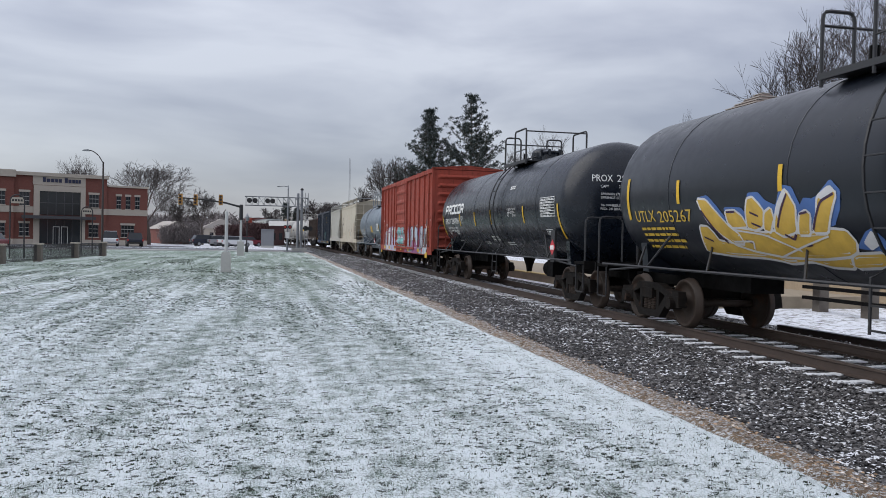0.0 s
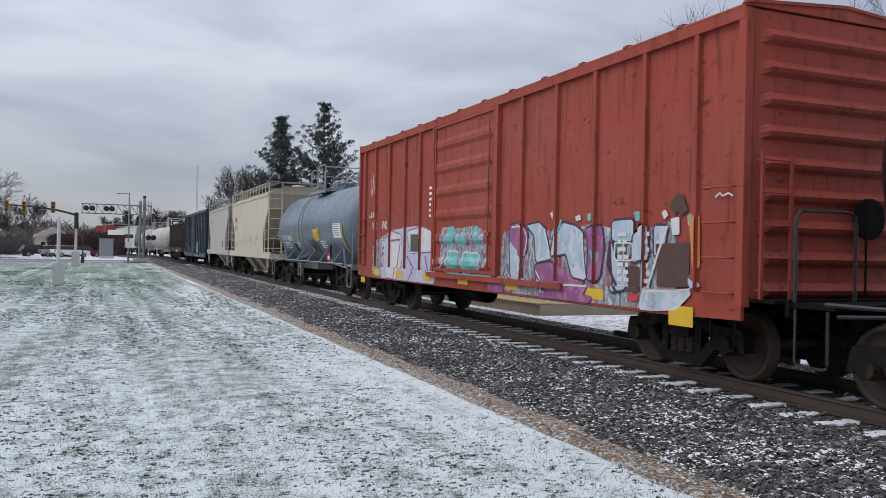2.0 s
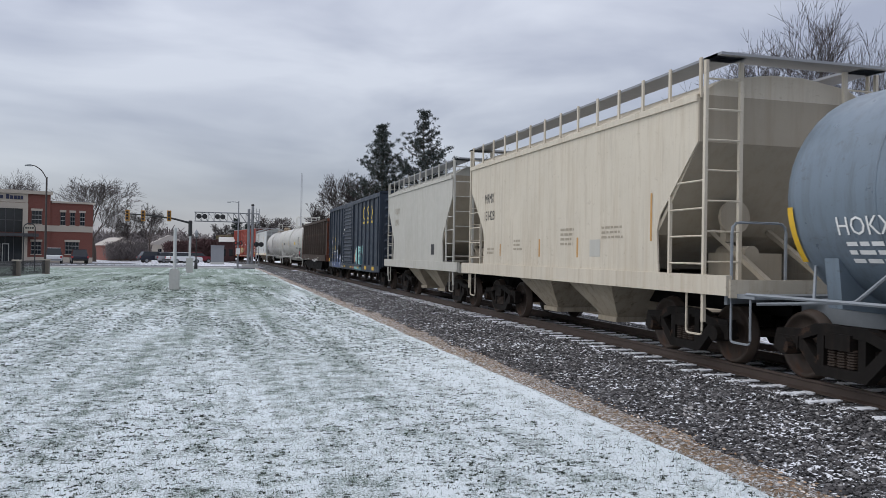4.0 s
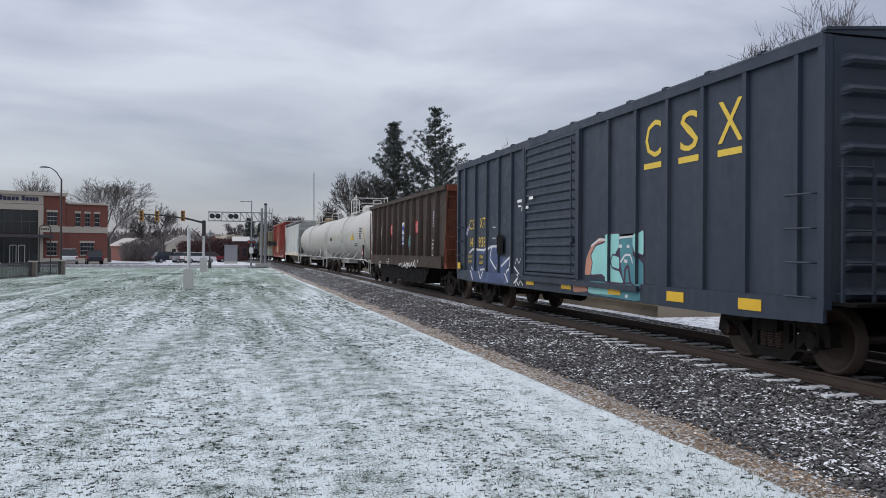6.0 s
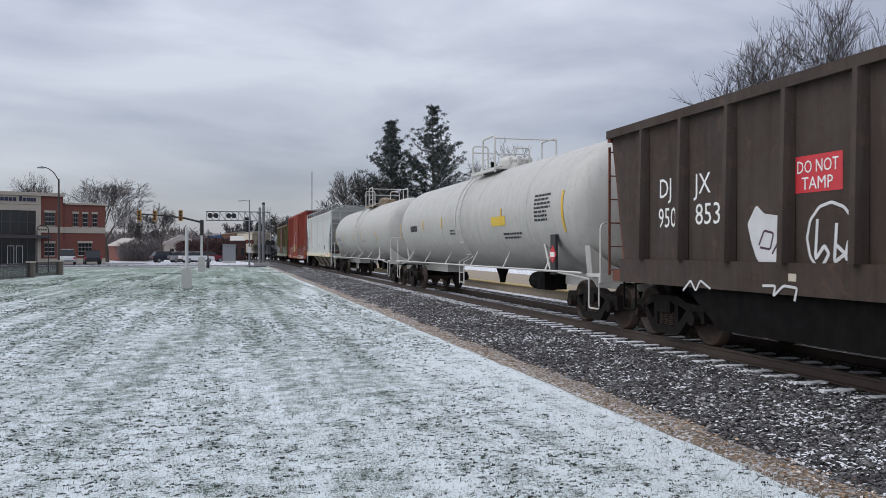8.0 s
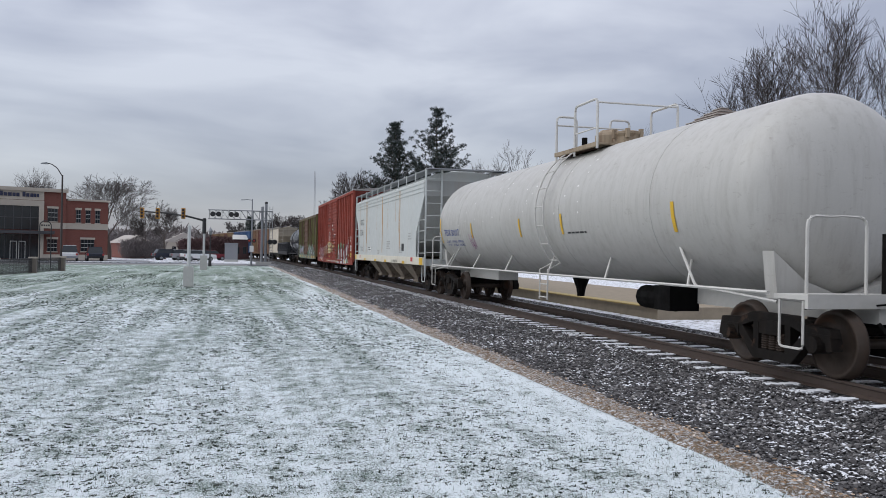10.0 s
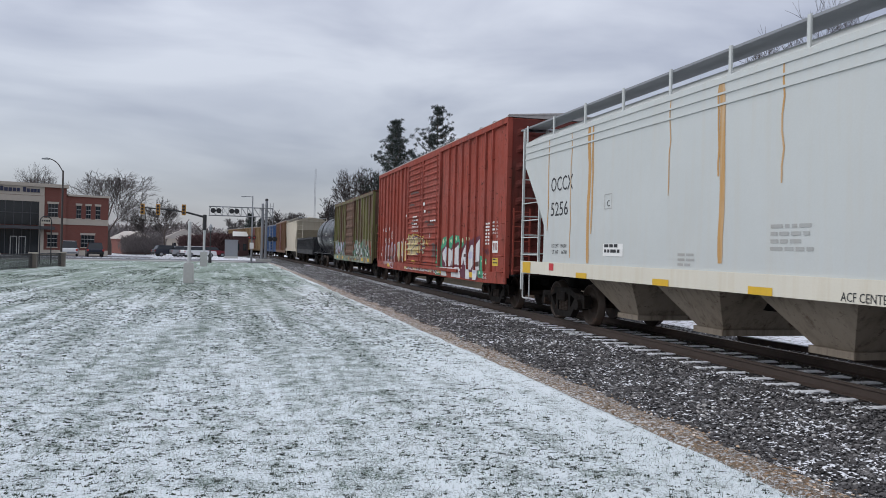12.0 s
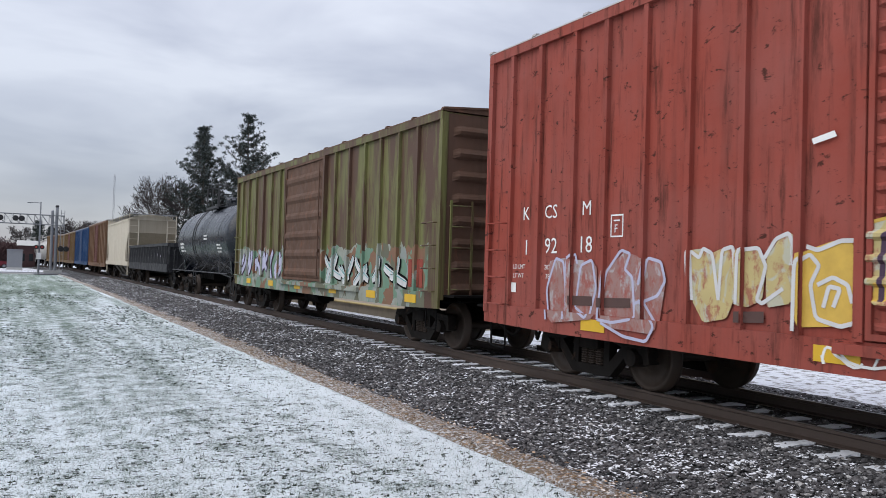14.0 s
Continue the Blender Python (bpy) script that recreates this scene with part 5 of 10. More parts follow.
def long_shed():
    """A low building beyond the crossing, between the street and the line."""
    t = thing("low_building", "low dark red brick building with a snowy roof", "building", pose(0, 0, 0))
    bm = B()
    box(bm, 0.7, 3.3, 147, 151, 0, 3.5)
    w = part("wall", bm, M_BUSH, t)
    bm = B()
    prism(bm, [(146.8, 3.5), (151.2, 3.5), (149, 4.35)], "x", 0.5, 3.5)
    part("roof", bm, M_CONC, t, "low gable roof under thin snow")
    for x in (1.1, 2.3):
        bm = B()
        box(bm, x, x + 0.6, 146.97, 146.997, 1.0, 2.2)
        part("window", bm, M_GLASS, w)


long_shed()
cottage(-1.5, 240, 10, 5, 5, 3.4, M_CONC, "pale house with a snowy roof far off")


# ---- trees ----
def bare_tree(x, y, h, width, spread, seed, label, snowy=False, levels=5, kids=4, twig=0.012, upright=0.55):
    """A leafless tree: trunk and limbs that fork again and again into fine twigs."""
    rnd = random.Random(seed)
    t = thing("bare_tree", label, "tree", pose(x, y, -0.05), "leafless trees")
    verts, faces = ([], []), ([], [])

    def tube(k, p, q, r0, r1, n):
        d = q - p
        a, b = ring_frame(d)
        i0 = len(verts[k])
        for c, r in ((p, r0), (q, r1)):
            for j in range(n):
                w = 2 * math.pi * j / n
                verts[k].append(tuple(c + r * (math.cos(w) * a + math.sin(w) * b)))
        for j in range(n):
            faces[k].append((i0 + j, i0 + (j + 1) % n, i0 + n + (j + 1) % n, i0 + n + j))

    def grow(p, d, length, r, lev):
        steps = 3 if lev > 1 else 2
        k = 0 if lev >= levels - 1 else 1
        for s in range(steps):
            q = p + d * (length / steps)
            r2 = r * (0.86 if s < steps - 1 else 0.72)
            tube(k, p, q, r, r2, 6 if lev >= levels - 1 else (4 if lev > 1 else 3))
            p, r = q, r2
            d = (d + Vector((rnd.uniform(-1, 1), rnd.uniform(-1, 1), rnd.uniform(-0.5, 0.9) * upright)) * 0.17).normalized()
            if lev > 0 and (s > 0 or lev < levels):
                for _ in range(kids if s == steps - 1 else max(1, kids - 2)):
                    a, b = ring_frame(d)
                    w = rnd.uniform(0, 6.283)
                    tilt = rnd.uniform(0.35, 0.85) * spread
                    e = (d * math.cos(tilt) + (a * math.cos(w) + b * math.sin(w)) * math.sin(tilt) + Vector((0, 0, 0.16 * upright))).normalized()
                    grow(p, e, length * rnd.uniform(0.55, 0.78), max(twig, r * rnd.uniform(0.5, 0.7)), lev - 1)
    grow(Vector((0, 0, 0)), Vector((0, 0, 1)), h * 0.36, h * 0.018, levels)
    # bring the grown shape to its height and width
    far = np.array(verts[1])
    kz = h / far[:, 2].max()
    kx = width / 2 / np.percentile(np.abs(far[:, :2]), 97)
    verts = [[(p[0] * kx, p[1] * kx, p[2] * kz) for p in v] for v in verts]
    raw_mesh("trunk", verts[0], faces[0], M_BARK, t)
    raw_mesh("crown", verts[1], faces[1], M_TWIGSNOW if snowy else M_TWIG, t)
    return t


bare_tree(-17.8, 133, 13.8, 11.0, 0.9, 1, "wide leafless tree with pale twigs behind the shop", True, 5, 3, twig=0.0165, upright=1.0)
bare_tree(-30.0, 134, 14.0, 9.5, 1.05, 2, "leafless snowy tree behind the shop roof", True, 5, 3, twig=0.0150, upright=1.0)
bare_tree(-10.2, 140, 9.7, 7.0, 1.0, 3, "dark leafless tree by the street", False, 5, 3, twig=0.0150, upright=0.75)
bare_tree(-13.5, 143, 8.6, 6.5, 1.0, 13, "dark leafless tree by the house", False, 5, 3, twig=0.0150, upright=0.75)
bare_tree(14.6, 122, 9.5, 7.0, 0.95, 4, "leafless tree beside the pines", False, 5, 3, twig=0.0260, upright=0.75)
bare_tree(17.6, 120, 14.4, 8.0, 0.95, 5, "tall leafless tree beside the pines", False, 5, 3, twig=0.0260, upright=0.75)
bare_tree(21.0, 124, 14.0, 9.0, 0.95, 15, "tall leafless tree behind the pines", False, 5, 3, twig=0.0277, upright=0.75)
bare_tree(28.8, 86, 14.6, 7.0, 0.9, 6, "leafless tree with snow-edged twigs", True, 5, 3, twig=0.0157, upright=0.75)
bare_tree(13.5, 215, 11.5, 9.0, 0.95, 7, "far leafless tree beyond the crossing", False, 5, 3, twig=0.0391, upright=0.75)
bare_tree(17.5, 225, 11.5, 9.0, 0.95, 17, "far leafless tree beyond the crossing", False, 5, 3, twig=0.0391, upright=0.75)
bare_tree(2.0, 230, 9.5, 8.0, 0.95, 18, "far leafless tree beyond the street", True, 5, 3, twig=0.0391, upright=0.75)
bare_tree(28.6, 38.5, 14.2, 6.4, 0.85, 8, "tall leafless tree behind the depot", False, 5, 3, twig=0.0115, upright=0.75)
bare_tree(31.2, 36.8, 16.2, 6.4, 0.85, 9, "taller leafless tree behind the depot", False, 5, 3, twig=0.0115, upright=0.75)
bare_tree(33.4, 35.4, 15.2, 5.2, 0.85, 19, "tall leafless tree behind the depot", False, 5, 3, twig=0.0115, upright=0.75)
bare_tree(33.4, 32.0, 14.2, 2.6, 0.62, 10, "slender leafless tree by the depot chimney", False, 5, 3, twig=0.0104, upright=0.75)
bare_tree(38.5, 30.0, 18.0, 8.5, 0.85, 11, "big leafless tree behind the depot chimney", False, 5, 3, twig=0.0104, upright=0.75)
bare_tree(39.0, 69.8, 14.6, 4.5, 0.9, 12, "small leafless tree far behind the depot", False, 5, 3, twig=0.0139, upright=0.75)


def pine(x, y, h, w, seed, label):
    """A white pine: whorls of rising limbs that carry clumps of needles, some frosted."""
    rnd = random.Random(seed)
    t = thing("pine_tree", label, "tree", pose(x, y, 0), "pines")
    bm = B()
    pipe(bm, [(0, 0, 0), (0.1, 0, h * 0.5), (0, 0.1, h * 0.97)], h * 0.016, 7, 0.04)
    part("trunk", bm, M_BARK, t)
    dark, pale, fd, fp = [], [], [], []

    def clump(c, r):
        for _ in range(26):
            d = Vector((rnd.gauss(0, 1), rnd.gauss(0, 1), rnd.gauss(0.25, 0.8))).normalized()
            p = c + d * r * rnd.uniform(0.1, 0.6)
            q = p + (d + Vector((0, 0, 0.45))).normalized() * r * rnd.uniform(0.4, 0.85)
            s = d.cross(Vector((rnd.random(), rnd.random(), rnd.random()))).normalized() * r * 0.11
            up = rnd.random() < (0.26 if d.z > 0.1 else 0.05)
            vs, fs = (pale, fp) if up else (dark, fd)
            i = len(vs)
            vs.extend([tuple(p - s), tuple(p + s), tuple(q)])
            fs.append((i, i + 1, i + 2))
    z = h * 0.16
    while z < h * 0.985:
        k = (z - h * 0.16) / (h * 0.84)
        reach = w * (1 - k) ** 1.0 * (0.55 + 0.45 * min(1, k * 5)) + 0.35
        for _ in range(8 if k < 0.8 else 6):
            a = rnd.uniform(0, 6.283)
            L = reach * rnd.uniform(0.35, 1.2)
            rise = rnd.uniform(0.15, 0.5) + 0.45 * k
            p0, p1 = Vector((0, 0, z)), Vector((math.cos(a) * L, math.sin(a) * L, z + L * rise))
            m = (p0 + p1) / 2 - Vector((0, 0, 0.08 * L))
            limb = B()
            pipe(limb, [p0, m, p1], 0.05, 4, 0.02)
            part("limb", limb, M_BARK, t)
            n = max(2, int(L / 0.55))
            for i in range(1, n + 1):
                f = i / n
                if f < 0.28:
                    continue
                c = p0.lerp(p1, f) - Vector((0, 0, 0.3 * L * f * (1 - f)))
                for _ in range(2):
                    o = Vector((rnd.uniform(-1, 1), rnd.uniform(-1, 1), rnd.uniform(-0.2, 0.5))) * 0.38
                    clump(c + o, rnd.uniform(0.28, 0.50))
        z += h * 0.034 * rnd.uniform(0.7, 1.3)
    clump(Vector((0, 0, h * 0.98)), 0.5)
    raw_mesh("crown", dark, fd, M_NEEDLE, t)
    raw_mesh("frosted_needles", pale, fp, M_NEEDLESNOW, t)


pine(21.5, 108.0, 19.2, 6.3, 1, "tall dark pine frosted with snow")
pine(27.0, 107.0, 21.2, 7.6, 2, "taller dark pine frosted with snow")
pine(5.3, 222, 10.0, 2.6, 3, "far spruce frosted with snow")
pine(8.3, 226, 9.0, 2.2, 4, "far spruce frosted with snow")


def thicket(name, label, x0, x1, y0, y1, h0, h1, n, material, seed, kind="stuff", fine=0.07):
    """Massed bare scrub: a tangle of many thin upright stems, uneven on top."""
    rnd = random.Random(seed)
    vs, fs = [], []
    for _ in range(n):
        x, y = rnd.uniform(x0, x1), rnd.uniform(y0, y1)
        top = h0 + (h1 - h0) * (0.5 + 0.5 * noise.noise((x * 0.15, y * 0.1, seed))) * rnd.uniform(0.45, 1.0)
        p = Vector((x, y, rnd.uniform(0, top * 0.6)))
        for s in range(3):
            q = p + Vector((rnd.uniform(-0.5, 0.5), rnd.uniform(-0.5, 0.5), rnd.uniform(0.2, 0.5))) * top * 0.33
            i = len(vs)
            vs.extend([(p.x - fine, p.y, p.z), (p.x + fine, p.y, p.z), (q.x + fine * 0.5, q.y, q.z), (q.x - fine * 0.5, q.y + fine, q.z)])
            fs.append((i, i + 1, i + 2, i + 3))
            p = q
    tagged(raw_mesh(name, vs, fs, material), label, "shrub" if kind != "stuff" else "woodland", "", kind)


thicket("far_woods", "far band of bare grey woodland", -120, -2, 185, 215, 5, 9, 9000, M_FARWOOD, 1, fine=0.16)
thicket("far_woods", "far band of bare grey woodland", -20, 60, 300, 340, 5, 9, 6000, M_FARWOOD, 2, fine=0.22)
thicket("far_woods", "dark bare scrub behind the track", 13, 70, 128, 150, 4, 7.5, 9000, M_FARWOOD, 3, fine=0.10)
thicket("scrub", "dark bare scrub beside the house", -17, -11, 140, 146, 2.2, 4.6, 1500, M_FARWOOD, 4, fine=0.05)
thicket("maroon_hedge", "dense maroon winter hedge beyond the street", -3.6, 0.9, 150, 155, 3.4, 4.5, 7500, M_BUSH, 5, fine=0.09)
thicket("maroon_hedge", "dense maroon winter hedge beyond the street", -9.0, -3.8, 168, 173, 3.2, 4.6, 7500, M_BUSH, 6, fine=0.09)


def tower():
    t = thing("radio_mast", "slim grey lattice radio mast far away", "mast", pose(38.0, 381, 0))
    bm = B()
    for a in range(3):
        c, d = 0.35 * math.cos(a * 2.094), 0.35 * math.sin(a * 2.094)
        pipe(bm, [(c, d, 0), (c, d, 38.5)], 0.06, 4)
    for i in range(38):
        for a in range(3):
            c, d = 0.35 * math.cos(a * 2.094), 0.35 * math.sin(a * 2.094)
            e, g = 0.35 * math.cos((a + 1) * 2.094), 0.35 * math.sin((a + 1) * 2.094)
            pipe(bm, [(c, d, i), (e, g, i + 1)], 0.03, 3)
    part("lattice", bm, M_GALV, t)


tower()

# ---- the freight train: a car's own space has y along the track, -x towards the lawn, z over the rail ----
TRAIN = []
WHEEL_R = 0.46
MESHES = {}


def shared(key, name, build, material, parent, smooth=False, label=""):
    """A part whose mesh is built once and shared by all its repeats."""
    if key not in MESHES:
        bm = B()
        build(bm)
        bmesh.ops.recalc_face_normals(bm, faces=bm.faces)
        me = bpy.data.meshes.new(name)
        bm.to_mesh(me)
        bm.free()
        me.materials.append(material)
        if smooth:
            me.polygons.foreach_set("use_smooth", [True] * len(me.polygons))
        MESHES[key] = me
    ob = new(name, MESHES[key])
    ob.parent = parent
    return tagged(ob, label)


def build_wheelset(bm):
    for s in (-1, 1):
        prof = [(0.60, 0.10), (0.60, 0.17), (0.70, 0.19), (0.735, 0.38), (0.69, 0.42), (0.675, 0.485), (0.705, 0.487), (0.72, 0.462), (0.82, 0.452), (0.825, 0.40), (0.775, 0.385), (0.755, 0.19), (0.80, 0.17), (0.80, 0.10)]
        lathe(bm, [(s * a, r) for a, r in prof], "x", 26)
    lathe(bm, [(-1.08, 0.07), (1.08, 0.07)], "x", 10)


def build_bolster(bm):
    box(bm, -1.12, 1.12, -0.21, 0.21, 0.50, 0.70)
    lathe(bm, [(0.66, 0.2), (0.80, 0.2)], "z", 12)
    box(bm, -0.95, 0.95, -0.62, -0.54, 0.40, 0.52)
    box(bm, -0.95, 0.95, 0.54, 0.62, 0.40, 0.52)


def build_side_frame(bm):
    prism(bm, [(-1.22, 0.56), (-1.18, 0.68), (-0.72, 0.70), (-0.42, 0.80), (0.42, 0.80), (0.72, 0.70), (1.18, 0.68), (1.22, 0.56), (0.72, 0.56), (0.40, 0.66), (-0.40, 0.66), (-0.72, 0.56)], "x", -0.08, 0.08)
    prism(bm, [(-0.78, 0.58), (-0.66, 0.57), (-0.34, 0.27), (0.34, 0.27), (0.66, 0.57), (0.78, 0.58), (0.76, 0.46), (0.42, 0.13), (-0.42, 0.13), (-0.76, 0.46)], "x", -0.075, 0.075)
    for s in (-1, 1):
        box(bm, -0.07, 0.07, min(s * 0.29, s * 0.41), max(s * 0.29, s * 0.41), 0.2, 0.7)
        prism(bm, [(s * 0.74, 0.60), (s * 1.20, 0.60), (s * 1.24, 0.40), (s * 1.14, 0.38), (s * 1.10, 0.50), (s * 0.80, 0.50), (s * 0.76, 0.40)], "x", -0.09, 0.09)
        lathe(bm, [(-0.17, 0.06), (-0.17, 0.115), (-0.05, 0.125), (0.1, 0.125)], "x", 12, (0, s * 0.95, 0.46))


def build_spring(bm):
    prof = [(0.27, 0.055)]
    for j in range(7):
        prof += [(0.275 + j * 0.034, 0.062), (0.288 + j * 0.034, 0.082), (0.301 + j * 0.034, 0.082)]
    lathe(bm, prof + [(0.52, 0.055)], "z", 8)


def truck(car, y):
    bol = shared("bolster", "truck", build_bolster, M_STEEL, car)
    bol.matrix_basis = pose(0, y, 0)
    for s in (-1, 1):
        f = shared("side_frame", "side_frame", build_side_frame, M_STEEL, bol)
        f.matrix_basis = pose(s * 1.0, 0, 0, 0, 0, 0 if s < 0 else 180)
        for k in (-1, 0, 1):
            g = shared("spring", "spring", build_spring, M_WHEEL, bol)
            g.matrix_basis = pose(s * 1.01, k * 0.165, 0)
        w = shared("wheelset", "wheelset", build_wheelset, M_WHEEL, bol, True)
        w.matrix_basis = pose(0, s * 0.95, WHEEL_R)


def coupler(car, y, s):
    bm = B()
    box(bm, -0.16, 0.16, min(y, y - s * 0.9), max(y, y - s * 0.9), 0.68, 1.02)
    box(bm, -0.09, 0.09, min(y, y + s * 0.42), max(y, y + s * 0.42), 0.76, 0.94)
    box(bm, -0.16, 0.16, min(y + s * 0.38, y + s * 0.66), max(y + s * 0.38, y + s * 0.66), 0.70, 0.98)
    pipe(bm, bent([(-0.35, y, 0.75), (-0.3, y + s * 0.25, 0.5), (-0.2, y + s * 0.45, 0.35), (-0.1, y + s * 0.65, 0.6)], 0.1), 0.03, 6)
    pipe(bm, bent([(-1.45, y - s * 0.05, 0.95), (-0.5, y - s * 0.05, 0.98), (-0.1, y + s * 0.3, 1.05)], 0.1), 0.014, 5)
    return part("coupler", bm, M_UNDER, car, "dark cast-steel coupler with hoses")


def new_car(name, label, y0, near=True, trucks=(-6, 6), group="freight cars of the train"):
    car = thing(name, label, "train car", pose(track_x(y0), y0, RAIL, 0, 0, heading(y0)), group)
    TRAIN.append((car, y0, near))
    for y in trucks:
        truck(car, y)
    return car


def rungs(car, x, y0, y1, zs, material, name="grab_iron", out=0.10, r=0.014):
    """Single grab irons, each bent at both ends."""
    for z in zs:
        bm = B()
        pipe(bm, bent([(x, y0, z), (x - out, y0, z), (x - out, y1, z), (x, y1, z)], 0.03, 2), r, 5)
        part(name, bm, material, car)


def end_ladder(car, y, s, x0, x1, z0, z1, n, material, name="end_ladder"):
    bm = B()
    for x in (x0, x1):
        box(bm, x - 0.02, x + 0.02, min(y + s * 0.08, y + s * 0.11), max(y + s * 0.08, y + s * 0.11), z0, z1)
    for i in range(n):
        z = z0 + 0.1 + (z1 - z0 - 0.2) * i / (n - 1)
        pipe(bm, [(x0, y + s * 0.095, z), (x1, y + s * 0.095, z)], 0.013, 5)
        for x in (x0, x1):
            if i in (0, n - 1):
                pipe(bm, [(x, y, z), (x, y + s * 0.095, z)], 0.012, 4)
    return part(name, bm, material, car)


def stirrup(car, x, y, material, z0=0.45, z1=0.95, w=0.42):
    bm = B()
    pipe(bm, bent([(x, y - w / 2, z1), (x, y - w / 2, z0), (x, y + w / 2, z0), (x, y + w / 2, z1)], 0.06, 2), 0.018, 5)
    return part("step", bm, material, car)


def reflectors(car, ys, x, z, w=0.5, h=0.16):
    for y in ys:
        bm = B()
        box(bm, -x - 0.012, -x - 0.004, y - w / 2, y + w / 2, z, z + h)
        part("reflector", bm, M_YELLOW, car, "yellow reflective strip")


def end_wall(car, y, s, w, z0, z1, waves, material):
    """A pressed end with deep sideways corrugations."""
    bm = B()
    rows = []
    n = waves * 8
    for i in range(n + 1):
        z = z0 + (z1 - z0) * i / n
        ph = (i / 8) % 1.0
        d = 0.09 * max(0.0, math.sin(2 * math.pi * ph)) if 0 < i < n else 0.0
        rows.append([bm.verts.new((x, y + s * (d if abs(x) < w / 2 - 0.12 else 0.0), z)) for x in (-w / 2, -w / 2 + 0.10, -w / 2 + 0.22, w / 2 - 0.22, w / 2 - 0.10, w / 2)])
    for a, b in zip(rows, rows[1:]):
        for k in range(5):
            bm.faces.new((a[k], a[k + 1], b[k + 1], b[k]))
    return part("end_wall", bm, material, car)


def door_panel(car, y0, y1, x, z0, z1, waves, material, deep=0.05):
    """A sliding door with pressed sideways ribs, in a raised frame."""
    bm = B()
    n = waves * 6
    rows = []
    for i in range(n + 1):
        z = z0 + 0.06 + (z1 - z0 - 0.12) * i / n
        d = deep * max(0.0, math.sin(2 * math.pi * (i / 6)))
        rows.append([bm.verts.new((-x - (d if 0 < k < 3 else 0.0), y, z)) for k, y in enumerate((y0 + 0.05, y0 + 0.12, y1 - 0.12, y1 - 0.05))])
    for a, b in zip(rows, rows[1:]):
        for k in range(3):
            bm.faces.new((a[k], a[k + 1], b[k + 1], b[k]))
    door = part("door", bm, material, car)
    for a, b, c, d in ((y0, y0 + 0.06, z0, z1), (y1 - 0.06, y1, z0, z1), (y0 + 0.06, y1 - 0.06, z0, z0 + 0.06), (y0 + 0.06, y1 - 0.06, z1 - 0.06, z1)):
        bm = B()
        box(bm, -x - 0.04, -x + 0.02, a, b, c, d)
        part("frame_bar", bm, material, door)
    bm = B()
    yb = y0 + 0.22
    pipe(bm, [(-x - 0.06, yb, z0 + 0.1), (-x - 0.06, yb, z1 - 0.1)], 0.016, 5)
    box(bm, -x - 0.09, -x - 0.03, yb - 0.1, yb + 0.1, z0 + 0.75, z0 + 0.83)
    part("door_bar", bm, material, door)
    return door


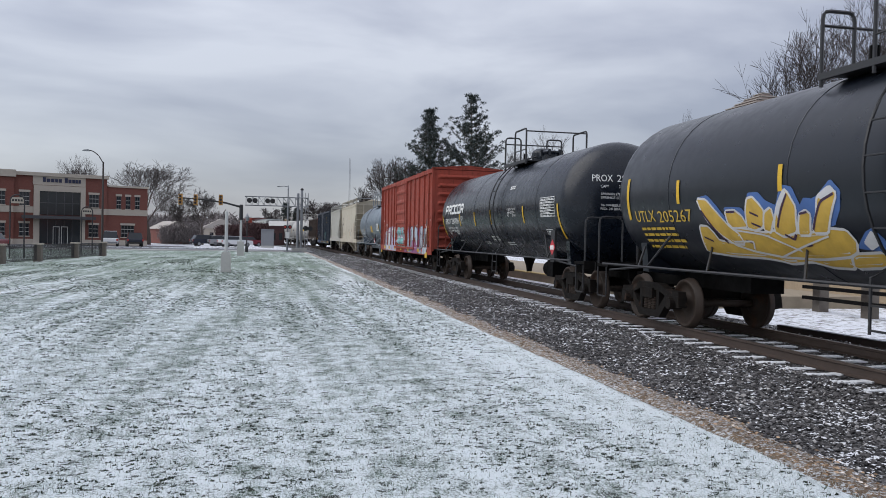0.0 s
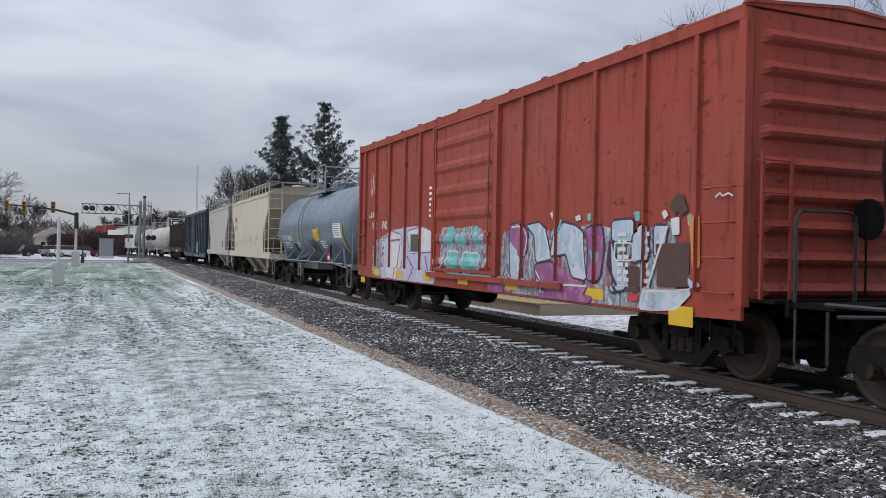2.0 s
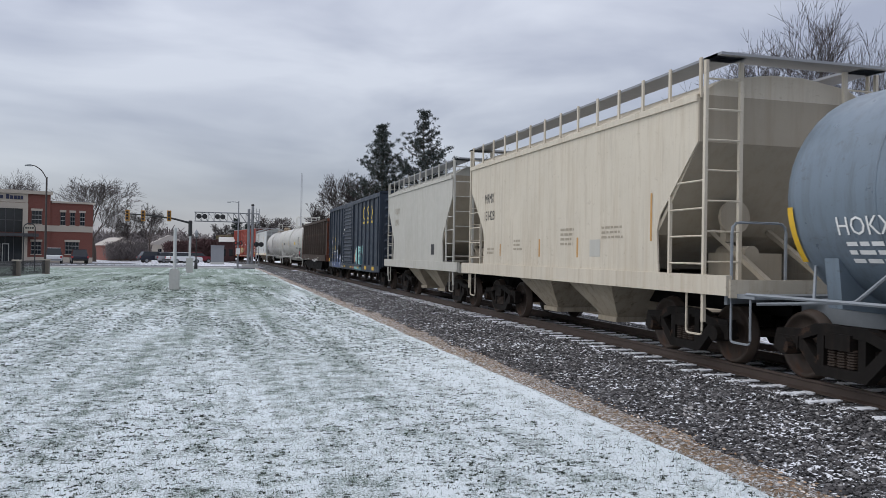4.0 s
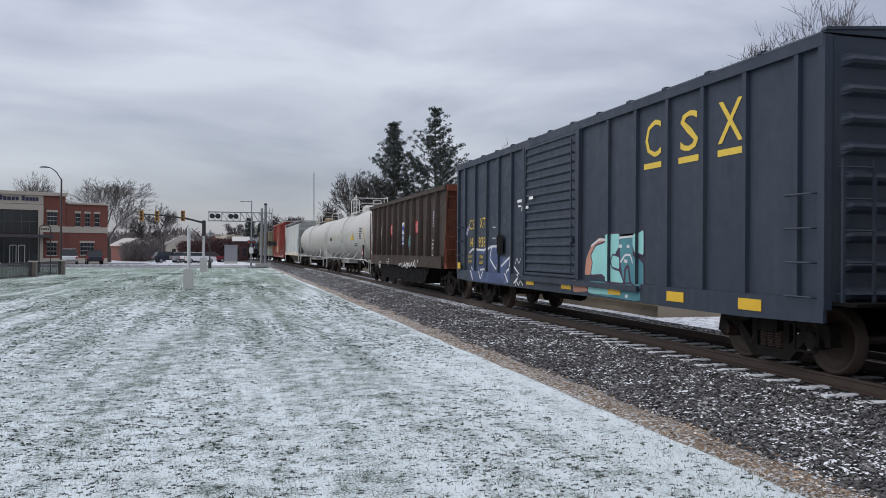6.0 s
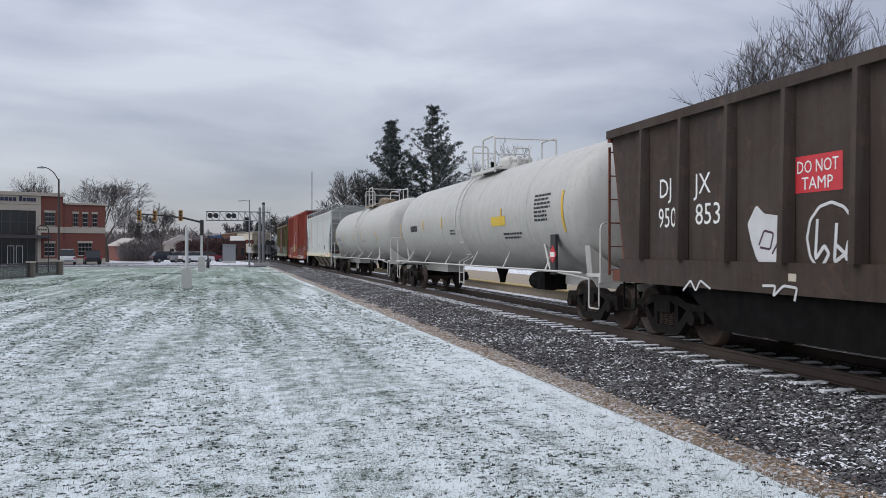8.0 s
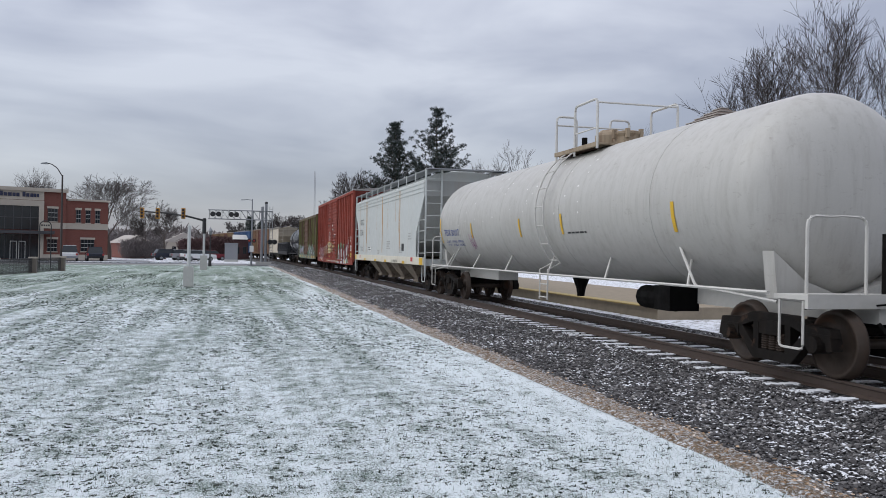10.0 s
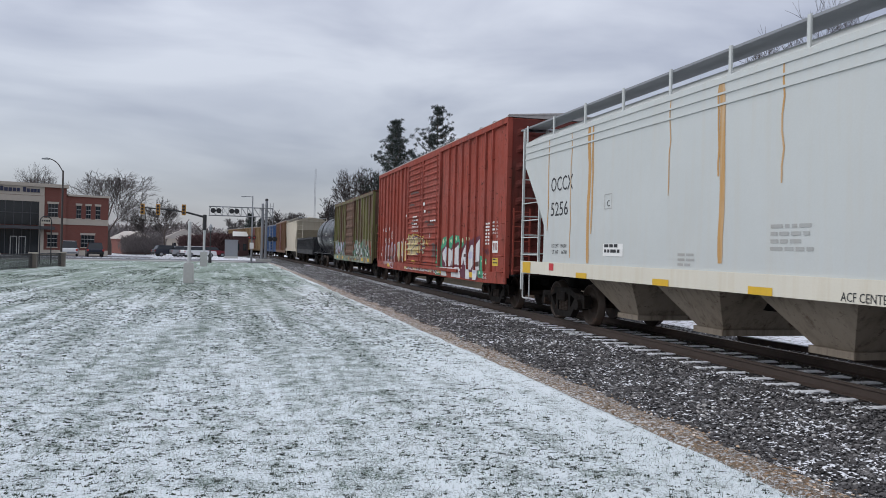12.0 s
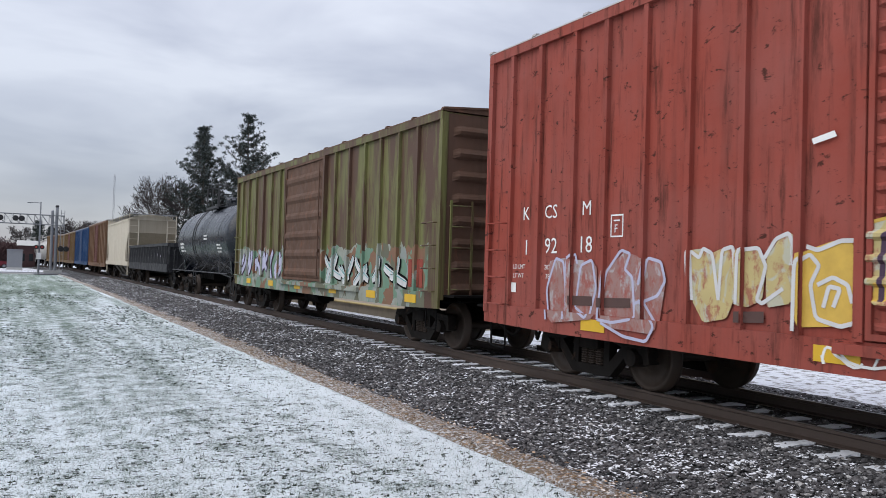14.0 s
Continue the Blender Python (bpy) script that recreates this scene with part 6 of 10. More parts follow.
def boxcar(name, label, y0, L, z_sill, z_top, doors, material, end_mat, roof_mat, trucks, posts, near=True, waves=9, door_waves=14, door_mat=None, sill_ys=(), W=3.2):
    car = new_car(name, label, y0, near, trucks)
    h, x = L / 2, W / 2 - 0.07
    zf = z_sill + 0.30
    bm = B()
    prism(bm, [(-h, zf), (h, zf), (h, z_top), (-h, z_top)], "x", -x, x)
    part("body", bm, material, car)
    # side sills, deeper in the middle
    for s in (-1, 1):
        bm = B()
        a, b = s * (x + 0.01), s * (x + 0.06)
        prism(bm, [(-h, z_sill + 0.04), (-h * 0.8, z_sill), (h * 0.8, z_sill), (h, z_sill + 0.04), (h, zf + 0.03), (-h, zf + 0.03)], "x", min(a, b), max(a, b))
        part("side_sill", bm, material, car)
        bm = B()
        box(bm, min(s * (x - 0.03), s * (x + 0.075)), max(s * (x - 0.03), s * (x + 0.075)), -h, h, z_top - 0.13, z_top + 0.02)
        part("roof_rail", bm, material, car)
    # side posts, on both sides
    for y in posts:
        for s in (-1, 1):
            bm = B()
            prism(bm, [(s * (x + 0.066), y - 0.042), (s * (x + 0.066), y + 0.042), (s * (x - 0.005), y + 0.05), (s * (x - 0.005), y - 0.05)], "z", zf + 0.03, z_top - 0.13)
            part("side_post", bm, material, car)
    # corner posts, ends and roof
    for s in (-1, 1):
        for t in (-1, 1):
            bm = B()
            box(bm, min(s * (x - 0.05), s * (x + 0.07)), max(s * (x - 0.05), s * (x + 0.07)), min(t * (h - 0.10), t * (h + 0.02)), max(t * (h - 0.10), t * (h + 0.02)), zf - 0.1, z_top)
            part("corner_post", bm, material, car)
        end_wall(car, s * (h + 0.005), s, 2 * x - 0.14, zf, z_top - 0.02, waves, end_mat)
    bm = B()
    n = int(L / 1.2)
    prism(bm, [(-x - 0.08, z_top + 0.02), (x + 0.08, z_top + 0.02), (x + 0.06, z_top + 0.05), (0, z_top + 0.17), (-x - 0.06, z_top + 0.05)], "y", -h - 0.03, h + 0.03)
    for i in range(n + 1):
        y = -h + L * i / n
        prism(bm, [(-x - 0.08, z_top + 0.045), (0, z_top + 0.17), (x + 0.08, z_top + 0.045), (x + 0.06, z_top + 0.085), (0, z_top + 0.21), (-x - 0.06, z_top + 0.085)], "y", y - 0.05, y + 0.05)
    part("roof", bm, roof_mat, car)
    for a, b in doors:
        door_panel(car, a, b, x + 0.05, zf + 0.05, z_top - 0.14, door_waves, door_mat or material)
    if doors:
        lo, hi = min(a for a, b in doors), max(b for a, b in doors)
        bm = B()
        box(bm, -x - 0.14, -x + 0.0, lo - 2.6, hi + 0.3, zf - 0.10, zf + 0.0)
        part("door_track", bm, material, car)
        bm = B()
        box(bm, -x - 0.10, -x + 0.0, lo - 0.12, lo - 0.02, zf + 0.03, z_top - 0.13)
        part("door_post", bm, material, car)
        bm = B()
        box(bm, -x - 0.10, -x + 0.0, hi + 0.02, hi + 0.12, zf + 0.03, z_top - 0.13)
        part("door_post", bm, material, car)
    bm = B()
    box(bm, -0.35, 0.35, -h, h, 0.72, zf)
    for i in range(7):
        y = -h * 0.8 + 1.6 * h * i / 6
        box(bm, -x, x, y - 0.08, y + 0.08, zf - 0.28, zf)
    pipe(bm, [(-0.8, -h * 0.7, 0.75), (-0.8, h * 0.7, 0.75)], 0.03, 6)
    lathe(bm, [(-0.6, 0.24), (0.6, 0.24)], "y", 12, (-0.7, 1.4, 0.72))
    part("underframe", bm, M_UNDER, car)
    for s in (-1, 1):
        coupler(car, s * h, s)
        rungs(car, -x - 0.04, s * (h - 0.62), s * (h - 0.12), [zf + 0.05 + 0.43 * i for i in range(4)], material)
        stirrup(car, -x, s * (h - 0.36), M_UNDER, z_sill - 0.35, z_sill + 0.1)
        end_ladder(car, s * (h + 0.05), s, -x + 0.1, -x + 0.55, zf, zf + 1.75, 5, material)
        bm = B()
        box(bm, -x + 0.05, x - 0.05, min(s * h, s * (h + 0.42)), max(s * h, s * (h + 0.42)), zf - 0.04, zf)
        part("end_platform", bm, M_UNDER, car)
    bm = B()
    pipe(bm, bent([(0.3, -h - 0.12, zf), (0.3, -h - 0.12, zf + 0.9)], 0.05), 0.015, 5)
    lathe(bm, [(-0.02, 0.26), (0.02, 0.26)], "y", 14, (0.3, -h - 0.16, zf + 1.0))
    part("hand_brake", bm, M_UNDER, car)
    if sill_ys:
        reflectors(car, sill_ys, x + 0.06, z_sill + 0.10)
    return car


def tank_shell(bm, half, r, cz, n=40):
    prof = [(-half, 0.02)]
    d = 0.46 * r
    for i in range(1, 8):
        a = math.pi / 2 * i / 7
        prof.append((-half + d - d * math.cos(a), r * math.sin(a) ** 0.72))
    prof += [(-half * 0.5, r), (0, r), (half * 0.5, r)]
    for i in range(7, 0, -1):
        a = math.pi / 2 * i / 7
        prof.append((half - d + d * math.cos(a), r * math.sin(a) ** 0.72))
    prof.append((half, 0.02))
    lathe(bm, prof, "y", n, (0, 0, cz))


def tank_car(name, label, y0, half, r, cz, trucks, material, pipe_mat, ladder_y, near=True, sill_mat=None, dome_mat=None, rail_z=1.13, dome=0.55, top_y=None):
    car = new_car(name, label, y0, near, trucks)
    sill_mat = sill_mat or M_UNDER
    bm = B()
    tank_shell(bm, half, r, cz)
    part("tank", bm, material, car, smooth=True)
    # seams round the shell
    for k in (-0.66, -0.22, 0.22, 0.66):
        bm = B()
        lathe(bm, [(-0.012, r - 0.002), (-0.012, r + 0.006), (0.012, r + 0.006), (0.012, r - 0.002)], "y", 40, (0, half * k, cz))
        part("weld_seam", bm, material, car, smooth=True)
    e = half + 0.75
    for s in (-1, 1):
        bm = B()
        box(bm, -0.33, 0.33, min(s * (half - 3.4), s * e), max(s * (half - 3.4), s * e), 0.74, 1.08)
        part("stub_sill", bm, sill_mat, car)
        bm = B()
        yb = s * abs(trucks[1])
        prism(bm, [(-1.15, 1.02), (-0.5, 0.95), (0.5, 0.95), (1.15, 1.02), (1.22, cz - r * 0.55), (0.7, cz - r * 0.82), (0, cz - r * 0.98), (-0.7, cz - r * 0.82), (-1.22, cz - r * 0.55)], "y", yb - 0.12, yb + 0.12)
        part("saddle", bm, material, car)
        # platform, step and hand rail at the end
        bm = B()
        box(bm, -1.45, 1.45, min(s * (e - 0.62), s * e), max(s * (e - 0.62), s * e), 1.06, 1.12)
        box(bm, -1.47, 1.47, min(s * (e - 0.02), s * (e + 0.04)), max(s * (e - 0.02), s * (e + 0.04)), 0.95, 1.14)
        part("end_platform", bm, sill_mat, car)
        for t in (-1, 1):
            bm = B()
            pipe(bm, bent([(t * 1.42, s * (e - 0.05), 1.1), (t * 1.42, s * (e - 0.05), 2.15), (t * 0.5, s * (e - 0.05), 2.15), (t * 0.5, s * (e - 0.05), 1.1)], 0.14), 0.022, 6)
            part("end_rail", bm, pipe_mat, car)
            stirrup(car, t * 1.44, s * (e - 0.3), pipe_mat, 0.42, 1.05, 0.44)
            bm = B()
            pipe(bm, bent([(t * 1.40, s * (e - 0.62), 1.0), (t * 1.45, s * (half - 1.7), rail_z + 0.0), (t * 1.3, s * (half - 2.4), cz - r * 0.50)], 0.06), 0.024, 6)
            part("brace", bm, pipe_mat, car)
        coupler(car, s * e, s)
    # hand rail along both sides, on brackets
    for t in (-1, 1):
        bm = B()
        pipe(bm, [(t * 1.56, -e + 0.6, rail_z), (t * 1.56, e - 0.6, rail_z)], 0.026, 6)
        part("side_rail", bm, pipe_mat, car)
        for i in range(6):
            y = -half * 0.80 + 1.60 * half * i / 5
            bm = B()
            pipe(bm, [(t * 1.56, y, rail_z), (t * (r * math.sqrt(1 - ((rail_z + 0.42 - cz) / r) ** 2) - 0.02), y + 0.5, rail_z + 0.42)], 0.022, 5)
            part("rail_bracket", bm, pipe_mat, car)
    # curved ladder on both flanks, with its foot
    for t in (-1, 1):
        bm = B()
        a0, a1 = math.asin((1.25 - cz) / r), math.radians(78)
        for dy in (-0.23, 0.23):
            pts = [(t * 1.56, ladder_y + dy, 0.55), (t * 1.56, ladder_y + dy, rail_z + 0.1)]
            pts += [(t * (r + 0.16) * math.cos(a), ladder_y + dy, cz + (r + 0.16) * math.sin(a)) for a in [a0 + 0.25 + (a1 - a0 - 0.25) * i / 14 for i in range(15)]]
            pipe(bm, pts, 0.021, 5)
        for i in range(9):
            a = a0 + 0.3 + (a1 - a0 - 0.3) * i / 8
            p = (t * (r + 0.16) * math.cos(a), cz + (r + 0.16) * math.sin(a))
            pipe(bm, [(p[0], ladder_y - 0.23, p[1]), (p[0], ladder_y + 0.23, p[1])], 0.014, 5)
        for z in (0.6, 0.9):
            pipe(bm, [(t * 1.56, ladder_y - 0.23, z), (t * 1.56, ladder_y + 0.23, z)], 0.016, 5)
        part("ladder", bm, pipe_mat, car)
    # platform on top with rails and the manway housing
    zt = cz + r
    top_y = ladder_y if top_y is None else top_y
    bm = B()
    box(bm, -0.95, 0.95, top_y - 1.35, top_y + 0.75, zt - 0.10, zt - 0.06)
    box(bm, -1.0, -0.93, top_y - 1.4, top_y + 0.8, zt - 0.15, zt - 0.055)
    box(bm, 0.93, 1.0, top_y - 1.4, top_y + 0.8, zt - 0.15, zt - 0.055)
    part("top_platform", bm, dome_mat or pipe_mat, car)
    bm = B()
    lathe(bm, [(zt - 0.1, 0.34), (zt + 0.28, 0.34), (zt + 0.34, 0.31), (zt + 0.42, 0.2)], "z", 18, (0, top_y - 0.1, 0))
    housing = part("manway_housing", bm, dome_mat or material, car, smooth=False)
    bm = B()
    lathe(bm, [(zt - 0.1, 0.30), (zt + 0.14, 0.30), (zt + 0.2, 0.34), (zt + 0.24, 0.34), (zt + 0.27, 0.25)], "z", 16, (0, top_y - 0.95, 0))
    manway = part("manway", bm, dome_mat or material, car)
    for a in range(6):
        c, d = 0.33 * math.cos(a * 1.05), 0.33 * math.sin(a * 1.05)
        bm = B()
        box(bm, c - 0.04, c + 0.04, top_y - 0.95 + d - 0.04, top_y - 0.95 + d + 0.04, zt + 0.1, zt + 0.3)
        part("bolt", bm, dome_mat or material, manway)
    bm = B()
    lathe(bm, [(zt - 0.05, 0.1), (zt + 0.22, 0.1), (zt + 0.27, 0.05)], "z", 10, (0.35, top_y + 0.35, 0))
    part("valve", bm, M_UNDER, car)
    bm = B()
    lathe(bm, [(zt - 0.05, 0.07), (zt + 0.3, 0.07)], "z", 8, (-0.4, top_y + 0.4, 0))
    part("valve", bm, M_UNDER, car)
    for t in (-1, 1):
        bm = B()
        x, zr = t * 0.97, zt + 0.82 * (0.85 + 0.3 * dome)
        pipe(bm, bent([(x, top_y + 0.75, zt - 0.25), (x, top_y + 0.75, zr), (t * 0.45, top_y + 0.75, zr), (t * 0.45, top_y + 0.75, zt - 0.1)], 0.12), 0.028, 6)
        part("top_rail", bm, pipe_mat, car)
        bm = B()
        pipe(bm, bent([(x, top_y - 0.28, zt - 0.25), (x, top_y - 0.28, zr + 0.05), (x, top_y - 1.40, zr + 0.05), (x, top_y - 1.40, zt - 0.2)], 0.12), 0.028, 6)
        pipe(bm, [(x, top_y - 0.28, zt + 0.25), (x, top_y - 1.4, zt + 0.25)], 0.018, 5)
        part("top_rail", bm, pipe_mat, car)
    for s in (1,):
        bm = B()
        pipe(bm, [(-0.97, top_y + 0.75 * s, zt + 0.62), (0.97, top_y + 0.75 * s, zt + 0.62)], 0.022, 6)
        part("top_rail", bm, pipe_mat, car)
        bm = B()
        pipe(bm, [(-0.97, top_y - 1.4, zt + 0.8), (0.97, top_y - 1.4, zt + 0.8)], 0.022, 6)
        part("top_rail", bm, pipe_mat, car)
    # outlet, brake gear under the belly
    bm = B()
    lathe(bm, [(0.55, 0.09), (0.75, 0.12), (cz - r + 0.1, 0.25)], "z", 10, (0, 0.1, 0))
    part("outlet_valve", bm, M_UNDER, car)
    bm = B()
    lathe(bm, [(-0.55, 0.23), (0.55, 0.23)], "y", 12, (-0.45, -half * 0.5, 0.78))
    box(bm, -0.9, -0.3, -half * 0.62, -half * 0.56, 0.6, 1.05)
    part("brake_reservoir", bm, M_UNDER, car)
    bm = B()
    lathe(bm, [(-0.03, 0.28), (0.03, 0.28)], "y", 14, (0.2, -e + 0.2, 1.75))
    box(bm, 0.05, 0.35, -e + 0.22, -e + 0.36, 1.1, 1.95)
    part("hand_brake", bm, M_UNDER, car)
    return car


def tank_marks(car, marks, r, cz, half):
    """Upright yellow reflective strips that follow the shell."""
    side = tank_side(r, cz, 0.010)
    for y, z0, z1 in marks:
        bm = B()
        rows = [[bm.verts.new(side(y + d, z0 + (z1 - z0) * i / 6)) for d in (-0.05, 0.05)] for i in range(7)]
        for a, b in zip(rows, rows[1:]):
            bm.faces.new((a[0], a[1], b[1], b[0]))
        part("reflector", bm, M_YELLOW, car, "yellow reflective strip")


def hopper(name, label, y0, top, bot, sill, W, z_sill, z_eave, z_walk, trucks, bays, material, end_mat, near=True, waist=2.3, notch=1.1, lines=False, rails=10, hatches=6, sill_mat=None, bay_mat=None):
    """A covered hopper: top, bot and sill are half lengths of the sides' upper edge, lower edge and of the sill."""
    car = new_car(name, label, y0, near, trucks)
    x = W / 2
    outline = [(-bot, z_sill + 0.14), (bot, z_sill + 0.14), (bot - 0.06, waist - 0.25), (bot + 0.02, waist), (top, waist + notch), (top, z_eave), (-top, z_eave), (-top, waist + notch), (-bot - 0.02, waist), (-bot + 0.06, waist - 0.25)]
    for s in (-1, 1):
        bm = B()
        a, b = s * (x - 0.03), s * x
        prism(bm, outline, "x", min(a, b), max(a, b))
        part("side_sheet", bm, material, car)
        bm = B()
        a, b = s * (x - 0.06), s * (x + 0.03)
        prism(bm, [(-sill, z_sill - 0.13), (sill, z_sill - 0.13), (sill, z_sill + 0.16), (-sill, z_sill + 0.16)], "x", min(a, b), max(a, b))
        part("side_sill", bm, sill_mat or material, car)
        bm = B()
        if lines:
            for k in range(3):
                a, b = s * (x - 0.02), s * (x + 0.02)
                box(bm, min(a, b), max(a, b), -top, top, z_eave - 0.42 + 0.16 * k, z_eave - 0.39 + 0.16 * k)
        else:
            a, b = s * (x - 0.02), s * (x + 0.035)
            box(bm, min(a, b), max(a, b), -top, top, z_eave - 0.10, z_eave)
        part("top_rib", bm, material, car)
        # sloped end sheets
        bm = B()
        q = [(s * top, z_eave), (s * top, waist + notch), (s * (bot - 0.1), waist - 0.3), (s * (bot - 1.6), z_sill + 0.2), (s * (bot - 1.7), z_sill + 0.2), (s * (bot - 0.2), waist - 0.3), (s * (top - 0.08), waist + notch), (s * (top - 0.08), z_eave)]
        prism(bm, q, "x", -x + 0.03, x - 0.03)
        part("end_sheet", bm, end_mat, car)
    # roof, running board, hatch covers
    bm = B()
    prism(bm, [(-x, z_eave), (x, z_eave), (x * 0.72, z_eave + 0.26), (0.3, z_eave + 0.38), (-0.3, z_eave + 0.38), (-x * 0.72, z_eave + 0.26)], "y", -top, top)
    part("roof", bm, material, car)
    for i in range(hatches):
        y = -top * 0.85 + 1.7 * top * i / (hatches - 1)
        bm = B()
        lathe(bm, [(z_eave + 0.33, 0.30), (z_eave + 0.46, 0.30), (z_eave + 0.49, 0.24)], "z", 12, (0, y, 0))
        part("hatch_cover", bm, material, car)
    for s in (-1, 1):
        bm = B()
        a, b = s * (x - 0.55), s * (x - 0.05)
        box(bm, min(a, b), max(a, b), -top - 0.4, top + 0.4, z_walk - 0.04, z_walk)
        part("running_board", bm, M_GALV, car, "galvanised grating running board")
        for i in range(rails):
            y = -top + 2 * top * i / (rails - 1)
            bm = B()
            c = s * (x - 0.02)
            box(bm, min(c, c - s * 0.03), max(c, c - s * 0.03), y - 0.03, y + 0.03, z_eave - 0.05, z_walk + 0.02)
            part("rail_post", bm, material, car)
        bm = B()
        box(bm, -x + 0.05, x - 0.05, min(s * (top + 0.05), s * (top + 0.5)), max(s * (top + 0.05), s * (top + 0.5)), z_walk - 0.04, z_walk)
        part("running_board", bm, M_GALV, car)
        # end platform, posts and ladders
        bm = B()
        box(bm, -x + 0.04, x - 0.04, min(s * (sill - 1.7), s * sill), max(s * (sill - 1.7), s * sill), z_sill - 0.02, z_sill + 0.03)
        box(bm, -x + 0.02, x - 0.02, min(s * (sill - 0.03), s * (sill + 0.03)), max(s * (sill - 0.03), s * (sill + 0.03)), z_sill - 0.16, z_sill + 0.10)
        part("end_platform", bm, material, car)
        for t in (-1, 1):
            bm = B()
            yy = s * (top + 0.16)
            box(bm, min(t * (x - 0.05), t * x), max(t * (x - 0.05), t * x), yy - 0.03, yy + 0.03, z_sill - 0.55, z_walk - 0.05)
            part("corner_post", bm, material, car)
            bm = B()
            y1 = s * (top + 0.10 + 0.5)
            for z in [z_sill + 0.35 + 0.46 * i for i in range(7)]:
                if z < z_walk:
                    pipe(bm, [(t * (x - 0.03), yy, z), (t * (x - 0.62), yy + s * 0.02, z)], 0.016, 5)
            box(bm, min(t * (x - 0.66), t * (x - 0.60)), max(t * (x - 0.66), t * (x - 0.60)), yy - 0.03, yy + 0.03, z_sill, z_walk - 0.05)
            part("end_ladder", bm, material, car)
            bm = B()
            yq = s * (bot + 0.28)
            box(bm, min(t * (x - 0.05), t * x), max(t * (x - 0.05), t * x), min(yq, yq + s * 0.05), max(yq, yq + s * 0.05), z_sill + 0.15, waist + 0.5)
            for i in range(4):
                z = z_sill + 0.32 + i * 0.42
                pipe(bm, [(t * (x - 0.02), yq, z), (t * (x - 0.02), yy, z)], 0.015, 5)
            part("side_ladder", bm, material, car)
            stirrup(car, t * (x - 0.04), s * (top - 0.1), material, z_sill - 0.75, z_sill - 0.1)
        coupler(car, s * sill, s)
    # outlet bays under the body
    for yb in bays:
        bm = B()
        w = (bays[1] - bays[0]) / 2 * 0.84 if len(bays) > 1 else 2.0
        lo = [(-0.85, -0.35), (0.85, -0.35), (0.85, 0.35), (-0.85, 0.35)]
        hi = [(-x + 0.06, -w), (x - 0.06, -w), (x - 0.06, w), (-x + 0.06, w)]
        v0 = [bm.verts.new((p, yb + q, 0.42)) for p, q in lo]
        v1 = [bm.verts.new((p, yb + q, z_sill + 0.12)) for p, q in hi]
        bm.faces.new(v0)
        for i in range(4):
            j = (i + 1) % 4
            bm.faces.new((v0[j], v0[i], v1[i], v1[j]))
        box(bm, -0.9, 0.9, yb - 0.4, yb + 0.4, 0.32, 0.42)
        # the default M_BAY carries painted shade; the other bay paints are dirt-toned
        part("hopper_bay", bm, bay_mat or M_BAY, car, "grimy outlet bay, darker than the sides")
    bm = B()
    box(bm, -0.33, 0.33, -sill, sill, 0.76, 1.06)
    part("center_sill", bm, M_UNDER, car)
    for s in (-1, 1):
        bm = B()
        for k in (-1, 1):
            prism(bm, [(s * (sill - 0.3), z_sill), (s * (sill - 0.45), z_sill), (s * (bot - 1.2), z_eave - 1.4), (s * (bot - 1.05), z_eave - 1.4)], "x", k * 0.55 - 0.05, k * 0.55 + 0.05)
        box(bm, -0.5, 0.5, min(s * (bot - 0.2), s * (bot + 0.4)), max(s * (bot - 0.2), s * (bot + 0.4)), z_sill, z_sill + 0.5)
        part("end_strut", bm, end_mat, car)
    bm = B()
    lathe(bm, [(-0.03, 0.28), (0.03, 0.28)], "y", 16, (-0.5, -bot - 0.5, 2.3))
    box(bm, -0.62, -0.38, -bot - 0.46, -bot - 0.3, 1.9, 2.5)
    lathe(bm, [(-0.4, 0.14), (0.4, 0.14)], "y", 10, (-0.3, -bot - 0.3, 1.7))
    part("hand_brake", bm, end_mat, car)
    return car


